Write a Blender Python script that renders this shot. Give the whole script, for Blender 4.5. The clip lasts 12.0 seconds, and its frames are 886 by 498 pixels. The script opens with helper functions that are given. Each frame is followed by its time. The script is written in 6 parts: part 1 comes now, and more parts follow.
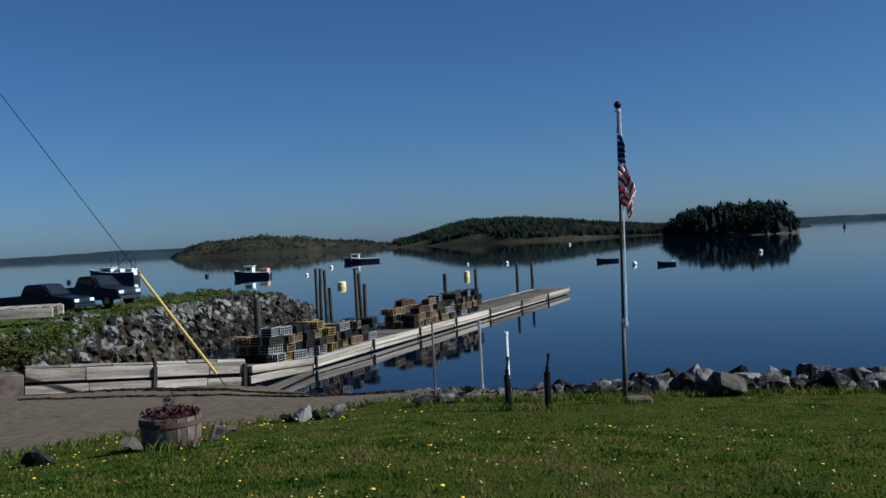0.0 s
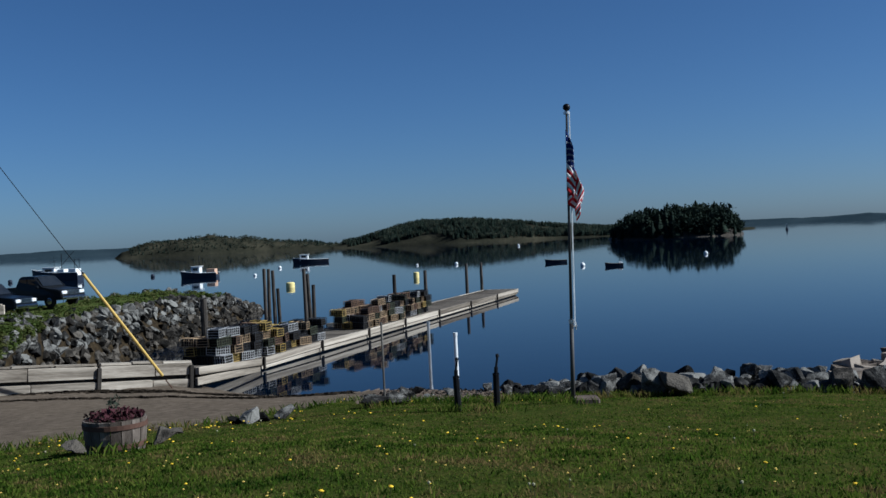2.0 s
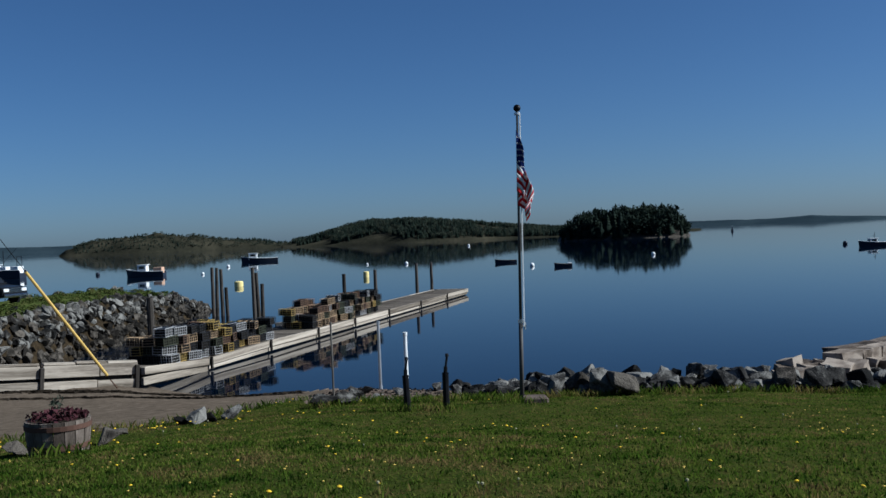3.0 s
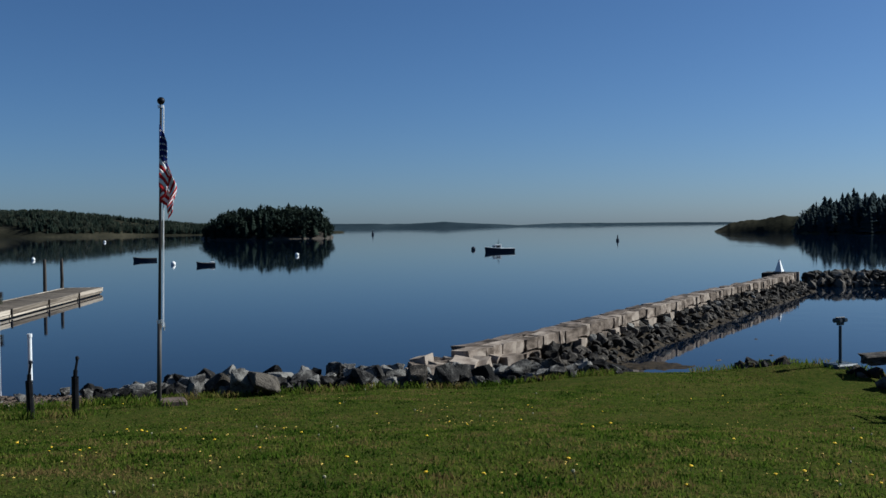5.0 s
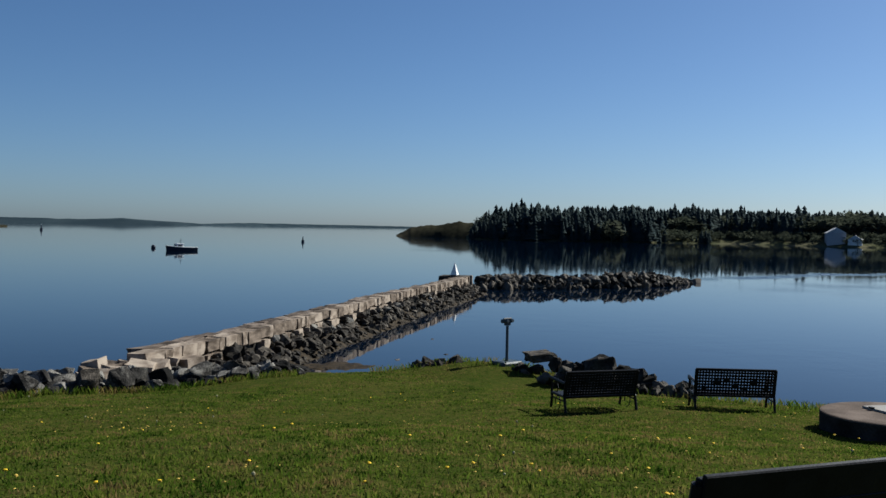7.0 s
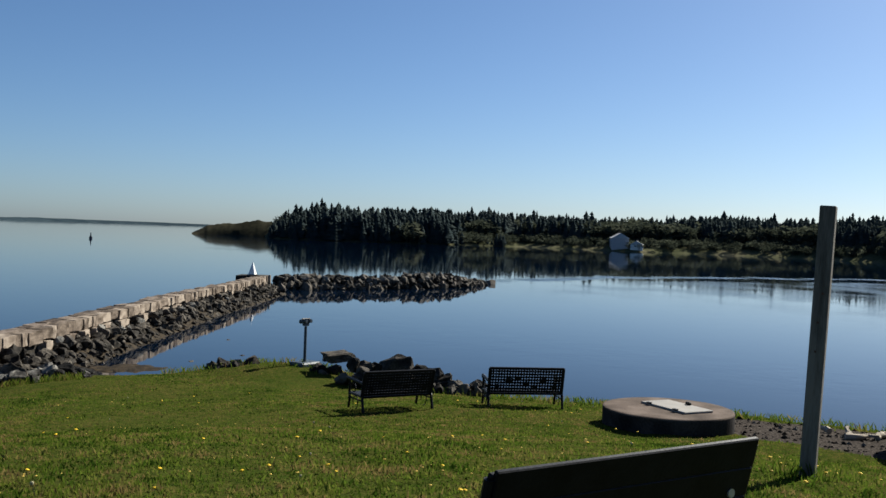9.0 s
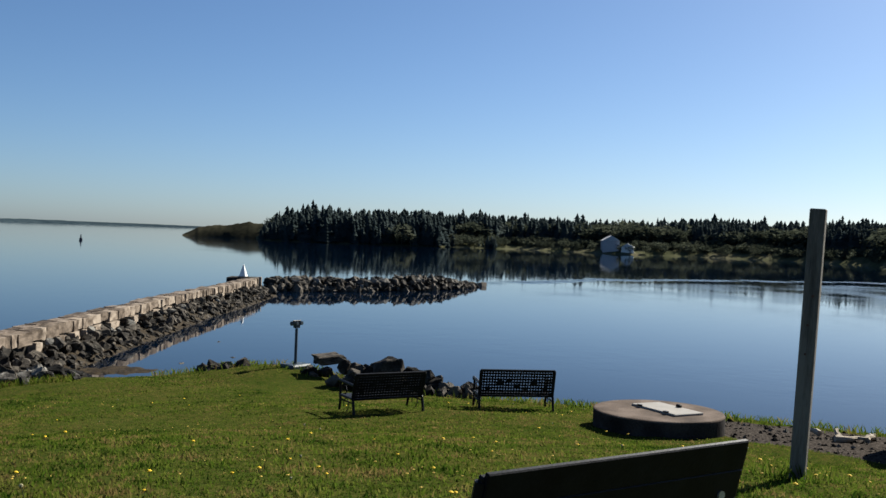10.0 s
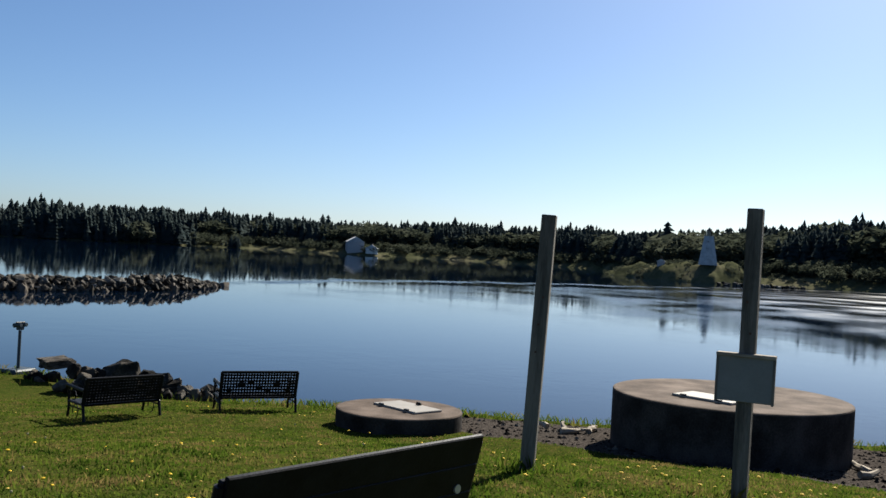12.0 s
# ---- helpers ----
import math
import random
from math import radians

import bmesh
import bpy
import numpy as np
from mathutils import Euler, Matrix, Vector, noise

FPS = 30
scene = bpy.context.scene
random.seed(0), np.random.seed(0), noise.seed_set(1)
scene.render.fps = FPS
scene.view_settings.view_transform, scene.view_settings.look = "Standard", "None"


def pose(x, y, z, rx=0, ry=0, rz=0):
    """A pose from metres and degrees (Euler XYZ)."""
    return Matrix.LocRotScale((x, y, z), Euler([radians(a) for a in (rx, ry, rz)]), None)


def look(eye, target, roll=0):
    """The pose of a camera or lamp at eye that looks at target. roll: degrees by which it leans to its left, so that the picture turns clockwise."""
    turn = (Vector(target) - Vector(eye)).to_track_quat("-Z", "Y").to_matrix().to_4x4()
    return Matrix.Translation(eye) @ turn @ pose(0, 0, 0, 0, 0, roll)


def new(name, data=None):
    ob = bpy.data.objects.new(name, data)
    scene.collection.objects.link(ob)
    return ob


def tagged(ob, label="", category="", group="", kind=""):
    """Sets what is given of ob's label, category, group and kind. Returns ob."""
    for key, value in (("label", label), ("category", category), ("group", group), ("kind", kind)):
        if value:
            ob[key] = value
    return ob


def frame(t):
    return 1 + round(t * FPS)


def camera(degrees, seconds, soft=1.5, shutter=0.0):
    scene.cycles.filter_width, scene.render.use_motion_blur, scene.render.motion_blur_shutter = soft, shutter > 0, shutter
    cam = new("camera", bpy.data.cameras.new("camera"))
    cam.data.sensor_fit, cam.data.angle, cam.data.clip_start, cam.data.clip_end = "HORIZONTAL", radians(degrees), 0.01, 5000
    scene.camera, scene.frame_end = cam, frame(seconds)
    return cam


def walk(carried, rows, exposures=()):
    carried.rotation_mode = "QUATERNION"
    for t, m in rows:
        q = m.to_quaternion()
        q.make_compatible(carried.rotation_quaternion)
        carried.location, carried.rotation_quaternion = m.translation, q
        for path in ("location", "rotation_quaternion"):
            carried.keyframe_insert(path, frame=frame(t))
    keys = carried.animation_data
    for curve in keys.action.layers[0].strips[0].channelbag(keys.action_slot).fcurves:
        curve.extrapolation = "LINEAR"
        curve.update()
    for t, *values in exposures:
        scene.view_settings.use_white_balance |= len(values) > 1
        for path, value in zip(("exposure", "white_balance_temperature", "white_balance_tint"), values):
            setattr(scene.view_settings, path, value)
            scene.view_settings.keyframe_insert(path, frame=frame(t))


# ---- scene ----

# The eye turns nearly in place on a knoll above a sheltered harbour. Water lies at z = 0.
EYE = 5.6
cam = camera(47.84, 12.0, soft=1.5)
ROWS = [
    (0.0, 3.776, -0.594, -2.955),
    (0.5, 1.789, -0.654, -2.837),
    (1.0, 1.169, -0.693, -2.778),
    (1.5, 0.725, -0.697, -2.746),
    (2.0, 0.883, -0.689, -2.734),
    (2.5, 0.593, -0.727, -2.650),
    (2.7, -0.142, -0.760, -2.560),
    (4.3, -14.348, -1.335, -1.290),
    (4.5, -16.502, -1.345, -1.142),
    (5.0, -22.159, -1.352, -0.609),
    (5.5, -25.646, -1.276, -0.334),
    (6.0, -31.505, -1.227, 0.284),
    (6.5, -36.034, -1.279, 0.651),
    (7.0, -40.075, -1.230, 1.011),
    (7.2, -41.565, -1.215, 1.128),
    (8.8, -50.542, -0.960, 1.990),
    (9.0, -51.522, -0.905, 2.050),
    (9.5, -52.315, -0.846, 2.174),
    (10.0, -52.022, -0.760, 2.158),
    (10.5, -53.779, -0.719, 2.217),
    (11.0, -57.930, -0.549, 2.505),
    (11.5, -62.480, -0.301, 2.844),
    (12.0, -66.556, -0.067, 3.097),
]


def carried_pose(yaw, pitch, roll):
    a, p = radians(yaw), radians(pitch)
    ahead = Vector((-math.sin(a) * math.cos(p), math.cos(a) * math.cos(p), math.sin(p)))
    eye = Vector((0, 0, EYE))
    return look(eye, eye + ahead, roll)


walk(cam, [(t, carried_pose(y, p, r)) for t, y, p, r in ROWS],
     exposures=[(0.0, 0.58, 4750, 5), (2.7, 0.58, 4800, 5), (6.0, 0.82, 5200, 5), (9.0, 1.24, 5650, 5), (12.0, 1.4, 5750, 6)])

# ---- daylight ----
SUN_AZ, SUN_EL = -95.0, 34.5
to_sun = Vector((-math.sin(radians(SUN_AZ)) * math.cos(radians(SUN_EL)), math.cos(radians(SUN_AZ)) * math.cos(radians(SUN_EL)), math.sin(radians(SUN_EL))))
world = bpy.data.worlds.new("sky")
scene.world = world
world.use_nodes = True
wn, wl = world.node_tree.nodes, world.node_tree.links
sky = wn.new("ShaderNodeTexSky")
sky.sky_type = "NISHITA"
sky.sun_disc = False
sky.sun_elevation, sky.sun_rotation = radians(SUN_EL), radians(-SUN_AZ)
sky.altitude, sky.air_density, sky.dust_density, sky.ozone_density = 0.0, 0.74, 0.62, 4.0
wl.new(sky.outputs["Color"], wn["Background"].inputs["Color"])
wn["Background"].inputs["Strength"].default_value = 0.036
sun = new("sun", bpy.data.lights.new("sun", "SUN"))
sun.data.energy, sun.data.angle, sun.data.color = 5.0, radians(0.53), (1.0, 0.86, 0.68)
sun.matrix_world = look(to_sun * 100, (0, 0, 0))


# ---- materials ----
def material(name, colours, scale=6.0, rough=0.8, metal=0.0, bump=0.3, fine=60.0, spread=0.0, bump_dist=0.02, stretch=(1, 1, 1), spec=0.12, thin=0.0):
    """Noise at two scales between the colours given, a little different from object to object, with fine relief."""
    m = bpy.data.materials.new(name)
    m.use_nodes = True
    n, l = m.node_tree.nodes, m.node_tree.links
    b = n["Principled BSDF"]
    co = n.new("ShaderNodeTexCoord")
    mp = n.new("ShaderNodeMapping")
    mp.inputs["Scale"].default_value = stretch
    l.new(co.outputs["Object"], mp.inputs["Vector"])
    big, small = n.new("ShaderNodeTexNoise"), n.new("ShaderNodeTexNoise")
    big.inputs["Scale"].default_value, big.inputs["Detail"].default_value = scale, 5
    small.inputs["Scale"].default_value, small.inputs["Detail"].default_value = fine, 4
    info = n.new("ShaderNodeObjectInfo")
    shift = n.new("ShaderNodeVectorMath")
    shift.operation = "MULTIPLY_ADD"
    comb = n.new("ShaderNodeCombineXYZ")
    for k in range(3):
        l.new(info.outputs["Random"], comb.inputs[k])
    l.new(comb.outputs[0], shift.inputs[0])
    shift.inputs[1].default_value = (37, 53, 71)
    l.new(mp.outputs[0], shift.inputs[2])
    l.new(shift.outputs[0], big.inputs["Vector"])
    l.new(shift.outputs[0], small.inputs["Vector"])
    mixf = n.new("ShaderNodeMath")
    mixf.operation = "MULTIPLY_ADD"
    l.new(small.outputs["Fac"], mixf.inputs[0])
    mixf.inputs[1].default_value = 0.45
    sub = n.new("ShaderNodeMath")
    sub.operation = "MULTIPLY_ADD"
    l.new(big.outputs["Fac"], sub.inputs[0])
    sub.inputs[1].default_value, sub.inputs[2].default_value = 1.1, -0.27
    l.new(sub.outputs[0], mixf.inputs[2])
    last = mixf.outputs[0]
    if spread:
        sp = n.new("ShaderNodeMath")
        sp.operation = "MULTIPLY_ADD"
        isl = n.new("ShaderNodeNewGeometry")
        both = n.new("ShaderNodeMath")
        both.operation = "ADD"
        l.new(info.outputs["Random"], both.inputs[0])
        l.new(isl.outputs["Random Per Island"], both.inputs[1])
        l.new(both.outputs[0], sp.inputs[0])
        sp.inputs[1].default_value = spread
        ad = n.new("ShaderNodeMath")
        ad.operation = "ADD"
        ad.inputs[1].default_value = -spread
        l.new(last, ad.inputs[0])
        l.new(ad.outputs[0], sp.inputs[2])
        last = sp.outputs[0]
    ramp = n.new("ShaderNodeValToRGB")
    e = ramp.color_ramp.elements
    while len(e) < len(colours):
        e.new(0.5)
    for k, c in enumerate(colours):
        e[k].position = 0.25 + 0.5 * k / max(1, len(colours) - 1)
        e[k].color = (*c, 1)
    l.new(last, ramp.inputs["Fac"])
    l.new(ramp.outputs["Color"], b.inputs["Base Color"])
    b.inputs["Roughness"].default_value, b.inputs["Metallic"].default_value = rough, metal
    b.inputs["Specular IOR Level"].default_value = spec
    if bump:
        bp = n.new("ShaderNodeBump")
        bp.inputs["Strength"].default_value, bp.inputs["Distance"].default_value = bump, bump_dist
        l.new(mixf.outputs[0], bp.inputs["Height"])
        l.new(bp.outputs["Normal"], b.inputs["Normal"])
    if thin:
        # leaves let part of the light through
        tr = n.new("ShaderNodeBsdfTranslucent")
        l.new(b.inputs["Base Color"].links[0].from_socket, tr.inputs["Color"])
        mx = n.new("ShaderNodeMixShader")
        mx.inputs[0].default_value = thin
        l.new(b.outputs[0], mx.inputs[1])
        l.new(tr.outputs[0], mx.inputs[2])
        l.new(mx.outputs[0], n["Material Output"].inputs["Surface"])
    return m


M = dict(
    rock=material("granite", [(0.008, 0.0077, 0.0072), (0.03, 0.028, 0.0255), (0.17, 0.161, 0.143)], 2.6, 0.85, bump=0.9, fine=22, spread=0.5, bump_dist=0.05, spec=0.04),
    wet_rock=material("weedy_rock", [(0.009, 0.008, 0.0068), (0.03, 0.026, 0.021), (0.095, 0.082, 0.066)], 2.8, 0.75, bump=0.9, fine=22, spread=0.4, bump_dist=0.05, spec=0.06),
    block=material("cut_granite", [(0.06, 0.047, 0.036), (0.16, 0.128, 0.1), (0.29, 0.243, 0.194)], 1.8, 0.85, bump=0.5, fine=35, spread=0.4, spec=0.04),
    wood=material("weathered_planks", [(0.07, 0.056, 0.041), (0.24, 0.203, 0.157), (0.45, 0.39, 0.31)], 1.5, 0.85, bump=0.4, fine=18, spread=0.3, stretch=(0.4, 3, 3)),
    pile=material("pile_wood", [(0.011, 0.0095, 0.008), (0.032, 0.027, 0.022), (0.07, 0.061, 0.052)], 2, 0.9, bump=0.5, fine=25, spread=0.3, stretch=(3, 3, 0.5)),
    post=material("grey_timber", [(0.045, 0.041, 0.035), (0.1, 0.09, 0.077), (0.17, 0.154, 0.131)], 3, 0.85, bump=0.4, fine=30, spread=0.2, stretch=(4, 4, 0.4)),
    concrete=material("concrete", [(0.045, 0.034, 0.027), (0.092, 0.07, 0.056), (0.155, 0.122, 0.1)], 2.2, 0.9, bump=0.3, fine=50, spec=0.05),
    iron=material("black_iron", [(0.006, 0.006, 0.007), (0.014, 0.014, 0.016)], 8, 0.45, bump=0.1, fine=80, metal=0.3),
    steel=material("galvanised_steel", [(0.4, 0.4, 0.4), (0.6, 0.6, 0.6)], 6, 0.4, metal=0.8, bump=0.05),
    white=material("white_paint", [(0.62, 0.62, 0.6), (0.82, 0.82, 0.8)], 3, 0.5, bump=0.05),
    spruce=material("spruce_needles", [(0.007, 0.011, 0.009), (0.014, 0.021, 0.016), (0.028, 0.037, 0.025)], 0.12, 0.9, bump=0, fine=1.5, spec=0.03, thin=0.15),
    leaf=material("spring_leaves", [(0.032, 0.039, 0.028), (0.056, 0.064, 0.045), (0.085, 0.092, 0.066)], 0.1, 0.8, bump=0, fine=1.2, spec=0.0, thin=0.4),
    scrub=material("heath", [(0.012, 0.0125, 0.009), (0.028, 0.027, 0.018), (0.058, 0.052, 0.034)], 0.03, 0.95, bump=0.4, fine=0.5, bump_dist=0.5, spec=0),
    # blue-grey woods: distance haze painted into the base colour
    far=material("hazed_distant_woods", [(0.018, 0.028, 0.036), (0.032, 0.046, 0.055)], 0.01, 0.95, bump=0, fine=0.1, spec=0),
)


M["heather"] = material("coarse_grass", [(0.035, 0.04, 0.021), (0.07, 0.072, 0.04), (0.125, 0.113, 0.072)], 0.08, 0.95, bump=0.4, fine=0.8, bump_dist=0.4, spec=0.0)
# paler, bluer needles: the haze over the far shore is put into this colour
M["hazed_spruce"] = material("hazed_spruce_needles", [(0.02, 0.028, 0.03), (0.035, 0.046, 0.047), (0.06, 0.072, 0.066)], 0.12, 0.9, bump=0, fine=1.5, spec=0.0, thin=0.3)
# dark copy of the concrete, with the shade of the wells' sides in its colour
M["shaded_side"] = material("shaded_concrete", [(0.012, 0.011, 0.011), (0.03, 0.027, 0.026), (0.06, 0.053, 0.05)], 2.5, 0.9, bump=0.4, fine=40, spec=0.03)
# seaweed brown; on the rubble bank it also paints the shade in the gaps
M["weed"] = material("brown_weed_and_gap_shade", [(0.008, 0.006, 0.003), (0.022, 0.015, 0.007), (0.045, 0.032, 0.016)], 3.0, 0.8, bump=0.8, fine=14, bump_dist=0.06, spec=0.08)
# top slabs, browner and darker than the blocks of the face
M["slab"] = material("dark_brown_slabs", [(0.03, 0.025, 0.021), (0.085, 0.068, 0.056), (0.19, 0.155, 0.127)], 1.8, 0.9, bump=0.6, fine=30, spread=0.4, bump_dist=0.04, spec=0.03)
# darker, browner planks: the deck's grazing-light shade is part of the colour
M["deck"] = material("shaded_deck_wood", [(0.045, 0.037, 0.028), (0.1, 0.083, 0.064), (0.19, 0.16, 0.125)], 1.5, 0.9, bump=0.4, fine=18, spread=0.3, stretch=(3, 0.4, 3))
M["verge"] = material("rough_grass", [(0.024, 0.036, 0.008), (0.058, 0.076, 0.018), (0.1, 0.09, 0.034)], 0.8, 0.95, bump=0.6, fine=9, bump_dist=0.08, spec=0)


def principled(name, colour, rough=0.5, metal=0.0):
    return material(name, [tuple(c * 0.8 for c in colour), colour], 5, rough, metal, 0.08, 50)


# ---- mesh helpers ----
def obj(name, verts, faces, mat, parent=None, label="", smooth=False):
    me = bpy.data.meshes.new(name)
    me.from_pydata([tuple(v) for v in verts], [], faces)
    me.update()
    for mm in mat if isinstance(mat, (list, tuple)) else [mat]:
        me.materials.append(mm)
    if smooth:
        me.polygons.foreach_set("use_smooth", [True] * len(me.polygons))
    ob = new(name, me)
    ob.parent = parent
    if label:
        tagged(ob, label)
    return ob


def part(name, bm, mat, parent=None, label="", smooth=False):
    bmesh.ops.recalc_face_normals(bm, faces=bm.faces)
    me = bpy.data.meshes.new(name)
    bm.to_mesh(me)
    bm.free()
    me.materials.append(mat)
    if smooth:
        me.polygons.foreach_set("use_smooth", [True] * len(me.polygons))
    ob = new(name, me)
    ob.parent = parent
    if label:
        tagged(ob, label)
    return ob


def share(name, me, m, parent=None):
    ob = new(name, me)
    ob.parent = parent
    ob.matrix_basis = m
    return ob


def empty(name, m, label, category, group="", kind=""):
    ob = new(name)
    ob.empty_display_size = 0.2
    ob.matrix_basis = m
    return tagged(ob, label, category, group, kind)


def box(bm, size, m=Matrix(), bevel=0.0):
    r = bmesh.ops.create_cube(bm, size=1.0, matrix=m @ Matrix.Diagonal((*size, 1)))
    if bevel:
        es = list({e for v in r["verts"] for e in v.link_edges})
        bmesh.ops.bevel(bm, geom=es, offset=bevel, segments=1, affect="EDGES")
    return bm


def rod(bm, a, b, r0, r1=None, seg=10):
    a, b = Vector(a), Vector(b)
    d = b - a
    m = Matrix.Translation((a + b) / 2) @ d.to_track_quat("Z", "Y").to_matrix().to_4x4()
    bmesh.ops.create_cone(bm, cap_ends=True, segments=seg, radius1=r0, radius2=r0 if r1 is None else r1, depth=d.length, matrix=m)
    return bm


def tube(bm, path, radii, seg=10):
    """One closed skin round a path of points."""
    rings = []
    for k, (p, r) in enumerate(zip(path, radii)):
        p = Vector(p)
        d = (Vector(path[min(k + 1, len(path) - 1)]) - Vector(path[max(k - 1, 0)])).normalized()
        q = Vector((0, 0, 1)).rotation_difference(d)
        rings.append([bm.verts.new(p + q @ Vector((r * math.cos(2 * math.pi * j / seg), r * math.sin(2 * math.pi * j / seg), 0))) for j in range(seg)])
    for a, b in zip(rings, rings[1:]):
        for j in range(seg):
            bm.faces.new((a[j], a[(j + 1) % seg], b[(j + 1) % seg], b[j]))
    bm.faces.new(list(reversed(rings[0])))
    bm.faces.new(rings[-1])
    return bm


def pol(az, r, z=0.0):
    a = radians(az)
    return Vector((-math.sin(a) * r, math.cos(a) * r, z))


def knots(x, table):
    xs, ys = zip(*table)
    return np.interp(x, xs, ys)


rng = np.random.default_rng(7)


def fract(x, y, s, seed=0.0):
    return noise.fractal(Vector((x / s + seed, y / s - seed, seed)), 1.0, 2.0, 4)


# ---- ground ----
DROP_LAWN = [(0, 1.5), (3, 1.55), (4.5, 1.64), (9.2, 1.98), (11.2, 2.28), (13.0, 2.58), (15.2, 2.7), (16.3, 2.8), (20, 3.22), (24, 3.55), (30, 4.2), (40, 5.4), (400, 5.4)]
DROP_RAMP = [(0, 1.5), (3, 1.55), (4.5, 1.64), (9.2, 1.98), (12, 2.3), (16, 2.8), (20, 3.22), (24, 3.7), (30, 4.55), (37.5, 5.62), (45, 6.6), (400, 7.2)]
DROP_ROAD = [(0, 1.5), (3, 1.55), (4.5, 1.64), (9.2, 1.98), (12, 2.3), (16, 2.8), (20, 3.25), (24, 3.7), (30, 4.4), (37, 5.1), (41, 5.33), (400, 5.33)]
EDGE = [(-180, 300), (-125, 300), (-112, 40), (-95, 22), (-84, 18.2), (-75, 18), (-66, 18.3), (-58, 19.2), (-52, 20.5), (-46, 22.5), (-40, 23), (-36, 21.5), (-32, 20.9),
        (-28, 20.5), (-20, 20.3), (-13, 20), (-7, 19.8), (-3, 21), (1, 22.5), (4, 24), (6, 36), (8, 60), (13, 60), (15.2, 40.0), (21, 38.9), (27, 38.5), (31, 39.5), (40, 52), (60, 90), (80, 300), (180, 300)]


def land(x, y):
    """Height of the ground at x, y."""
    r, az = math.hypot(x, y), math.degrees(math.atan2(-x, y))
    lawn, ramp, road = (knots(r, d) for d in (DROP_LAWN, DROP_RAMP, DROP_ROAD))
    w1, w2 = min(1, max(0, (az - 3) / 3)), min(1, max(0, (az - 10.5) / 6.0))
    drop = lawn + w1 * (ramp - lawn)
    drop = drop + w2 * (road - drop)
    if abs(az) > 100:
        w = min(1, (abs(az) - 100) / 40)
        drop = drop + w * (1.5 - drop)
    if 15 < az < 60 and r > 28:
        drop -= 0.42 * min(1, (az - 15) / 12) * min(1, (r - 28) / 9)
    z = EYE - drop
    z += 0.035 * fract(x, y, 2.2) + 0.02 * fract(x, y, 0.7, 3)
    k = pol(-41.8, 22.3)
    z += 0.3 * math.exp(-(((x - k.x) ** 2 + (y - k.y) ** 2) / 3.0))
    k = pol(-44.5, 22.6)
    z += 0.16 * math.exp(-(((x - k.x) ** 2 + (y - k.y) ** 2) / 3.5))
    k = pol(-34.0, 20.4)
    z += 0.24 * math.exp(-(((x - k.x) ** 2 + (y - k.y) ** 2) / 5.0))
    e = knots(az, EDGE) + 0.4 * fract(x, y, 2.5, 9)
    if r > e:
        z -= 0.62 * (r - e)
    return max(z, -2.0)


def road_edge(az):
    return knots(az, [(-180, 500), (4, 500), (5.2, 24), (6.3, 21.4), (8.9, 19.4), (14, 17.0), (21.4, 16.5), (26.6, 14.9), (40, 12.5), (60, 11), (90, 11), (100, 500), (180, 500)])


def gravel_at(az, r):
    """1 on bare gravel and pebbles, 0 on grass."""
    g = 0.0
    if az < -64:
        inner = knots(az, [(-96, 11.0), (-90, 12.0), (-84, 12.8), (-78, 13.4), (-73, 13.9), (-69, 14.4), (-66, 15.6), (-64, 18.0)])
        outer = knots(az, [(-96, 20), (-84, 17.2), (-75, 16.9), (-66, 17.6), (-64, 18.0)])
        g = max(g, min(1, max(0, (r - inner) / 0.6 + 0.5)) * min(1, max(0, (outer - r) / 0.5 + 0.5)))
    if -12 < az < 6.5:
        g = max(g, min(1, max(0, (r - knots(az, [(-12, 21), (-6, 18.9), (0, 18.4), (6.5, 19.5)])) / 1.0 + 0.5)))
    return g


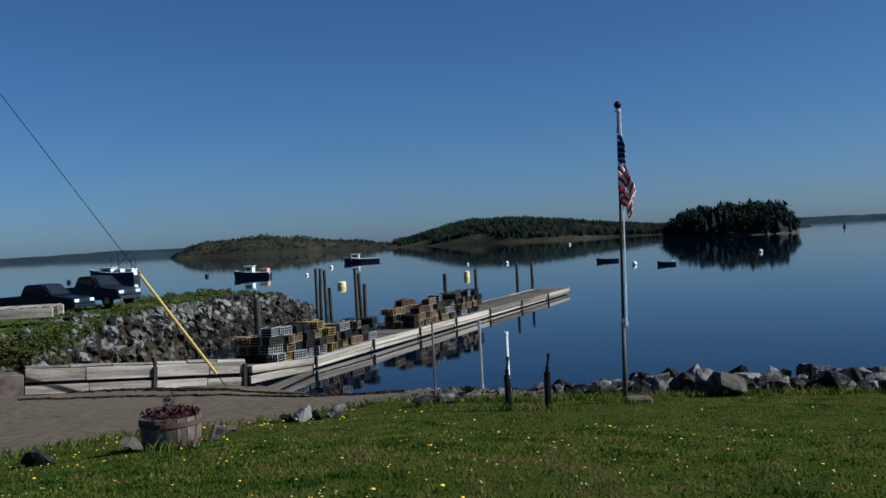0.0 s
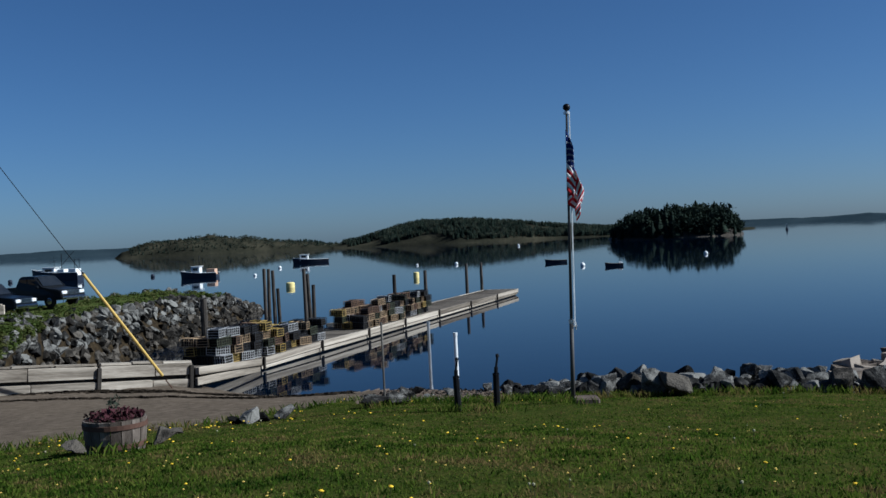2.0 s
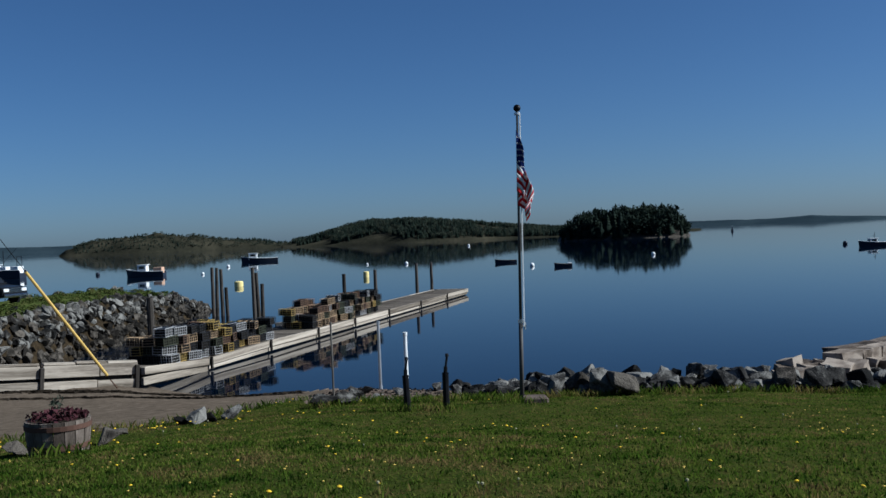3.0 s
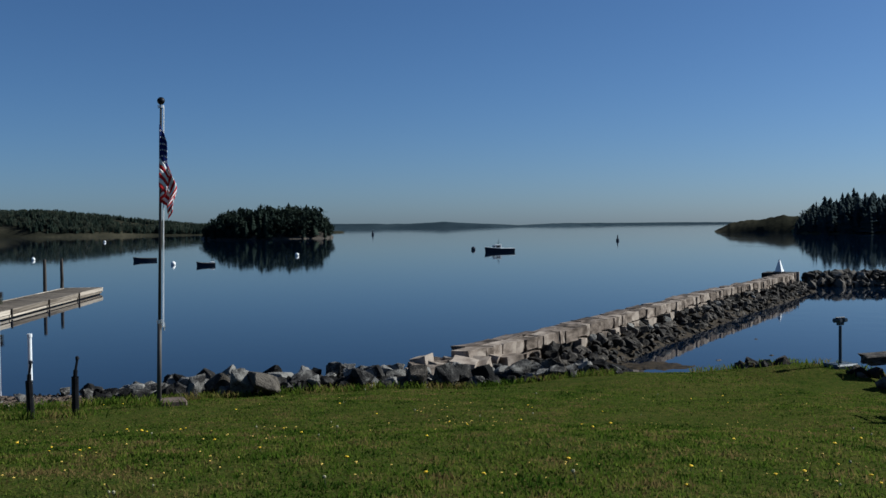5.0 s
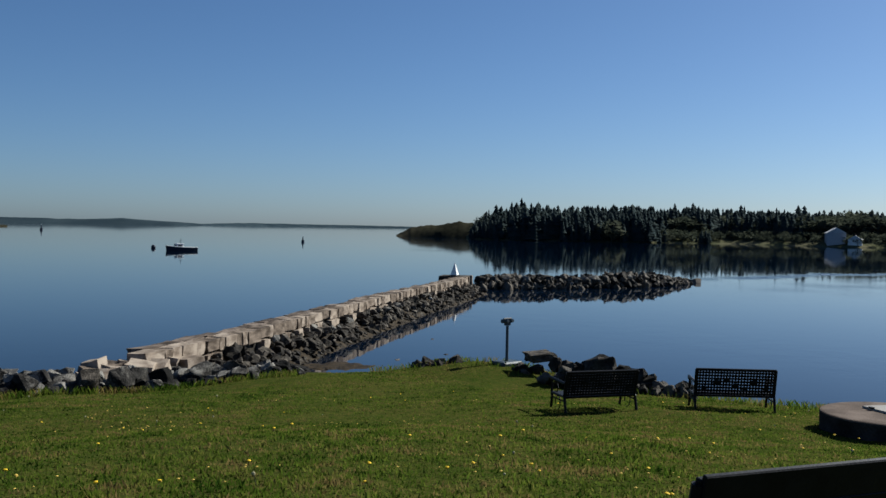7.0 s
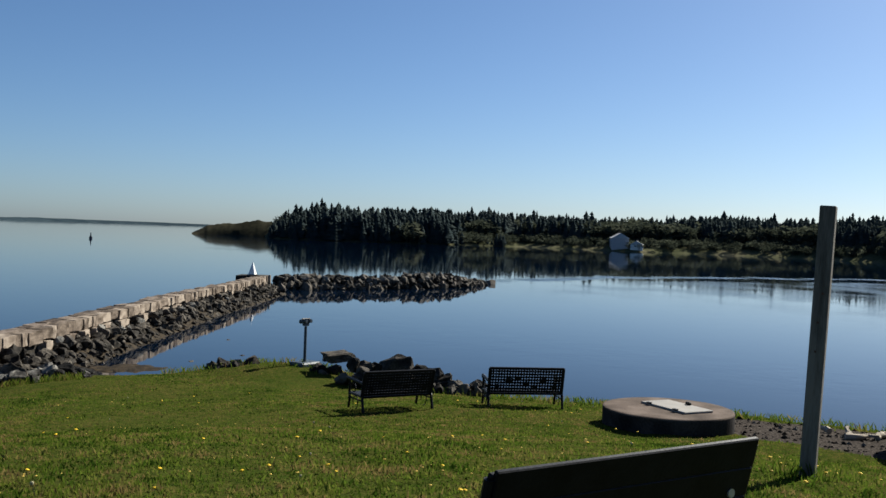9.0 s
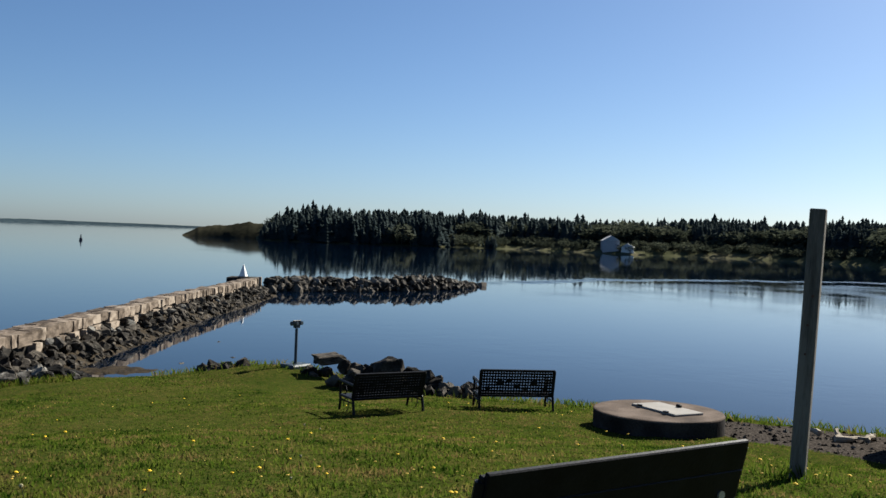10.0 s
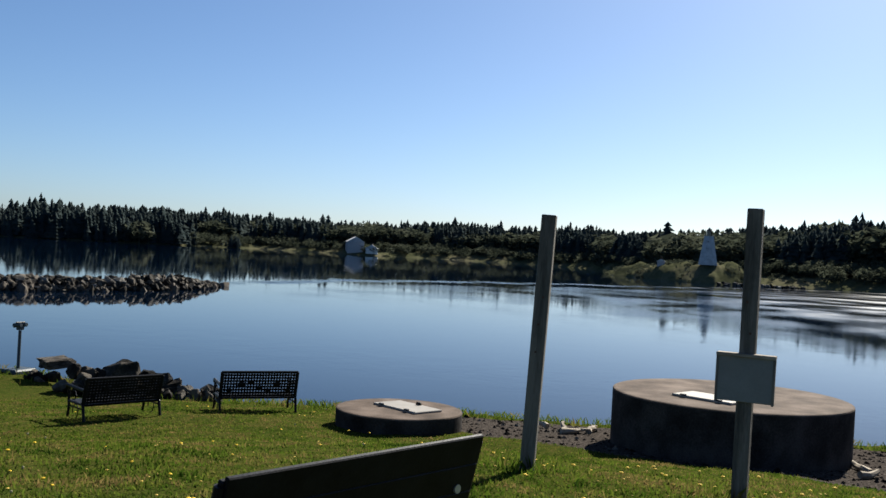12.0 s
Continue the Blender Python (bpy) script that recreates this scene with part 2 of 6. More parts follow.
def ground_material():
    m = bpy.data.materials.new("ground_cover")
    m.use_nodes = True
    n, l = m.node_tree.nodes, m.node_tree.links
    b = n["Principled BSDF"]
    b.inputs["Roughness"].default_value = 0.95
    b.inputs["Specular IOR Level"].default_value = 0.0
    co = n.new("ShaderNodeTexCoord")

    def tex(scale, detail=5):
        t = n.new("ShaderNodeTexNoise")
        t.inputs["Scale"].default_value, t.inputs["Detail"].default_value = scale, detail
        l.new(co.outputs["Object"], t.inputs["Vector"])
        return t.outputs["Fac"]

    def ramp(fac, stops):
        r = n.new("ShaderNodeValToRGB")
        e = r.color_ramp.elements
        while len(e) < len(stops):
            e.new(0.5)
        for k, (p, c) in enumerate(stops):
            e[k].position, e[k].color = p, (*c, 1)
        l.new(fac, r.inputs["Fac"])
        return r.outputs["Color"]

    def mix(fac, a, c):
        x = n.new("ShaderNodeMix")
        x.data_type = "RGBA"
        l.new(fac, x.inputs["Factor"])
        l.new(a, x.inputs["A"])
        l.new(c, x.inputs["B"])
        return x.outputs["Result"]

    def mask(attr, wob):
        a = n.new("ShaderNodeAttribute")
        a.attribute_name = attr
        s = n.new("ShaderNodeMath")
        s.operation = "MULTIPLY_ADD"
        l.new(tex(3.0, 6), s.inputs[0])
        s.inputs[1].default_value = wob
        l.new(a.outputs["Fac"], s.inputs[2])
        r = n.new("ShaderNodeMapRange")
        r.inputs["From Min"].default_value, r.inputs["From Max"].default_value = 0.42 + wob / 2, 0.58 + wob / 2
        l.new(s.outputs[0], r.inputs["Value"])
        return r.outputs["Result"]

    grass = mix(tex(0.5, 4), ramp(tex(30, 6), [(0.3, (0.013, 0.024, 0.004)), (0.7, (0.038, 0.06, 0.008))]), ramp(tex(9, 6), [(0.35, (0.028, 0.034, 0.008)), (0.7, (0.085, 0.065, 0.02))]))
    asphalt = mix(tex(0.35, 4), ramp(tex(70, 4), [(0.3, (0.075, 0.058, 0.041)), (0.7, (0.15, 0.118, 0.085))]), ramp(tex(4, 6), [(0.35, (0.045, 0.035, 0.025)), (0.7, (0.19, 0.15, 0.11))]))
    pebble = ramp(tex(22, 6), [(0.3, (0.045, 0.033, 0.024)), (0.5, (0.115, 0.085, 0.062)), (0.72, (0.24, 0.195, 0.155))])
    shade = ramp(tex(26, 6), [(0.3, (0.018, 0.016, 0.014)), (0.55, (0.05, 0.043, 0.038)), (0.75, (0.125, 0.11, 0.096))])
    c = mix(mask("pebble", 0.8), grass, pebble)
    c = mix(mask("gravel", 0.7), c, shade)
    c = mix(mask("road", 0.3), c, asphalt)
    l.new(c, b.inputs["Base Color"])
    bp = n.new("ShaderNodeBump")
    bp.inputs["Strength"].default_value, bp.inputs["Distance"].default_value = 0.6, 0.03
    l.new(tex(28, 6), bp.inputs["Height"])
    l.new(bp.outputs["Normal"], b.inputs["Normal"])
    return m


GRID = {}


def build_ground():
    azs = np.concatenate([np.arange(-180, -104, 6.0), np.arange(-104, 50, 0.55), np.arange(50, 180, 6.0)])
    rs = np.concatenate([np.arange(0.5, 6, 0.5), np.arange(6, 26, 0.25), np.arange(26, 48, 0.6), [50, 54, 60, 70, 85, 100, 130, 170, 220, 300, 340]])
    vs, road, grav, peb = [], [], [], []
    for r in rs:
        for az in azs:
            p = pol(az, r)
            vs.append((p.x, p.y, land(p.x, p.y)))
            road.append(min(1, max(0, (r - road_edge(az)) / 0.8 + 0.5)))
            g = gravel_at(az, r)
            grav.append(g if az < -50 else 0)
            beyond = min(1, max(0, (r - knots(az, EDGE) - 0.2) / 0.6)) if -112 < az < 60 else 0
            peb.append(max(g if az > -50 else 0, beyond))
    na, nr = len(azs), len(rs)
    fs = [(i * na + j, i * na + (j + 1) % na, (i + 1) * na + (j + 1) % na, (i + 1) * na + j) for i in range(nr - 1) for j in range(na)]
    fs.append(tuple(reversed(range(na))))
    ob = obj("ground", vs, [tuple(reversed(f)) for f in fs], ground_material(), smooth=True)
    for nm, vals in (("road", road), ("gravel", grav), ("pebble", peb)):
        a = ob.data.attributes.new(nm, "FLOAT", "POINT")
        a.data.foreach_set("value", vals)
    GRID.update(az=azs, r=rs, z=np.array([v[2] for v in vs]).reshape(nr, na))
    tagged(ob, "grassy knoll sloping to the shore, with an asphalt boat ramp", "ground", kind="structure")


build_ground()


def water_material():
    m = bpy.data.materials.new("sea_water")
    m.use_nodes = True
    n, l = m.node_tree.nodes, m.node_tree.links
    b = n["Principled BSDF"]
    b.inputs["Base Color"].default_value = (0.001, 0.004, 0.011, 1)
    b.inputs["Roughness"].default_value = 0.03
    b.inputs["IOR"].default_value = 1.17
    co = n.new("ShaderNodeTexCoord")
    h = []
    for s, w in (((0.5, 0.5, 1), 0.5), ((2.2, 2.2, 1), 0.16)):
        mp = n.new("ShaderNodeMapping")
        mp.inputs["Scale"].default_value = s
        l.new(co.outputs["Object"], mp.inputs["Vector"])
        t = n.new("ShaderNodeTexNoise")
        t.inputs["Scale"].default_value, t.inputs["Detail"].default_value = 1.0, 3
        l.new(mp.outputs[0], t.inputs["Vector"])
        k = n.new("ShaderNodeMath")
        k.operation = "MULTIPLY"
        k.inputs[1].default_value = w
        l.new(t.outputs["Fac"], k.inputs[0])
        h.append(k)
    ad = n.new("ShaderNodeMath")
    ad.operation = "ADD"
    l.new(h[0].outputs[0], ad.inputs[0])
    l.new(h[1].outputs[0], ad.inputs[1])
    bp = n.new("ShaderNodeBump")
    bp.inputs["Distance"].default_value = 0.1
    mp = n.new("ShaderNodeMapping")
    mp.inputs["Rotation"].default_value = (0, 0, radians(-12))
    mp.inputs["Scale"].default_value = (0.035, 0.006, 1)
    l.new(co.outputs["Object"], mp.inputs["Vector"])
    t = n.new("ShaderNodeTexNoise")
    t.inputs["Scale"].default_value, t.inputs["Detail"].default_value, t.inputs["Distortion"].default_value = 1.0, 4, 0.6
    l.new(mp.outputs[0], t.inputs["Vector"])
    rg = n.new("ShaderNodeMapRange")
    rg.inputs["From Min"].default_value, rg.inputs["From Max"].default_value = 0.55, 0.68
    rg.inputs["To Min"].default_value, rg.inputs["To Max"].default_value = 0.045, 0.16
    l.new(t.outputs["Fac"], rg.inputs["Value"])
    at = n.new("ShaderNodeAttribute")
    at.attribute_name = "breeze"
    st = n.new("ShaderNodeMath")
    st.operation = "MULTIPLY_ADD"
    l.new(at.outputs["Fac"], st.inputs[0])
    st.inputs[1].default_value = 0.3
    l.new(rg.outputs["Result"], st.inputs[2])
    l.new(st.outputs[0], bp.inputs["Strength"])
    ro = n.new("ShaderNodeMapRange")
    ro.inputs["To Min"].default_value, ro.inputs["To Max"].default_value = 0.03, 0.34
    l.new(at.outputs["Fac"], ro.inputs["Value"])
    l.new(ro.outputs["Result"], b.inputs["Roughness"])
    l.new(ad.outputs[0], bp.inputs["Height"])
    l.new(bp.outputs["Normal"], b.inputs["Normal"])
    return m


def breeze_at(az, r):
    """Wind ripples on the inner water, ending at a slick along the far shore."""
    if az > -52 or az < -125:
        return 0.0
    edge = knots(az, [(-125, 285), (-88.7, 279), (-80, 219), (-73.6, 190), (-66.5, 170), (-58, 140), (-52, 120)]) + 8 * fract(az * 0.8, r * 0.02, 3, 2)
    q = edge - r
    streak = 0.5 + 0.9 * fract(az * 0.35, r * 0.1, 1.2, 5)
    line = max(0, 1 - abs(q - 4) / 5) * (0.75 + 0.5 * fract(az * 1.3, r * 0.02, 1.0, 8))
    inner = min(1, max(0, (q - 16) / 10)) * min(1, max(0, (r - 55) / 70)) * min(0.9, max(0.03, 0.75 * streak))
    more = min(1, max(0, (-70 - az) / 14))
    return min(1, max(line, inner * (0.35 + 0.65 * more))) * min(1, (-52 - az) / 6)


def build_water():
    azs = np.arange(-180, 180, 1.0)
    rs = list(np.arange(20, 120, 4.0)) + list(np.arange(120, 300, 1.5)) + list(np.arange(300, 340, 4.0)) + [350, 400, 500, 700, 1000, 1600, 2600, 4800]
    vs, fs, wind = [(0, 0, 0)], [], [0.0]
    for r in rs:
        for az in azs:
            vs.append(pol(az, r))
            wind.append(breeze_at(az, r))
    n = len(azs)
    fs += [(0, 1 + (k + 1) % n, 1 + k) for k in range(n)]
    for i in range(len(rs) - 1):
        a, c = 1 + i * n, 1 + (i + 1) * n
        fs += [(a + (k + 1) % n, c + (k + 1) % n, c + k, a + k) for k in range(n)]
    fs = [tuple(reversed(f)) for f in fs]
    ob = obj("water", vs, fs, water_material())
    ob.data.attributes.new("breeze", "FLOAT", "POINT").data.foreach_set("value", wind)
    if ob.data.polygons[0].normal.z < 0:
        ob.data.flip_normals()
    tagged(ob, "calm deep blue sea water of the harbour", "water", kind="structure")


build_water()


# ---- far land ----
def ridge(name, table, depth, mat, label, rough=0.12, step=0.12, front=0.35, seed=1.0):
    """A low hill that rises from the water. Rows of azimuth, distance of its shore, height."""
    az0, az1 = table[0][0], table[-1][0]
    azs = np.arange(min(az0, az1), max(az0, az1) + step / 2, step)
    tb = sorted(table)
    ra, ha = knots(azs, [(a, r) for a, r, _ in tb]), knots(azs, [(a, h) for a, _, h in tb])
    us = np.linspace(0, 1, 14)
    vs, tops = [], []
    for j, az in enumerate(azs):
        for u in us:
            r = ra[j] + depth * u
            s = min(1, u / front) ** 0.7 * (1 if u < 0.6 else math.cos((u - 0.6) / 0.4 * math.pi / 2))
            p = pol(az, r)
            h = ha[j] * s * (1 + rough * 2 * fract(p.x, p.y, depth * 0.35, seed)) - 0.6 * (1 - s)
            p.z = h + (0.5 * fract(p.x, p.y, 6, seed) * s)
            vs.append(p)
    n = len(us)
    fs = [(i * n + k, i * n + k + 1, (i + 1) * n + k + 1, (i + 1) * n + k) for i in range(len(azs) - 1) for k in range(n - 1)]
    ob = obj(name, vs, fs, mat, smooth=True)
    tagged(ob, label, "land", kind="structure")
    grid = np.array([tuple(v) for v in vs]).reshape(len(azs), n, 3)

    def sample(a, u):
        i, k = (a - azs[0]) / step, u * (n - 1)
        i0, k0 = int(min(max(i, 0), len(azs) - 2)), int(min(k, n - 2))
        fi, fk = min(max(i - i0, 0), 1), k - k0
        return (grid[i0, k0] * (1 - fi) * (1 - fk) + grid[i0 + 1, k0] * fi * (1 - fk) + grid[i0, k0 + 1] * (1 - fi) * fk + grid[i0 + 1, k0 + 1] * fi * fk)
    return sample


def conifer(seed):
    """One spruce of height 1: a thin trunk and drooping whorls with ragged tips."""
    g = np.random.default_rng(seed)
    vs, fs = [], []
    tiers = 8
    for k in range(tiers):
        z0 = 0.08 + 0.86 * k / tiers
        rad = 0.21 * (1 - k / tiers) ** 0.8 * g.uniform(0.75, 1.2) + 0.012
        top = min(1.0, z0 + 0.24 * (1 - 0.5 * k / tiers))
        c = len(vs)
        vs.append((g.uniform(-0.01, 0.01), g.uniform(-0.01, 0.01), top))
        nn = 8
        for j in range(nn):
            a = 2 * math.pi * j / nn + g.uniform(-0.25, 0.25)
            rr = rad * (g.uniform(0.85, 1.25) if j % 2 else g.uniform(0.35, 0.6))
            vs.append((rr * math.cos(a), rr * math.sin(a), z0 + g.uniform(-0.03, 0.03)))
        fs += [(c, c + 1 + j, c + 1 + (j + 1) % nn) for j in range(nn)]
    c = len(vs)
    for z in (0, 0.5):
        for j in range(3):
            vs.append((0.018 * math.cos(j * 2.1), 0.018 * math.sin(j * 2.1), z))
    fs += [(c + j, c + (j + 1) % 3, c + 3 + (j + 1) % 3) for j in range(3)] + [(c + j, c + 3 + (j + 1) % 3, c + 3 + j) for j in range(3)]
    return np.array(vs), np.array(fs)


def broadleaf(seed):
    """One small leafy tree of height 1: a trunk and an uneven crown of many leaf clumps."""
    g = np.random.default_rng(seed)
    vs, fs = [], []
    for j in range(3):
        vs += [(0.02 * math.cos(j * 2.1), 0.02 * math.sin(j * 2.1), 0), (0.012 * math.cos(j * 2.1), 0.012 * math.sin(j * 2.1), 0.6)]
    for j in range(3):
        a, b = 2 * j, 2 * ((j + 1) % 3)
        fs += [(a, b, b + 1), (a, b + 1, a + 1)]
    for _ in range(80):
        d = g.normal(size=3)
        d /= np.linalg.norm(d)
        p = d * g.uniform(0.5, 1.0) * np.array([0.3, 0.3, 0.36]) + np.array([0, 0, 0.62])
        q = g.normal(size=(3, 3)) * 0.06
        c = len(vs)
        vs += [tuple(p + q[0]), tuple(p + q[1]), tuple(p + q[2])]
        fs.append((c, c + 1, c + 2))
    return np.array(vs), np.array(fs)


SPRUCES, BROAD = [conifer(k) for k in range(9)], [broadleaf(k) for k in range(6)]


def woods(name, spots, kinds, mat, label):
    """Many far trees in one mesh. Spots of x, y, z, height, width."""
    vv, ff, c = [], [], 0
    g = np.random.default_rng(len(spots))
    for x, y, z, h, w in spots:
        v, f = kinds[g.integers(len(kinds))]
        a = g.uniform(0, 6.28)
        ca, sa = math.cos(a), math.sin(a)
        t = np.empty_like(v)
        t[:, 0] = (v[:, 0] * ca - v[:, 1] * sa) * w + x
        t[:, 1] = (v[:, 0] * sa + v[:, 1] * ca) * w + y
        t[:, 2] = v[:, 2] * h + z - 0.3
        vv.append(t)
        ff.append(f + c)
        c += len(v)
    vv, ff = np.concatenate(vv), np.concatenate(ff)
    me = bpy.data.meshes.new(name)
    me.vertices.add(len(vv))
    me.vertices.foreach_set("co", vv.ravel())
    me.loops.add(len(ff) * 3)
    me.loops.foreach_set("vertex_index", ff.ravel())
    me.polygons.add(len(ff))
    me.polygons.foreach_set("loop_start", np.arange(len(ff)) * 3)
    me.update(calc_edges=True)
    me.validate()
    me.materials.append(mat)
    return tagged(new(name, me), label, "trees", kind="stuff")


# low heath island and the long wooded one behind it
isl1 = ridge("heath_island", [(19.1, 905, 0.3), (18.7, 895, 6), (18.2, 890, 9), (16.4, 880, 13.2), (14.9, 870, 16.8), (14.0, 870, 16.6), (11.7, 890, 11.2), (8.7, 900, 8.2), (7.6, 905, 4.2), (5.5, 910, 1)], 140, M["scrub"], "low heath-covered island with a rocky shore", rough=0.2)
isl2 = ridge("wooded_island", [(7.2, 860, 1.5), (6.3, 840, 3.5), (4.2, 820, 10.5), (2.0, 800, 16), (-0.1, 780, 17.2), (-1.7, 780, 15), (-4.4, 790, 10.8), (-5.9, 800, 8), (-8.3, 800, 5), (-12, 820, 4.5), (-16.5, 830, 1)], 180, M["scrub"], "long wooded island with open fields", seed=4)
isl3 = ridge("spruce_islet", [(-8.5, 492, 0.4), (-9.2, 482, 3), (-10.5, 476, 4), (-12, 472, 5), (-14, 474, 5), (-15.3, 480, 3.5), (-15.9, 490, 0.5)], 55, M["wet_rock"], "small rocky islet crowned with spruces", step=0.06, seed=7)
head1 = ridge("grassy_headland", [(-37.4, 600, 0.4), (-38.2, 592, 5), (-39.4, 585, 7.5), (-41, 575, 8), (-43.5, 560, 8)], 60, M["scrub"], "low grassy headland with a rocky edge", step=0.06, seed=9)
SHORE = [(-41.4, 505, 1), (-42.2, 492, 4), (-44, 482, 5), (-50, 490, 6), (-56, 510, 6), (-62, 478, 7), (-66, 484, 8), (-71, 470, 8), (-75, 430, 8), (-77.3, 350, 6), (-79.5, 305, 6), (-82, 300, 7), (-85, 296, 8), (-88, 285, 9), (-92, 282, 11), (-100, 270, 12), (-115, 260, 12), (-135, 260, 10)]
main = ridge("wooded_mainland", SHORE, 130, M["heather"], "far shore with meadows below dense spruce woods", step=0.12, seed=12, front=0.5)
mound = ridge("lighthouse_mound", [(-75.8, 318, 0.4), (-77, 305, 2.6), (-79, 285, 4.4), (-80.4, 276, 5.2), (-81.8, 272, 5.2), (-83, 280, 4.0), (-84.2, 296, 0.5)], 30, M["heather"], "grassy mound below the lighthouse", step=0.1, seed=21, rough=0.3)
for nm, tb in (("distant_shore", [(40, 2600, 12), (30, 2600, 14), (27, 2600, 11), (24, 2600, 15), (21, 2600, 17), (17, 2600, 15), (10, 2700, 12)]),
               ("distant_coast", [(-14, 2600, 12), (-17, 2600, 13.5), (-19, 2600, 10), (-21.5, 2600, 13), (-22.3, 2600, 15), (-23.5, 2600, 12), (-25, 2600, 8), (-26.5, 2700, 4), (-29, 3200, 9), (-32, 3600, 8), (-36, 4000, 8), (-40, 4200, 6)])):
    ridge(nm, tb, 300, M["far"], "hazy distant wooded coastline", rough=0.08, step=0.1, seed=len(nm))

spots, g = [], rng
for _ in range(340):
    az, u = g.uniform(-15.75, -8.75), g.uniform(0.02, 0.8)
    x, y, z = isl3(az, u)
    edge = min(1, (15.9 + az) / 0.9, (-8.6 - az) / 1.5)
    h = g.uniform(8, 13) * (0.5 + 0.45 * edge) * (1.12 if g.random() < 0.12 else 1)
    spots.append((x, y, z, h, h * g.uniform(0.9, 1.3)))
woods("islet_spruces", spots, SPRUCES + BROAD, M["spruce"], "dense dark spruces crowding the islet")
spots, low = [], []
for _ in range(7000):
    az, u = g.uniform(-9, 6.6), g.uniform(0.05, 0.7)
    x, y, z = isl2(az, u)
    if fract(x, y, 60, 2) + (0.45 if u > 0.3 else 0.12) - (0.5 if (-6 < az < -3.2 and 0.18 < u < 0.4) else 0) > 0.02:
        h = g.uniform(2.5, 6)
        (spots if g.random() < 0.85 else low).append((x, y, z, h, h * g.uniform(1.0, 1.5)))
for _ in range(900):
    az, u = g.uniform(5.5, 18.3), g.uniform(0.05, 0.6)
    x, y, z = isl1(az, u)
    h = g.uniform(1.2, 3.2)
    (low if fract(x, y, 40, 5) > -0.1 else spots).append((x, y, z, h, h * 1.8))
woods("island_spruces", spots, SPRUCES, M["spruce"], "dark spruce woods on the far island")
woods("island_bushes", low, BROAD, M["leaf"], "low leafy bushes on the far islands")
spots, low = [], []
for _ in range(6500):
    az = -41.6 - 52 * g.random() ** 0.9
    u = g.uniform(0.02, 0.75) if az > -55 else g.uniform(0.05 if fract(az * 9, 0, 6, 4) > 0 else 0.1, 0.8)
    x, y, z = main(az, u)
    if az < -76 and u < 0.12 and az > -86.5:
        h = g.uniform(0.6, 1.7)
        low.append((x, y, z, h, h * 2.2))
        continue
    h = g.uniform(8.0, 15.0) * (1.22 if g.random() < 0.05 else 1) * knots(az, [(-95, 0.95), (-85, 0.85), (-77, 0.8), (-70, 0.9), (-60, 0.85), (-50, 1.0), (-44, 0.95), (-42.5, 0.7), (-41.5, 0.4)])
    if -45.5 < az < -42.4 and g.random() < 0.15:
        h *= 1.28
    if u < 0.22 and az < -52:
        h *= 0.45
    broad = fract(x, y, 40, 6) > (0.25 if az > -60 else 0.12 if az > -78 else 0.0) or (u < 0.22 and az < -55)
    (low if broad else spots).append((x, y, z, h * (0.8 if broad else 1), h * g.uniform(0.8, 1.9)))
for _ in range(420):
    az, u = g.uniform(-84.5, -75.5), g.uniform(0.02, 0.8)
    x, y, z = mound(az, u)
    if fract(x, y, 9, 3) > 0.05 and abs(az + 81.4) > 0.9:
        h = g.uniform(0.5, 1.5)
        low.append((x, y, z, h, h * 2.0))
woods("shore_spruces", spots, SPRUCES, M["hazed_spruce"], "dense spruce woods along the far shore")
woods("shore_leaf_trees", low, BROAD, M["leaf"], "spring-green leafy trees and bushes on the shore")


# ---- rocks ----
def boulder(seed, flat=0.75):
    g = random.Random(seed)
    bm = bmesh.new()
    for _ in range(13):
        d = Vector((g.gauss(0, 1), g.gauss(0, 1), g.gauss(0, 1))).normalized()
        bm.verts.new((d.x * 0.55 * g.uniform(0.75, 1.05), d.y * 0.5 * g.uniform(0.75, 1.05), d.z * 0.5 * flat * g.uniform(0.75, 1.05)))
    r = bmesh.ops.convex_hull(bm, input=bm.verts)
    bmesh.ops.delete(bm, geom=[v for v in bm.verts if not v.link_faces], context="VERTS")
    bmesh.ops.dissolve_limit(bm, angle_limit=radians(14), verts=bm.verts, edges=bm.edges)
    bmesh.ops.bevel(bm, geom=list(bm.edges), offset=0.02, segments=1, affect="EDGES")
    bmesh.ops.triangulate(bm, faces=bm.faces)
    long = [e for e in bm.edges if e.calc_length() > 0.16]
    bmesh.ops.subdivide_edges(bm, edges=long, cuts=1)
    bmesh.ops.triangulate(bm, faces=bm.faces)
    for v in bm.verts:
        v.co *= 1 + 0.15 * fract(v.co.x * 3 + seed, v.co.y * 3 + v.co.z * 2.3, 0.7, seed)
    me = bpy.data.meshes.new("boulder")
    bm.to_mesh(me)
    bm.free()
    return me


BOULDERS = []
for key in ("rock", "wet_rock"):
    row = []
    for k in range(10):
        me = boulder(k + 1)
        me.materials.append(M[key])
        row.append(me)
    BOULDERS.append(row)


def stone(name, p, size, parent=None, wet=0, tilt=35, squash=1.0, k=None):
    g = rng
    me = BOULDERS[wet][g.integers(10) if k is None else k]
    m = Matrix.Translation(p) @ pose(0, 0, 0, g.uniform(-tilt, tilt), g.uniform(-tilt, tilt), g.uniform(0, 360)) @ Matrix.Diagonal((size * g.uniform(0.85, 1.25), size * g.uniform(0.8, 1.1), size * squash * g.uniform(0.8, 1.1), 1))
    return share(name, me, m, parent)


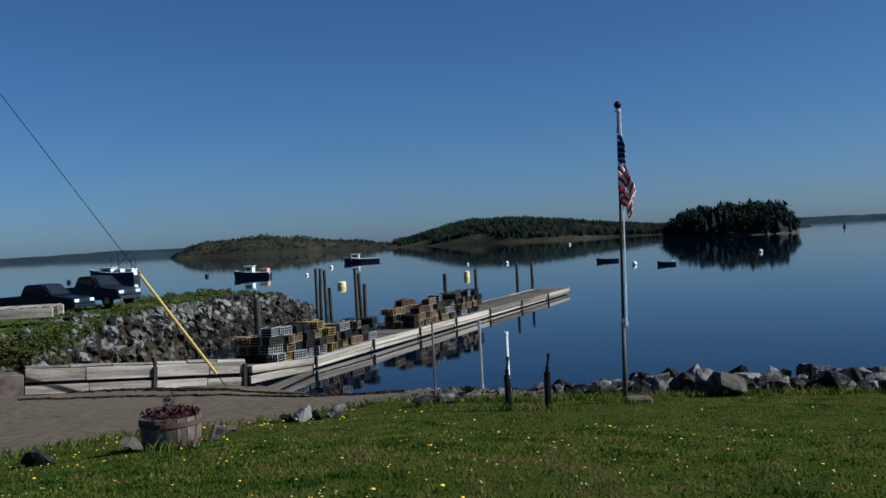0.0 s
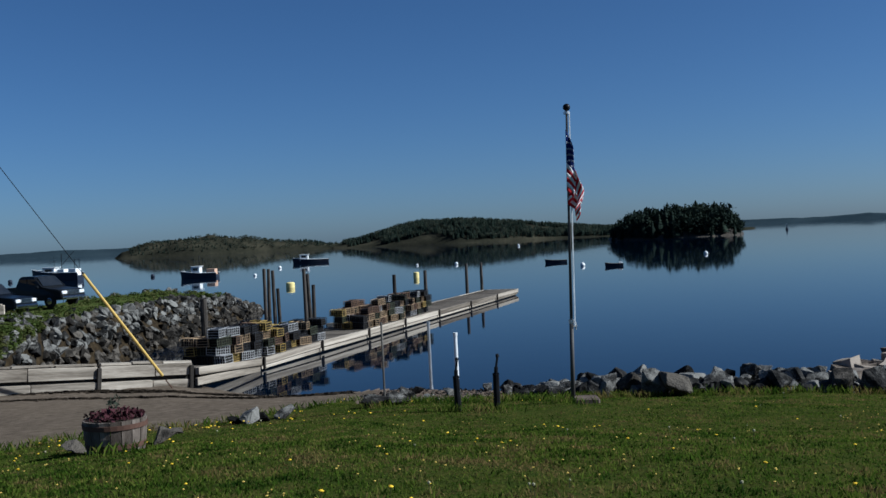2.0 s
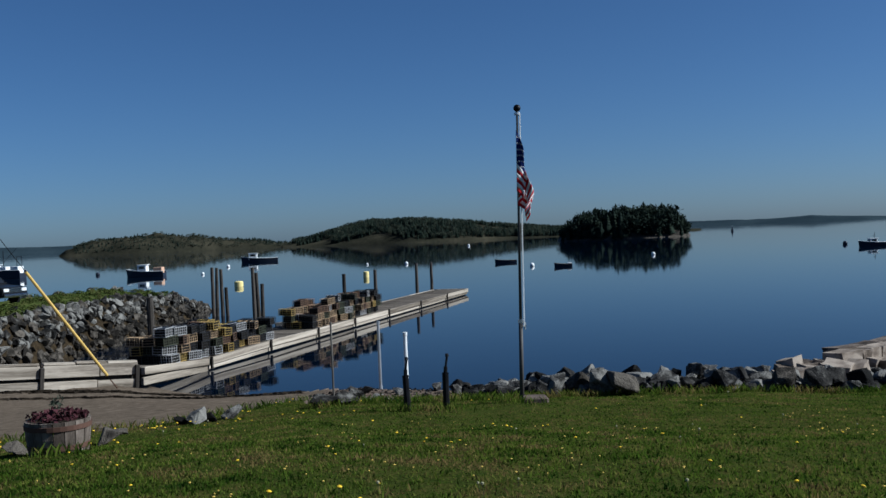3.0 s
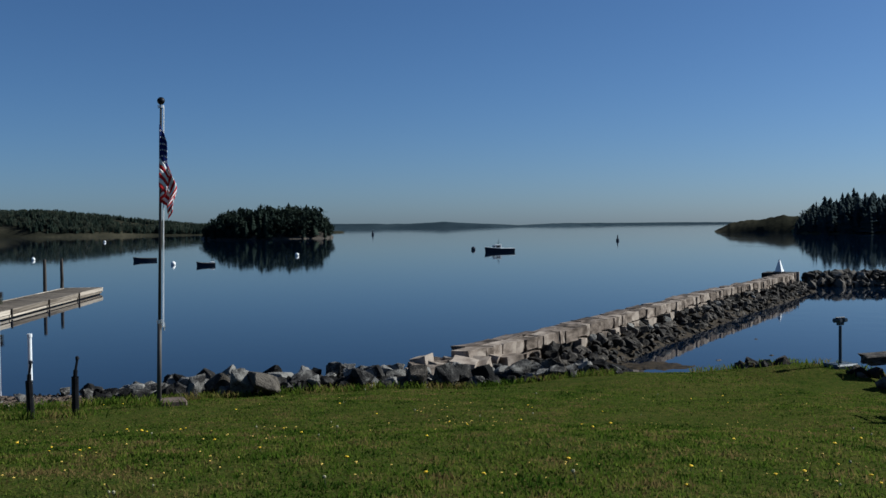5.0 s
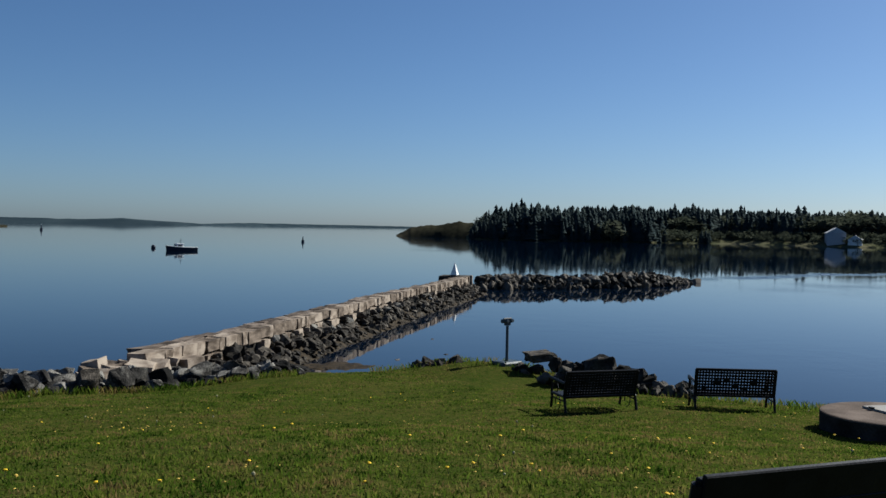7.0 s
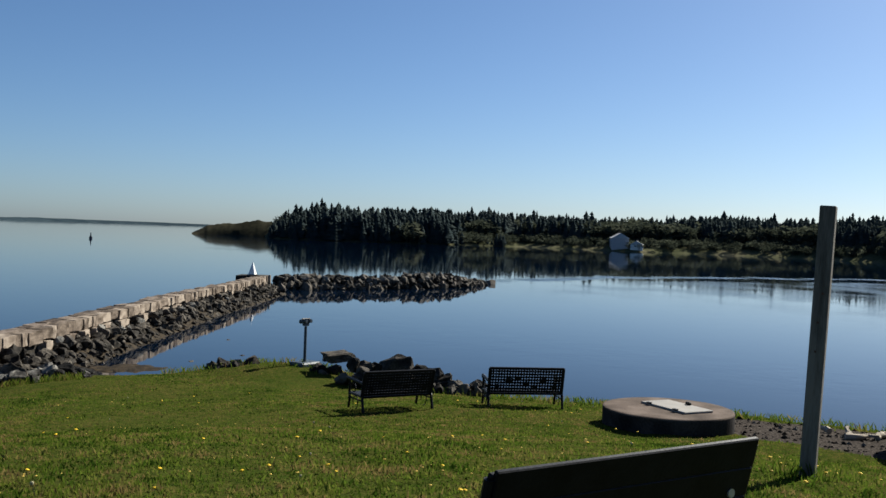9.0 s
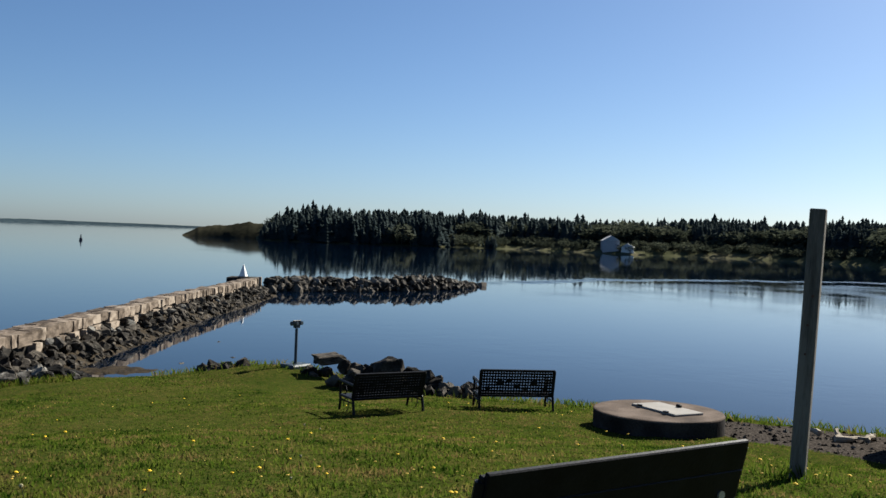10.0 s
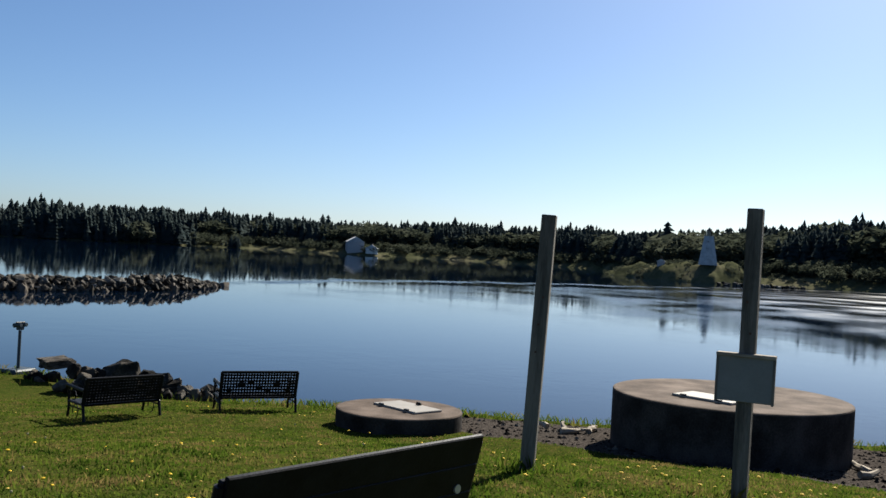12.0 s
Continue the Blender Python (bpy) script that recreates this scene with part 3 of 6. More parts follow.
def heap(name, spots, wet, label, parent=None, category="rocks"):
    """Many stones past counting, joined. Spots of place and size."""
    shapes = []
    for me in BOULDERS[wet]:
        v = np.empty(len(me.vertices) * 3)
        me.vertices.foreach_get("co", v)
        shapes.append((v.reshape(-1, 3), [tuple(p.vertices) for p in me.polygons]))
    vs, fs, c = [], [], 0
    for p, s in spots:
        v, f = shapes[rng.integers(len(shapes))]
        m = np.array(Euler(rng.uniform(-1.2, 1.2, 3)).to_matrix())
        t = (v * (s * rng.uniform(0.75, 1.25, 3))) @ m.T + np.array(p)
        vs += t.tolist()
        fs += [tuple(i + c for i in q) for q in f]
        c += len(v)
    ob = obj(name, vs, fs, M["wet_rock" if wet else "rock"], parent)
    return tagged(ob, label, category, kind="stuff")


# boulders on the edge of the lawn
ROCK_LABEL = "angular grey granite boulder on the shore edge"


def lay(p, s, label=ROCK_LABEL, sink=0.12, **kw):
    p = Vector(p)
    p.z = land(p.x, p.y) + s * (0.3 - sink)
    return tagged(stone("boulder", p, s, **kw), label, "rock", "shore boulders")


for az in np.arange(-31.5, -3.0, 0.7):
    for row in range(4):
        a = az + g.uniform(-0.6, 0.6)
        r = knots(a, [(-32, 20.6), (-20, 19.2), (-13, 18.7), (-7, 18.3), (-3, 19.2)]) + row * 0.62 + g.uniform(-0.25, 0.25)
        s = g.uniform(0.32, 0.62) * (1.25 if row < 2 and g.random() < 0.25 else 1.0) * (0.6 if a > -4.5 else 1)
        p = pol(a, r)
        ground_z = land(p.x, p.y)
        p.z = max(ground_z, min(2.42 + 0.04 * row, ground_z + (0.55 if a < -6 else 0.1))) + 0.13 * s
        tagged(stone("boulder", p, s), ROCK_LABEL, "rock", "shore boulders")
for az, r, s in ((-8.1, 18.0, 0.85), (-9.4, 18.3, 1.0), (-10.6, 18.2, 1.15), (-11.9, 18.0, 1.05), (-12.3, 18.4, 0.8), (-6.9, 18.3, 0.7), (-17.5, 18.9, 0.95), (-20.5, 19.2, 1.0), (-22.3, 19.4, 1.1),
                 (-24.5, 19.8, 0.95), (-26.5, 20.2, 1.1), (-28.5, 20.6, 1.0), (-30.2, 21, 0.9), (-27.5, 21.2, 0.9), (-25, 21.5, 1.2), (-22.5, 22, 1.2)):
    lay(pol(az, r), s * 0.66, tilt=50, sink=-0.02, wet=int(s in (1.0, 0.8, 1.05)))
for az, r, s in ((5.2, 17.9, 0.62), (3.9, 18.2, 0.55), (3.4, 18.6, 0.6), (12.4, 16.3, 0.55), (11.6, 16.5, 0.4), (10.4, 17.0, 0.4), (13.2, 16.4, 0.35), (26.6, 12.0, 0.5), (21.6, 13.4, 0.4), (17.1, 13.3, 0.42), (16.3, 14.6, 0.25),
                 (-0.5, 18.6, 0.2), (2.2, 19.5, 0.35), (-2.5, 20.2, 0.4), (-3.6, 19.6, 0.45), (0.9, 20.6, 0.35), (-1.2, 21.3, 0.45), (2.8, 21.4, 0.4)):
    lay(pol(az, r), s, "grey boulder lying in the rough grass", wet=1 if 15 < az < 25 else 0, squash=0.75)
under = []
for az, r, top, w in ((-46.7, 20.5, 2.98, 0.46), (-47.35, 20.6, 2.9, 0.42), (-48.0, 20.5, 2.9, 0.5), (-48.7, 20.5, 2.86, 0.4), (-49.3, 20.4, 3.08, 0.86), (-50.35, 20.3, 2.9, 0.5), (-51.0, 20.1, 2.86, 0.55),
                      (-51.6, 20.0, 2.78, 0.6), (-52.3, 19.9, 2.68, 0.42), (-53.0, 19.7, 2.62, 0.34), (-53.95, 19.7, 2.74, 0.46), (-44.6, 21.6, 2.72, 0.4), (-40.2, 22.2, 2.62, 0.34), (-39.4, 22.0, 2.55, 0.3)):
    p = pol(az, r, top - 0.33 * w)
    ob = share("boulder", BOULDERS[1 if g.random() < 0.5 else 0][g.integers(10)], Matrix.Translation(p) @ pose(0, 0, 0, g.uniform(-25, 25), g.uniform(-25, 25), g.uniform(0, 360)) @ Matrix.Diagonal((w * 1.1, w, w * 1.05, 1)))
    tagged(ob, "dark boulder at the water's edge by the benches", "rock", "shore boulders")
    for k in range(7):
        q = p + Vector((g.uniform(-0.3, 0.3), g.uniform(-0.3, 0.3), 0))
        base = land(q.x, q.y)
        under.append(((q.x, q.y, base + (p.z - base) * k / 8), g.uniform(0.3, 0.5)))
heap("edge_rubble", under, 1, "broken stones packed below the boulders at the water's edge")
bm = bmesh.new()
box(bm, (1, 1, 1))
bmesh.ops.subdivide_edges(bm, edges=bm.edges, cuts=2)
for v in bm.verts:
    v.co += Vector((random.uniform(-1, 1), random.uniform(-1, 1), random.uniform(-1, 1))) * 0.11
ob = part("boulder", bm, M["wet_rock"])
ob.matrix_basis = Matrix.Translation(pol(-45.68, 21.45, 2.87)) @ pose(0, 0, 0, 2, -3, -20) @ Matrix.Diagonal((0.56, 0.5, 0.17, 1))
tagged(ob, "broad flat-topped boulder at the water's edge", "rock", "shore boulders")
small = []
for _ in range(420):
    a_ = g.uniform(-32.5, -2.5)
    q_ = pol(a_, knots(a_, [(-32, 20.4), (-20, 19.0), (-13, 18.5), (-7, 18.1), (-3, 19.4)]) + g.uniform(-0.1, 2.4))
    small.append(((q_.x, q_.y, max(land(q_.x, q_.y), 2.2) + 0.05), g.uniform(0.16, 0.42)))
heap("shore_rubble", small, 0, "smaller broken stones between the shore boulders")

# pebbles and small debris of the shore, in one heap
pv, pf, c = [], [], 0
tet = np.array([(1, 0, -0.3), (-0.5, 0.87, -0.3), (-0.5, -0.87, -0.3), (0, 0, 0.7), (0.3, 0.2, 0.5)])
for _ in range(5200):
    if g.random() < 0.55:
        az, r = g.uniform(-97, -63), g.uniform(12.5, 19.5)
    else:
        az, r = g.uniform(-10, 6), g.uniform(18.6, 24)
    if gravel_at(az, r) < 0.5:
        continue
    p = pol(az, r)
    s = abs(g.normal()) * 0.03 + 0.012
    a = g.uniform(0, 6.28)
    t = tet * s * g.uniform(0.6, 1.3, 3)
    pv += [(p.x + q[0] * math.cos(a) - q[1] * math.sin(a), p.y + q[0] * math.sin(a) + q[1] * math.cos(a), land(p.x, p.y) + q[2] * 0.8) for q in t]
    pf += [(c, c + 1, c + 4), (c + 1, c + 2, c + 4), (c + 2, c, c + 4), (c, c + 1, c + 3), (c + 1, c + 2, c + 3), (c + 2, c, c + 3)]
    c += 5
tagged(obj("pebbles", pv, pf, M["rock"]), "loose pebbles and gravel along the shore", "pebbles", kind="stuff")


# ---- breakwater ----
def breakwater():
    root = empty("breakwater", Matrix(), "long breakwater of cut granite blocks over weedy rubble", "breakwater", kind="structure")
    a, b = Vector((13.8, 29.4, 0)), Vector((56.1, 64.6, 0))
    d = (b - a).normalized()
    n = Vector((d.y, -d.x, 0))
    ang = math.degrees(math.atan2(d.y, d.x))
    length = (b - a).length

    def on_wall(x, off, z):
        """A place x metres along the wall and off metres out from its face, towards the cove."""
        bend = knots(x, [(-5, -0.25), (18, -0.2), (31, 0.0), (46, 0.75), (56, 1.0)])
        p = a + d * x + n * (off + bend)
        return Vector((p.x, p.y, z))

    def crest(x):
        return knots(x, [(-3, 1.72), (0, 1.6), (3, 1.54), (8, 1.48), (60, 1.42)])

    core = bmesh.new()
    for k in range(16):
        x0, x1 = length * k / 16, length * (k + 1) / 16
        p, q = on_wall(x0, -0.62, 0.1), on_wall(x1, -0.62, 0.1)
        box(core, ((q - p).length + 0.05, 0.8, 2.2), Matrix.Translation((p + q) / 2) @ pose(0, 0, 0, 0, 0, math.degrees(math.atan2(q.y - p.y, q.x - p.x))))
    part("core", core, M["wet_rock"], root)
    kinds = []
    for k in range(8):
        bm = bmesh.new()
        box(bm, (1, 1, 1))
        bmesh.ops.subdivide_edges(bm, edges=bm.edges, cuts=1)
        for v in bm.verts:
            v.co += Vector((random.uniform(-1, 1), random.uniform(-1, 1), random.uniform(-1, 1))) * 0.04
        bmesh.ops.bevel(bm, geom=list(bm.edges), offset=0.012, segments=1, affect="EDGES")
        me = bpy.data.meshes.new("block")
        bm.to_mesh(me)
        bm.free()
        me.materials.append(M["block"])
        kinds.append(me)
    slabs = []
    for me in kinds:
        me = me.copy()
        me.materials[0] = M["slab"]
        slabs.append(me)
    x = -1.6
    while x < length:
        w = g.uniform(0.4, 0.8) if g.random() < 0.6 else g.uniform(0.8, 1.5)
        h = g.uniform(0.36, 0.5)
        p = on_wall(x + w / 2, -0.3 + g.uniform(-0.04, 0.04), crest(x) - h / 2 + g.uniform(-0.025, 0.015))
        share("block", kinds[g.integers(8)], Matrix.Translation(p) @ pose(0, 0, 0, g.uniform(-2, 2), g.uniform(-2, 2), ang + g.uniform(-2, 2)) @ Matrix.Diagonal((w * g.uniform(0.9, 0.97), 0.58, h, 1)), root)
        x += w
    x = -0.6
    while x < length:
        w = g.uniform(0.7, 1.9)
        p = on_wall(x + w / 2, -0.86 + g.uniform(-0.12, 0.1), crest(x) - 0.13 + g.uniform(-0.03, 0.03))
        share("slab", slabs[g.integers(8)], Matrix.Translation(p) @ pose(0, 0, 0, g.uniform(-3, 3), g.uniform(-2, 2), ang + g.uniform(-4, 4)) @ Matrix.Diagonal((w * 0.93, g.uniform(0.45, 0.68), 0.24, 1)), root)
        x += w
    # tumbled pale slabs where the wall runs into the shore
    for k in range(20):
        x = g.uniform(-5.0, 0.8)
        w = g.uniform(0.5, 1.0)
        p = on_wall(x, g.uniform(-1.1, 0.6), crest(min(x, -1)) - 0.4 - 0.01 * x + g.uniform(-0.15, 0.08))
        share("block", kinds[g.integers(8)], Matrix.Translation(p) @ pose(0, 0, 0, g.uniform(-14, 14), g.uniform(-14, 14), ang + g.uniform(-40, 40)) @ Matrix.Diagonal((w, w * g.uniform(0.5, 0.9), g.uniform(0.25, 0.45), 1)), root)
    # second, lower course that shows in places between the rubble
    x = 3.0
    while x < length:
        w = g.uniform(0.5, 1.0)
        if g.random() < 0.6:
            share("block", kinds[g.integers(8)], Matrix.Translation(on_wall(x, -0.16 + g.uniform(-0.05, 0.08), crest(x) - 0.66)) @ pose(0, 0, 0, g.uniform(-6, 6), g.uniform(-5, 5), ang + g.uniform(-8, 8)) @ Matrix.Diagonal((w * 0.9, 0.55, 0.36, 1)), root)
        x += w

    def toe(x):
        return knots(x, [(0, 1.5), (25, 1.5), (33, 1.35), (40, 1.5), (52, 1.5)])

    for k in range(330):
        x = length * (k / 330) ** 1.15 + g.uniform(-0.4, 0.4)
        v = g.random() ** 0.9
        p = on_wall(x, 0.12 + toe(x) * 0.85 * v, 0.92 - 0.95 * v + g.uniform(-0.1, 0.13))
        stone("stone", p, g.uniform(0.4, 0.8), root, wet=1 if v > 0.3 or g.random() < 0.75 else 0)
    for k in range(60):
        stone("stone", on_wall(g.uniform(-2, length), -g.uniform(1.3, 2.1), g.uniform(0.1, 0.7)), g.uniform(0.6, 1.0), root, wet=1)
    vs, nb = [], 8
    for i in range(91):
        for k in range(nb + 1):
            v = k / nb
            x = length * i / 90
            p = on_wall(x, 0.1 + toe(x) * 1.5 * v, 0)
            vs.append((p.x, p.y, 0.62 - 0.95 * v + 0.16 * fract(p.x, p.y, 0.6, 4)))
    obj("weed_apron", vs, [(i * (nb + 1) + k, (i + 1) * (nb + 1) + k, (i + 1) * (nb + 1) + k + 1, i * (nb + 1) + k + 1) for i in range(90) for k in range(nb)], M["weed"], root, "brown weedy apron at the waterline")
    spots = []
    for k in range(420):
        x, v = length * g.random() ** 1.1, g.random()
        spots.append((tuple(on_wall(x, 0.05 + toe(x) * 0.95 * v, 0.72 - 0.85 * v + g.uniform(-0.1, 0.1))), g.uniform(0.3, 0.6)))
    for k in range(700):
        x, v = length * g.random(), g.random()
        spots.append((tuple(on_wall(x, 0.6 + toe(x) * 0.8 * v, 0.3 - 0.45 * v + g.uniform(-0.03, 0.05))), g.uniform(0.12, 0.34)))
    heap("small_rubble", spots, 1, "weedy small rubble between the larger stones", root, "")
    # square head of dark masonry, with a light vertical corner post
    bm = bmesh.new()
    box(bm, (2.4, 2.4, 2.2), Matrix.Translation(b + d * 1.1 - n * 0.5 + Vector((0, 0, 0.35))) @ pose(0, 0, 0, 0, 0, ang), 0.06)
    part("pier_head", bm, M["wet_rock"], root, "dark masonry head of the breakwater")
    bm = bmesh.new()
    box(bm, (0.3, 0.3, 1.9), Matrix.Translation(b + d * 2.3 + n * 0.75 + Vector((0, 0, 0.5))) @ pose(0, 0, 0, 0, 0, ang), 0.03)
    part("corner_post", bm, M["block"], root, "pale timber corner post")


breakwater()


def rubble():
    root = empty("rubble_spit", Matrix(), "low spit of heaped dark rubble beyond the breakwater", "rocks", kind="structure")
    under = []
    line = [pol(-42.3, 93), pol(-46, 95.5), pol(-50, 100), pol(-52.5, 106), pol(-53.9, 112)]
    for k in range(300):
        t = g.random() * 4
        i = min(3, int(t))
        p = line[i].lerp(line[i + 1], t - i)
        away = p.normalized()
        o = g.uniform(-1.9, 2.0)
        fade = 1 - 0.72 * max(0, (t - 2.6) / 1.4)
        p = p + away * o * fade
        p.z = (1.05 - 0.36 * o * o * (0.9 if o < 0 else 0.5)) * fade * (1.15 if 1.8 < t < 2.8 else 0.95) - 0.05
        p.z = max(p.z, -0.1)
        stone("stone", p, g.uniform(0.7, 1.5) * (0.55 + 0.45 * fade), root, wet=1 if g.random() < 0.85 else 0)
        under.append(((p.x + g.uniform(-0.5, 0.5), p.y + g.uniform(-0.5, 0.5), p.z * 0.55), g.uniform(0.6, 1.2) * (0.5 + 0.5 * fade)))
        under.append(((p.x + g.uniform(-0.8, 0.8), p.y + g.uniform(-0.8, 0.8), p.z * 0.25), g.uniform(0.6, 1.1) * (0.5 + 0.5 * fade)))
    heap("spit_core", under, 1, "dark weedy stones inside the spit", root, "")
    stone("stone", pol(-54.3, 114, 0.1), 2.0, root, wet=1, squash=0.5)


rubble()


def day_marker():
    p = Vector((56.1, 64.6, 0)) + Vector((0.77, 0.64, 0)) * 0.6 - Vector((0.64, -0.77, 0)) * 0.4
    root = empty("day_marker", Matrix.Translation((p.x, p.y, 1.42)), "white pyramid day marker on the breakwater head", "marker")
    bm = bmesh.new()
    bmesh.ops.create_cone(bm, cap_ends=True, segments=4, radius1=0.42, radius2=0.04, depth=1.05, matrix=Matrix.Translation((0, 0, 0.6)) @ pose(0, 0, 0, 0, 0, 74))
    part("pyramid", bm, M["white"], root)
    bm = bmesh.new()
    box(bm, (0.75, 0.75, 0.14), Matrix.Translation((0, 0, 0.05)) @ pose(0, 0, 0, 0, 0, 65), 0.02)
    part("plinth", bm, M["concrete"], root, "concrete plinth")


day_marker()

# ---- landing: quay wall, floats, piles, traps ----
D0, D1 = Vector((-10.7, 39.1, 0)), Vector((5.26, 91.15, 0))
DD = (D1 - D0).normalized()
DN = Vector((-DD.y, DD.x, 0))
DANG = math.degrees(math.atan2(DD.y, DD.x))


SPANS = [0.4, 5.7, 11.9, 18.2, 24.2, 31.0, 38.8, 46.6, 54.3]


def deck_top(s):
    """Height of the deck's edge s metres along the floats; the first span slopes down from the quay."""
    return float(knots(s, [(0, 0.92), (2.9, 0.66), (5.7, 0.54), (11.9, 0.6), (18.2, 0.56), (54.5, 0.55)]))


def on_dock(s, w, z=0.0):
    """A place s metres along the floats and w metres in from their near edge."""
    return D0 + DD * s + DN * w + Vector((0, 0, z))


def plank_mesh(name, size, mat, jitter=0.01, bevel=0.012):
    bm = bmesh.new()
    box(bm, size, bevel=bevel)
    for v in bm.verts:
        v.co += Vector((0, random.uniform(-1, 1), random.uniform(-1, 1))) * jitter
    me = bpy.data.meshes.new(name)
    bm.to_mesh(me)
    bm.free()
    me.materials.append(mat)
    return me


def quay():
    p0, p1 = pol(27.0, 38.3, 0.72), pol(15.35, 40.3, 0.1)
    d = (p1 - p0).normalized()
    ang = math.degrees(math.atan2(d.y, d.x))
    L = (p1 - p0).length
    root = empty("quay_wall", Matrix.Translation(p0) @ pose(0, 0, 0, 0, math.degrees(-math.asin(d.z)), ang), "low quay wall of weathered grey timber beams beside the ramp", "quay")
    beams = [plank_mesh("beam", (1, 0.3, h), M["wood"], 0.015) for h in (0.46, 0.3)]
    cuts = [0, L * 0.56, L]
    for i in range(2):
        a, b = cuts[i] + 0.06, cuts[i + 1] - 0.06
        for z, k, sl in ((0.82, 0, 0.0), (0.3, 1, 0.0)):
            m_ = a + (b - a) * random.uniform(0.4, 0.6)
            for e0, e1 in ((a, m_ - 0.012), (m_ + 0.012, b)):
                share("beam", beams[k], Matrix.Translation(((e0 + e1) / 2, (0.0 if k else 0.05) + random.uniform(-0.012, 0.012), z + random.uniform(-0.015, 0.015))) @ Matrix.Diagonal((e1 - e0, 1, 1, 1)), root)
        cap = plank_mesh("cap", (1, 0.36, 0.07), M["wood"], 0.02)
        n = 3
        for q in range(n):
            w = (b - a) / n
            share("cap", cap, Matrix.Translation((a + w * (q + 0.5), 0.08, 1.1 + 0.02 * (q % 2))) @ Matrix.Diagonal((w * 0.97, 1, 1, 1)), root)
    post = plank_mesh("post", (0.15, 0.34, 1.05), M["pile"], 0.01)
    for x in (cuts[1], L - 0.1):
        share("post", post, Matrix.Translation((x, -0.06, 0.45)), root)
    bm = bmesh.new()
    box(bm, (L, 0.16, 1.3), Matrix.Translation((L / 2, 0.32, 0.3)))
    part("backing", bm, M["pile"], root, "dark timber backing")
    bm = bmesh.new()
    box(bm, (2.6, 1.0, 0.9), Matrix.Translation((-1.3, 0.2, 0.45)), 0.05)
    part("abutment", bm, M["concrete"], root, "tan concrete abutment at the end")
    bm = bmesh.new()
    box(bm, (L - 0.6, 5, 0.8), Matrix.Translation((L / 2 - 0.6, 2.9, -0.25)))
    part("fill", bm, M["wet_rock"], root, "dark weedy rubble behind the wall")


quay()


def floating_dock():
    L, W = (D1 - D0).length, 3.3
    root = empty("floating_dock", Matrix.Translation(D0) @ pose(0, 0, 0, 0, 0, DANG), "long floating timber dock with a pale weathered edge", "dock")
    plank = plank_mesh("deck_plank", (0.235, W - 0.3, 0.05), M["deck"], 0.006)
    fascia = plank_mesh("edge_beam", (1, 0.2, 0.3), M["wood"], 0.012)
    lower = plank_mesh("lower_beam", (1, 0.14, 0.2), M["wood"], 0.012)
    for i in range(len(SPANS) - 1):
        a, b = SPANS[i] + 0.04, SPANS[i + 1] - 0.04
        za, zb = deck_top(a), deck_top(b)
        tilt = -math.degrees(math.atan2(zb - za, b - a))
        for y in (0.05, W - 0.05):
            share("edge_beam", fascia, Matrix.Translation(((a + b) / 2, y, (za + zb) / 2 - 0.15)) @ pose(0, 0, 0, 0, tilt, 0) @ Matrix.Diagonal((b - a, 1, 1, 1)), root)
            share("lower_beam", lower, Matrix.Translation(((a + b) / 2, y + (0.05 if y < 1 else -0.05), (za + zb) / 4 - 0.12)) @ pose(0, 0, 0, 0, tilt * 0.5, 0) @ Matrix.Diagonal((b - a, 1, max(0.5, ((za + zb) / 2 - 0.4) / 0.2), 1)), root)
        bm = bmesh.new()
        box(bm, (b - a, W - 0.4, 0.42), Matrix.Translation(((a + b) / 2, W / 2, 0.14)))
        part("float", bm, M["iron"], root, "dark float under the deck")
    x = 0.7
    while x < L - 0.1:
        share("deck_plank", plank, Matrix.Translation((x, W / 2, deck_top(x) - 0.04 + random.uniform(-0.006, 0.006))) @ pose(0, 0, 0, 0, 0, random.uniform(-0.4, 0.4)), root)
        x += 0.25
    bm = bmesh.new()
    box(bm, (0.2, W, 0.34), Matrix.Translation((L, W / 2, deck_top(L) - 0.16)), 0.015)
    part("end_beam", bm, M["wood"], root)
    post = plank_mesh("bracket", (0.12, 0.1, 0.56), M["pile"], 0.005)
    for x in SPANS[1:-1]:
        share("bracket", post, Matrix.Translation((x, -0.12, deck_top(x) - 0.2)), root)


floating_dock()


def pile_at(p, top, r=0.17, lean=(0, 0), label="dark weathered timber mooring pile standing in the water", name="mooring_post", group="mooring piles"):
    bm = bmesh.new()
    zs = [-1.5 + (top + 1.5) * k / 7 for k in range(8)]
    tube(bm, [(lean[0] * z + random.uniform(-0.008, 0.008), lean[1] * z, z) for z in zs], [r * (1 - 0.03 * k) * random.uniform(0.97, 1.03) for k in range(8)], 10)
    ob = part(name, bm, M["pile"], smooth=False)
    ob.location = p
    return tagged(ob, label, "pile", group)


def beside(az, w):
    """The place where the line of sight along az crosses a line w metres in from the dock's near edge."""
    a = pol(az, 1)
    q = D0 + DN * w
    t = (q.x * DD.y - q.y * DD.x) / (a.x * DD.y - a.y * DD.x)
    return a * t


for az, kt in ((3.77, 0.0353), (1.98, 0.0324), (-0.39, 0.0277), (-1.24, 0.0273)):
    p = beside(az, 3.75)
    pile_at(p, EYE - kt * p.length, 0.16)
for az, kt, r, lean in ((11.1, 0.0229, 79, 0.0), (10.9, 0.0235, 79.5, 0.02), (10.6, 0.025, 79, -0.01), (10.35, 0.043, 79, -0.02), (8.85, 0.025, 74, -0.01), (8.4, 0.0412, 73, 0.01), (8.62, 0.03, 75, -0.03)):
    pile_at(pol(az, r), EYE - kt * r, 0.16, (lean, 0))
pile_at(pol(14.5, 54), 2.95, 0.22, label="pale grey timber post rising from the rubble")


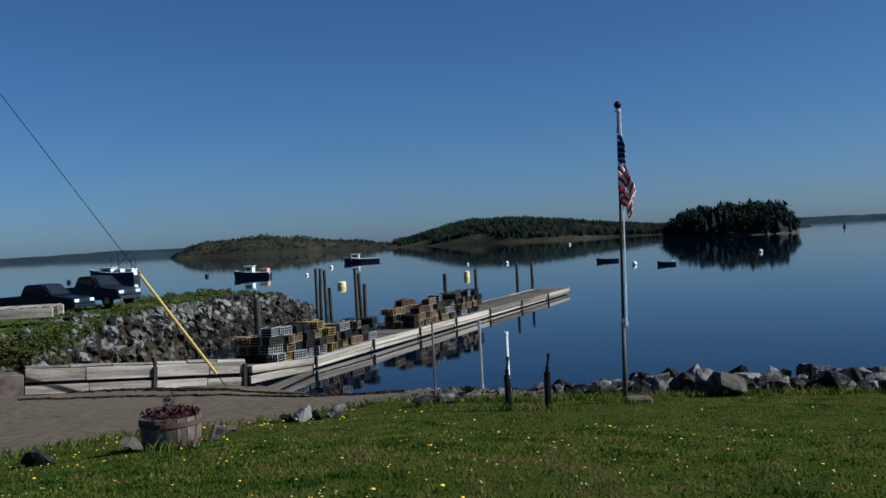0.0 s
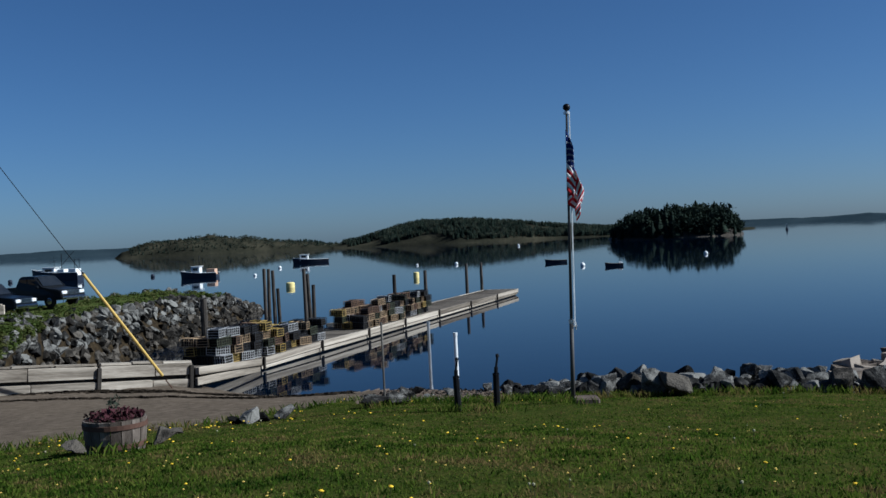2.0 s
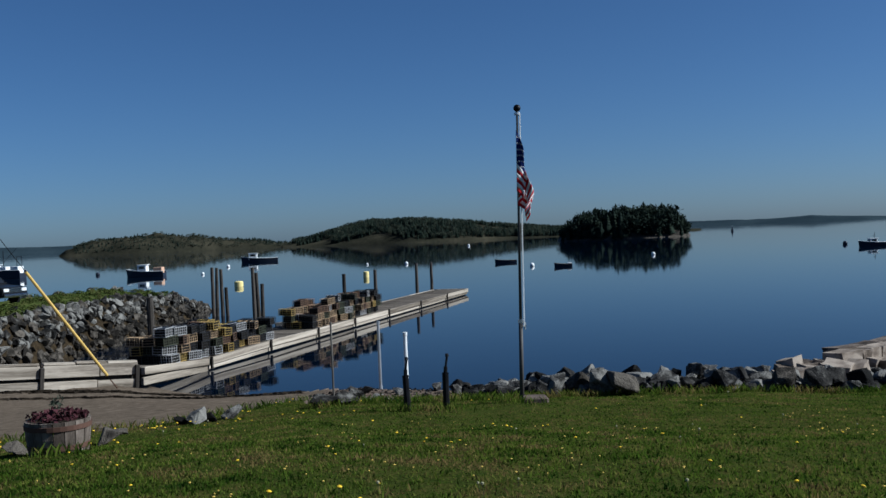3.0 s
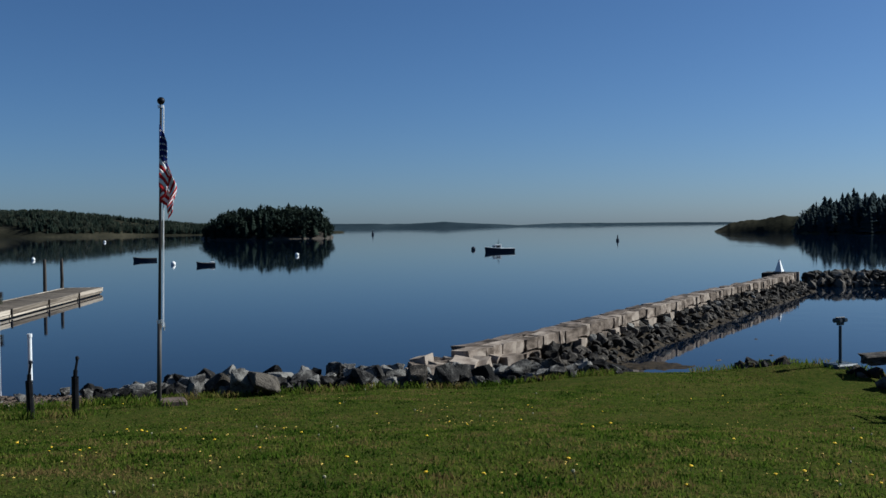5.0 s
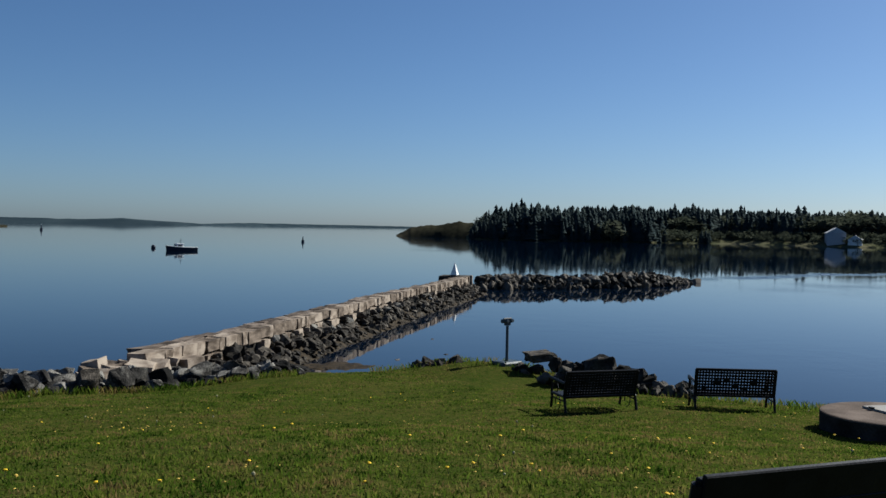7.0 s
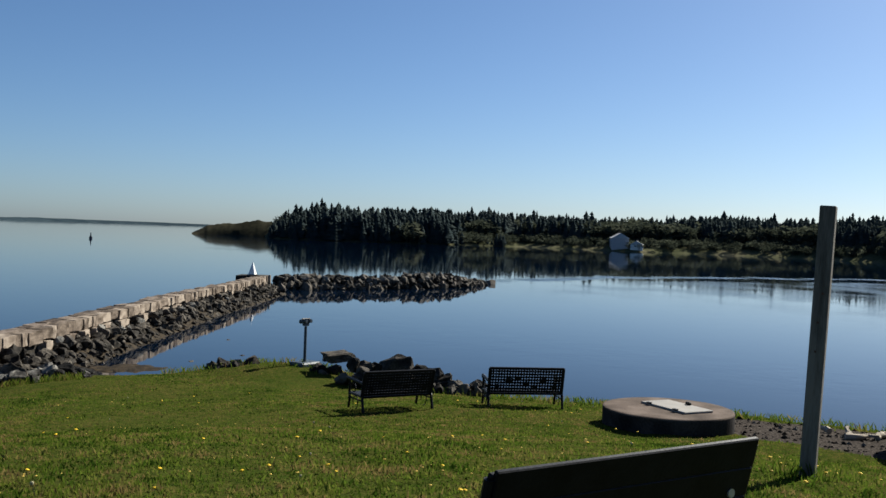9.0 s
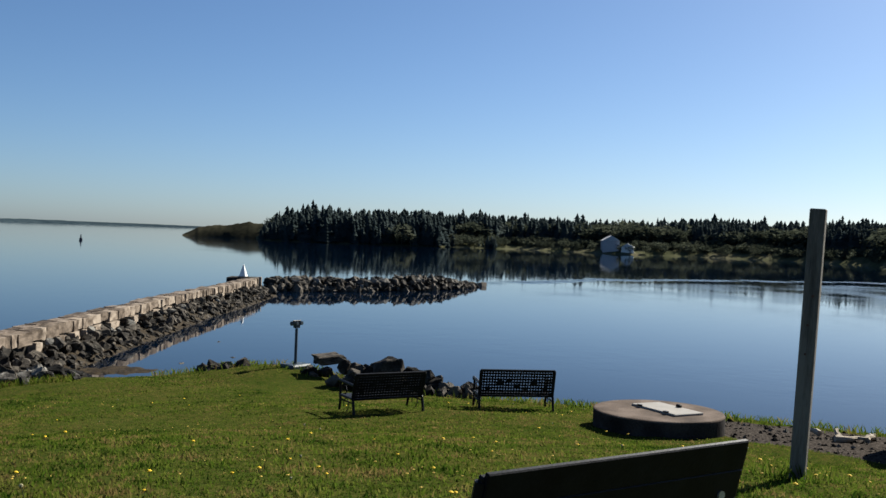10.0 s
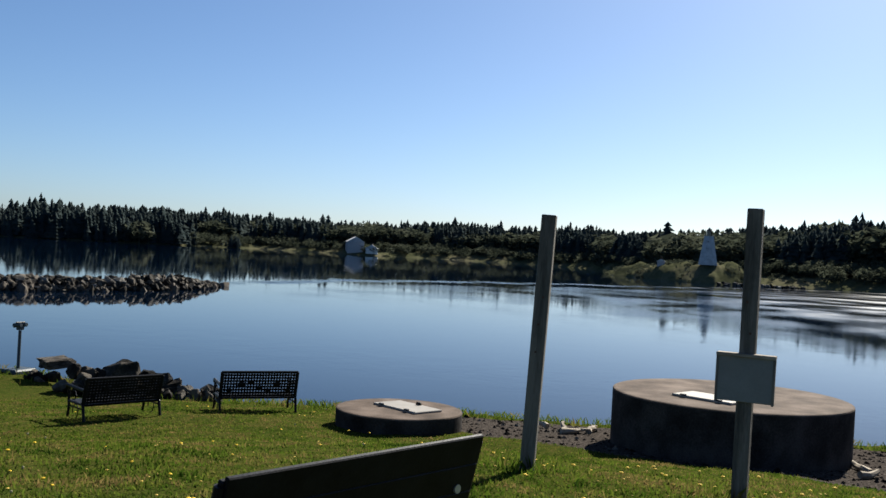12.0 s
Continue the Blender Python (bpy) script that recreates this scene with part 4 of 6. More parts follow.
def trap_mesh(mat):
    """A wire lobster pot: arched box frame of bars, mesh walls, and a slatted floor."""
    bm = bmesh.new()
    L, W, H, t = 0.9, 0.52, 0.36, 0.014
    for y in (-W / 2, W / 2):
        for z in (0.02, H):
            box(bm, (L, t * 1.8, t * 1.8), Matrix.Translation((0, y, z)))
    for x in np.linspace(-L / 2, L / 2, 4):
        for y in (-W / 2, W / 2):
            box(bm, (t * 1.6, t * 1.6, H), Matrix.Translation((x, y, H / 2)))
        for z in (0.02, H):
            box(bm, (t * 1.6, W, t * 1.6), Matrix.Translation((x, 0, z)))
    for z in (H * 0.35, H * 0.68):
        for y in (-W / 2, W / 2):
            box(bm, (L, t * 0.7, t), Matrix.Translation((0, y, z)))
        for x in (-L / 2, L / 2):
            box(bm, (t * 0.7, W, t), Matrix.Translation((x, 0, z)))
    for x in np.linspace(-L / 2, L / 2, 7):
        for y in (-W / 2, W / 2):
            box(bm, (t, t * 0.7, H), Matrix.Translation((x, y, H / 2)))
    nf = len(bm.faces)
    # solid near-black box paints the netted, shaded inside of the trap
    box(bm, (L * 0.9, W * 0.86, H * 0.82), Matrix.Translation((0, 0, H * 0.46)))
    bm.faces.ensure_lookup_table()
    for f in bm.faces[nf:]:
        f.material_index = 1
    me = bpy.data.meshes.new("lobster_trap")
    bm.to_mesh(me)
    bm.free()
    me.materials.append(mat)
    me.materials.append(M["trap_inside"])
    return me


M["trap_inside"] = principled("shaded_trap_inside", (0.01, 0.0085, 0.007), 0.9)
TRAPS = [(principled("yellow_wire", (0.36, 0.25, 0.07), 0.7), "yellow"), (principled("green_wire", (0.06, 0.065, 0.04), 0.6), "green"), (principled("brown_wood_trap", (0.34, 0.24, 0.14), 0.8), "brown wooden"),
         (principled("black_wire", (0.03, 0.03, 0.032), 0.5), "black"), (principled("grey_wire", (0.36, 0.35, 0.34), 0.6), "grey"), (principled("rusty_wire", (0.16, 0.1, 0.065), 0.8), "rusty")]
TRAP_ME = [trap_mesh(m) for m, _ in TRAPS]


def traps(s0, s1, w0, rows, high, mixw):
    n = int((s1 - s0) / 0.96)
    for i in range(n):
        for row in range(rows):
            hh = high(i / max(1, n - 1)) - (1 if row and g.random() < 0.5 else 0) - int(g.random() < 0.25)
            z = deck_top(s0 + 0.96 * (i + 0.5)) + 0.02
            for k in range(max(1, hh)):
                q = g.choice(6, p=mixw(i / max(1, n - 1)))
                p = on_dock(s0 + 0.96 * (i + 0.5) + g.uniform(-0.1, 0.1), w0 + 0.62 * row + g.uniform(-0.14, 0.14), z + 0.375 * k)
                across = 90 if g.random() < 0.45 else 0
                ob = share("lobster_trap", TRAP_ME[q], Matrix.Translation(p) @ pose(0, 0, 0, g.uniform(-3, 3), g.uniform(-3, 3), DANG + across + g.uniform(-12, 12)) @ Matrix.Diagonal((0.9 if across else 1, 1, 1, 1)))
                tagged(ob, TRAPS[q][1] + " lobster trap stacked on the dock", "lobster trap", "stacked lobster traps")


traps(2.6, 13.4, 0.6, 3, lambda u: 4 if u < 0.68 else 3, lambda u: [0.06 if u < 0.4 else 0.4 if u < 0.72 else 0.1, 0.08, 0.24 if u < 0.4 else 0.14, 0.26 if u < 0.4 else 0.1 if u < 0.72 else 0.4, 0.26 if u < 0.4 else 0.1, 0.1 if u < 0.4 else 0.18])
traps(18.2, 31.4, 0.7, 3, lambda u: 3 if u < 0.12 else 4, lambda u: [0.04 + 0.1 * u, 0.12, 0.34 - 0.06 * u, 0.18 - 0.04 * u, 0.1, 0.22])

# ---- rubble bank with the parking ground ----
TOPL = [pol(34, 36.5, 2.6), pol(27.9, 39.8, 2.58), pol(22.2, 48.7, 2.5), pol(18.5, 60, 2.4), pol(15.5, 70, 2.2), pol(13.2, 79, 1.65), pol(11.6, 86, 0.3)]
FOOTL = [pol(31, 41.5, 0.2), pol(23.5, 46.0, -0.5), pol(18.5, 54, -0.5), pol(15.6, 62, -0.5), pol(13.4, 72, -0.5), pol(11.6, 81, -0.5), pol(10.9, 87, -0.5)]
BACKL = [pol(36, 67, 2.2), pol(30, 67, 2.2), pol(25, 68, 2.25), pol(20.5, 72, 2.55), pol(16.8, 79, 2.5), pol(13.8, 85, 1.6), pol(11.7, 89, 0.1)]
ENDL = [pol(38, 72, -0.5), pol(30, 72, -0.5), pol(25, 73, -0.5), pol(20.5, 77, -0.5), pol(16.8, 84, -0.5), pol(13.6, 92, -0.5), pol(11.4, 91, -0.5)]


def strip(name, a, b, na, nb, mat, label, rough=0.15, kind="structure"):
    def along(line, t):
        i = min(len(line) - 2, int(t))
        return line[i].lerp(line[i + 1], t - i)
    vs = []
    for i in range(na + 1):
        t = (len(a) - 1) * i / na
        p, q = along(a, t), along(b, t)
        for k in range(nb + 1):
            v = p.lerp(q, k / nb)
            v.z += rough * fract(v.x, v.y, 2.0, 5) * (1 if 0 < k < nb else 0)
            vs.append(v)
    m = nb + 1
    fs = [(i * m + k, (i + 1) * m + k, (i + 1) * m + k + 1, i * m + k + 1) for i in range(na) for k in range(nb)]
    return tagged(obj(name, vs, fs, mat, smooth=True), label, "ground", kind=kind), along


# dark weed colour on the slope stands in for shade between the stones
slope, along = strip("rubble_bank", TOPL, FOOTL, 60, 6, M["weed"], "steep rubble bank below the parking ground", 0.25)
strip("parking_ground", BACKL, TOPL, 60, 16, M["verge"], "rough grass and gravel parking ground on the bank", 0.1)
strip("bank_end", ENDL, BACKL, 60, 4, M["wet_rock"], "rocky seaward edge of the bank", 0.2)
for k in range(430):
    t = g.uniform(0.35, 6)
    v = g.random()
    v = max(v, 0.38 * min(1, max(0, (1.7 - t) / 0.9)) * g.uniform(0.9, 1.3))
    p = along(TOPL, t).lerp(along(FOOTL, t), v)
    p.z += 0.2
    stone("bank_stone", p, g.uniform(0.35, 0.9) * (0.8 if t > 5 else 1), slope, wet=1 if v > 0.55 or g.random() < 0.4 else 0, tilt=60)
spots = []
for k in range(760):
    t, v = g.uniform(0.2, 6), g.random()
    v = max(v, 0.38 * min(1, max(0, (1.7 - t) / 0.9)) * g.uniform(0.95, 1.3))
    p = along(TOPL, t).lerp(along(FOOTL, t), v)
    spots.append(((p.x, p.y, p.z + 0.08), g.uniform(0.35, 0.8)))
heap("bank_rubble", [q for q in spots if q[0][2] > 1.2], 0, "dark grey rubble filling the bank")
heap("weedy_rubble", [q for q in spots if q[0][2] <= 1.2], 1, "dark weedy rubble at the foot of the bank")
for k in range(46):
    t = g.uniform(2.5, 6)
    p = along(BACKL, t) if k % 2 else along(TOPL, t)
    p.z += 0.05
    stone("bank_stone", p, g.uniform(0.4, 0.85), slope, wet=0, tilt=50)
for k in range(16):
    p = along(TOPL, g.uniform(0.6, 2.4)) + Vector((0, g.uniform(0.5, 4), 0.05))
    stone("bank_stone", p, g.uniform(0.5, 0.9), slope, wet=0, tilt=50)

# stones along the edge of the parking ground
for k in range(22):
    p = pol(g.uniform(18.5, 26.8), g.uniform(52, 57), 2.42)
    stone("bank_stone", p, g.uniform(0.5, 1.0), slope, wet=0, tilt=40)

# weeds and long grass on the bank
spots = []
for k in range(620):
    t = g.uniform(0.0, 1.8)
    v = g.random() * 0.42 * min(1, max(0.1, (1.9 - t) / 0.9))
    p = along(TOPL, t).lerp(along(FOOTL, t), v)
    h = g.uniform(0.2, 0.5)
    spots.append((p.x, p.y, p.z + 0.22, h, h * g.uniform(1.5, 3)))
for k in range(520):
    t, v = g.uniform(0.2, 5.2), g.random() ** 1.6
    p = along(TOPL, t).lerp(along(BACKL, t), v * 0.9)
    h = g.uniform(0.15, 0.5)
    spots.append((p.x, p.y, p.z + 0.22, h, h * g.uniform(1.5, 3)))
woods("bank_weeds", spots, BROAD, M["verge"], "shaggy weeds and long grass on the bank")

# ---- things on the lawn ----
def ground_at(az, r, dz=0.0):
    p = pol(az, r)
    p.z = land(p.x, p.y) + dz
    return p


M["red"] = material("red_cloth", [(0.5, 0.03, 0.035), (0.5, 0.03, 0.035)], 9, 0.8, bump=0.05, fine=60, spec=0.05, thin=0.45)
M["flag_white"] = material("white_cloth", [(0.8, 0.8, 0.78), (0.8, 0.8, 0.78)], 9, 0.8, bump=0.05, fine=60, spec=0.05, thin=0.45)
M["blue"] = material("navy_cloth", [(0.015, 0.025, 0.12), (0.015, 0.025, 0.12)], 9, 0.8, bump=0.05, fine=60, spec=0.05, thin=0.45)
M["yellow"] = principled("yellow_plastic", (0.6, 0.41, 0.11), 0.5)
M["buoy_yellow"] = principled("buoy_yellow", (0.8, 0.66, 0.26), 0.5)
M["rubber"] = principled("tyre_rubber", (0.02, 0.02, 0.02), 0.8)
M["truck_blue"] = principled("dark_blue_paint", (0.006, 0.008, 0.013), 0.3)
M["truck_grey"] = principled("dark_grey_paint", (0.012, 0.013, 0.015), 0.3)
M["chrome"] = material("chrome", [(0.6, 0.6, 0.6), (0.75, 0.75, 0.75)], 5, 0.15, 1.0, 0)
M["window"] = material("tinted_glass", [(0.01, 0.012, 0.015), (0.02, 0.022, 0.025)], 3, 0.05, 0, 0, spec=0.6)
M["hull"] = principled("dark_hull_paint", (0.025, 0.03, 0.045), 0.4)
M["hull_red"] = principled("red_lead_paint", (0.45, 0.16, 0.1), 0.6)
M["tan"] = principled("tan_board", (0.55, 0.36, 0.24), 0.7)
M["soil"] = material("soil", [(0.02, 0.015, 0.01), (0.06, 0.045, 0.03)], 9, 0.95, fine=60)
M["plum"] = principled("plum_leaves", (0.055, 0.018, 0.022), 0.8)
M["stave"] = material("barrel_staves", [(0.05, 0.039, 0.03), (0.11, 0.088, 0.07), (0.2, 0.165, 0.135)], 3, 0.85, bump=0.4, fine=40, spread=0.4, stretch=(3, 3, 0.5))
M["rust"] = principled("rusty_hoop", (0.09, 0.05, 0.035), 0.75)
M["viewer"] = principled("viewer_grey", (0.06, 0.075, 0.09), 0.45)
M["shingle"] = principled("grey_shingle", (0.42, 0.41, 0.42), 0.8)
M["roof"] = principled("dark_roofing", (0.06, 0.06, 0.065), 0.8)
M["sign_back"] = principled("grey_board", (0.2, 0.2, 0.19), 0.7)
M["pole"] = principled("pole_grey", (0.075, 0.07, 0.065), 0.5)
# white dimmed in its colour for the lighthouse's shaded face and distance haze
M["hazed_white"] = material("hazed_white_shingles", [(0.3, 0.31, 0.32), (0.5, 0.51, 0.52)], 0.8, 0.8, bump=0.2, fine=6)
M["lamp"] = principled("headlight_lens", (0.7, 0.7, 0.7), 0.15)


for key in ("red", "flag_white", "blue"):
    nt = M[key].node_tree
    tl, mxs = nt.nodes.new("ShaderNodeBsdfTranslucent"), nt.nodes.new("ShaderNodeMixShader")
    pb = nt.nodes["Principled BSDF"]
    nt.links.new(pb.inputs["Base Color"].links[0].from_socket, tl.inputs["Color"])
    mxs.inputs[0].default_value = 0.3
    nt.links.new(pb.outputs[0], mxs.inputs[1])
    nt.links.new(tl.outputs[0], mxs.inputs[2])
    nt.links.new(mxs.outputs[0], nt.nodes["Material Output"].inputs["Surface"])


def flagpole():
    base = ground_at(-6.14, 16.2, -0.03)
    top = EYE + 0.1258 * 16.2
    H = top - base.z
    root = empty("flagpole", Matrix.Translation(base) @ pose(0, 0, 0, 0, 1.3, 0), "tall grey steel flagpole on a concrete foot in the lawn", "flagpole")
    bm = bmesh.new()
    rod(bm, (0, 0, 0), (0, 0, H * 0.28), 0.036, 0.034, 14)
    rod(bm, (0, 0, H * 0.28), (0, 0, H - 0.08), 0.025, 0.017, 14)
    part("pole", bm, M["pole"], root, smooth=True)
    bm = bmesh.new()
    bmesh.ops.create_uvsphere(bm, u_segments=14, v_segments=8, radius=0.06, matrix=Matrix.Translation((0, 0, H - 0.05)))
    part("finial", bm, M["iron"], root, "dark ball finial", smooth=True)
    bm = bmesh.new()
    box(bm, (0.12, 0.025, 0.025), Matrix.Translation((0.03, 0, H * 0.262)))
    rod(bm, (0.07, 0, H * 0.25), (0.07, 0, H * 0.275), 0.012, None, 8)
    rod(bm, (0, 0, H * 0.272), (0, 0, H * 0.285), 0.042, None, 12)
    part("cleat", bm, M["steel"], root, "pale metal halyard cleat and collar")
    bm = bmesh.new()
    for a, b in (((0.045, -0.04, H * 0.26), (0.035, -0.03, H - 0.14)), ((0.06, -0.03, H * 0.26), (0.045, -0.02, H - 0.14))):
        rod(bm, a, b, 0.005, None, 5)
    part("halyard", bm, M["white"], root, "thin white halyard")
    bm = bmesh.new()
    box(bm, (0.42, 0.36, 0.16), Matrix.Translation((0.2, -0.02, 0.05)), 0.025)
    part("footing", bm, M["concrete"], root, "low concrete footing")
    bm = bmesh.new()
    rod(bm, (0, 0, H - 0.16), (0, 0, H - 0.12), 0.05, 0.05, 12)
    part("truck_cap", bm, M["steel"], root)
    # the flag hangs limp, its fly fallen along the pole
    ft = EYE + 0.1 * 16.2
    fr = empty("flag", Matrix.Translation((base.x + 0.055, base.y - 0.09, ft)) @ pose(0, 0, 0, 0, 1.3, 0), "limp striped flag with a starred blue canton hanging on its pole", "flag")
    nu, nv = 44, 39
    spread = [(0, 0.01), (0.18, 0.1), (0.33, 0.15), (0.5, 0.05), (0.66, 0.2), (0.8, 0.27), (1, 0.16)]
    depth = [(0, 0.0), (0.33, -0.03), (0.5, 0.05), (0.66, 0.02), (0.8, -0.06), (1, -0.02)]
    vs = []
    for i in range(nu + 1):
        u = i / nu
        for k in range(nv + 1):
            v = k / nv
            drop = 0.98 * v * (1 - 0.5 * u) + 0.98 * u ** 1.1
            x = knots(u, spread) * (0.5 + 0.5 * math.sin(math.pi * (0.2 + 0.6 * v))) + 0.03 * math.sin(v * 8 + u * 6) * u
            fold = 0.25 * x + knots(u, depth) + math.sin(u * 15 + v * 5.0) * 0.03 * u ** 0.5 + math.sin(u * 23 - v * 9) * 0.014 * u
            vs.append((x, fold - 0.02, -drop))
    n = nv + 1
    sets = {"stripes_red": [], "stripes_white": [], "canton": [], "stars": []}
    for i in range(nu):
        for k in range(nv):
            f = (i * n + k, (i + 1) * n + k, (i + 1) * n + k + 1, i * n + k + 1)
            if i < 18 and k < 21:
                sets["stars" if (i % 3 == 1 and k % 4 == (1 if (i // 3) % 2 else 3) % 4) else "canton"].append(f)
            else:
                sets["stripes_red" if (k // 3) % 2 == 0 else "stripes_white"].append(f)
    for nm, mt in (("stripes_red", "red"), ("stripes_white", "flag_white"), ("canton", "blue"), ("stars", "flag_white")):
        used = sorted({q for f in sets[nm] for q in f})
        at = {q: j for j, q in enumerate(used)}
        ob = obj(nm, [vs[q] for q in used], [tuple(at[q] for q in f) for f in sets[nm]], M[mt], fr, smooth=True)
        if nm == "stars":
            tagged(ob, kind="stuff")
        md = ob.modifiers.new("thick", "SOLIDIFY")
        md.thickness = 0.003


flagpole()


def dark_post(az, r, top, bend):
    b = ground_at(az, r, -0.05)
    h = top - b.z
    root = empty("stake", Matrix.Translation(b) @ pose(0, 0, 0, bend * 0.5, bend, 0), "dark iron stake with a bent rod on top", "post", "iron stakes in the grass")
    bm = bmesh.new()
    rod(bm, (0, 0, 0), (0, 0, h * 0.66), 0.055, 0.05, 9)
    part("stem", bm, M["iron"], root)
    bm = bmesh.new()
    rod(bm, (0, 0, h * 0.64), (0.01, 0, h * 0.78), 0.03, None, 8)
    rod(bm, (0.01, 0, h * 0.78), (0.04, 0, h * 0.97), 0.018, None, 8)
    box(bm, (0.1, 0.04, 0.035), Matrix.Translation((0.0, 0, h * 0.66)))
    rod(bm, (0.04, 0, h * 0.95), (0.03, 0, h), 0.032, 0.02, 8)
    rod(bm, (0.04, 0.0, h * 0.9), (-0.02, 0, h * 0.7), 0.008, None, 6)
    part("bent_rod", bm, M["iron"], root)


dark_post(0.42, 15.7, EYE - 0.1215 * 15.7, -2)
dark_post(-1.8, 15.5, EYE - 0.1195 * 15.5, 0)
for az, r, kt, rad, mat, nm in ((0.42, 21.5, 0.0966, 0.045, "white", "white plastic pipe standing upright on the shore"), (1.93, 22.5, 0.0841, 0.035, "steel", "pale steel pipe standing in the shingle"), (4.63, 20.5, 0.0828, 0.022, "post", "thin grey stake standing by the ramp")):
    p = ground_at(az, r, -0.1)
    h = EYE - kt * r - p.z
    bm = bmesh.new()
    rod(bm, (0, 0, 0), (0, 0, h), rad, rad * 0.92, 10)
    rod(bm, (0, 0, h - 0.06), (0, 0, h + 0.005), rad * 1.15, None, 10)
    rod(bm, (0, 0, 0), (0, 0, 0.2), rad * 1.5, rad * 1.1, 10)
    ob = part("marker_pipe", bm, M[mat])
    ob.location = p
    tagged(ob, nm, "pipe", "upright pipes on the shore")


def planter():
    p = ground_at(19.5, 12.6, -0.04)
    p.z = EYE - 0.1885 * 12.6
    root = empty("barrel_planter", Matrix.Translation(p), "half-barrel planter of grey staves with dark red plants", "planter")
    R, H = 0.36, 0.4
    n = 18
    for k in range(n):
        a0, a1 = 2 * math.pi * k / n + 0.012, 2 * math.pi * (k + 1) / n - 0.012
        vs = []
        for z, rr in ((0, R * 0.93), (H * 0.5, R), (H, R * 1.03)):
            for t, q in ((a0, 0), (a1, 0), (a1, 0.03), (a0, 0.03)):
                vs.append(((rr - q) * math.cos(t), (rr - q) * math.sin(t), z))
        fs = []
        for s in (0, 4):
            fs += [(s + j, s + (j + 1) % 4, s + 4 + (j + 1) % 4, s + 4 + j) for j in range(4)]
        fs += [(3, 2, 1, 0), (8, 9, 10, 11)]
        obj("stave", vs, fs, M["stave"], root)
    for z in (0.07, H - 0.1):
        bm = bmesh.new()
        rr = R * (0.945 if z < 0.1 else 1.015) + 0.012
        rod(bm, (0, 0, z), (0, 0, z + 0.055), rr, rr + 0.003, 32)
        part("hoop", bm, M["rust"], root, "rusty iron hoop")
    bm = bmesh.new()
    bmesh.ops.create_cone(bm, cap_ends=True, segments=24, radius1=R * 0.97, radius2=R * 0.97, depth=0.03, matrix=Matrix.Translation((0, 0, H - 0.02)))
    part("soil", bm, M["soil"], root, "dark potting soil")
    for nm, mat, cnt, rad, hh in (("dark_foliage", M["plum"], 420, 0.34, 0.13), ("green_shoot", M["leaf"], 60, 0.07, 0.27)):
        vs, fs = [], []
        for _ in range(cnt):
            a, q = g.uniform(0, 6.28), rad * math.sqrt(g.random())
            c = Vector((q * math.cos(a), q * math.sin(a), H + g.uniform(0, hh) * (1.1 - q / 0.5)))
            s = g.uniform(0.015, 0.04)
            d1, d2 = Vector(g.normal(size=3)).normalized() * s, Vector(g.normal(size=3)).normalized() * s
            i = len(vs)
            vs += [c - d1, c + d2, c + d1, c - d2 * 0.6]
            fs.append((i, i + 1, i + 2, i + 3))
        obj(nm, vs, fs, mat, root)


planter()


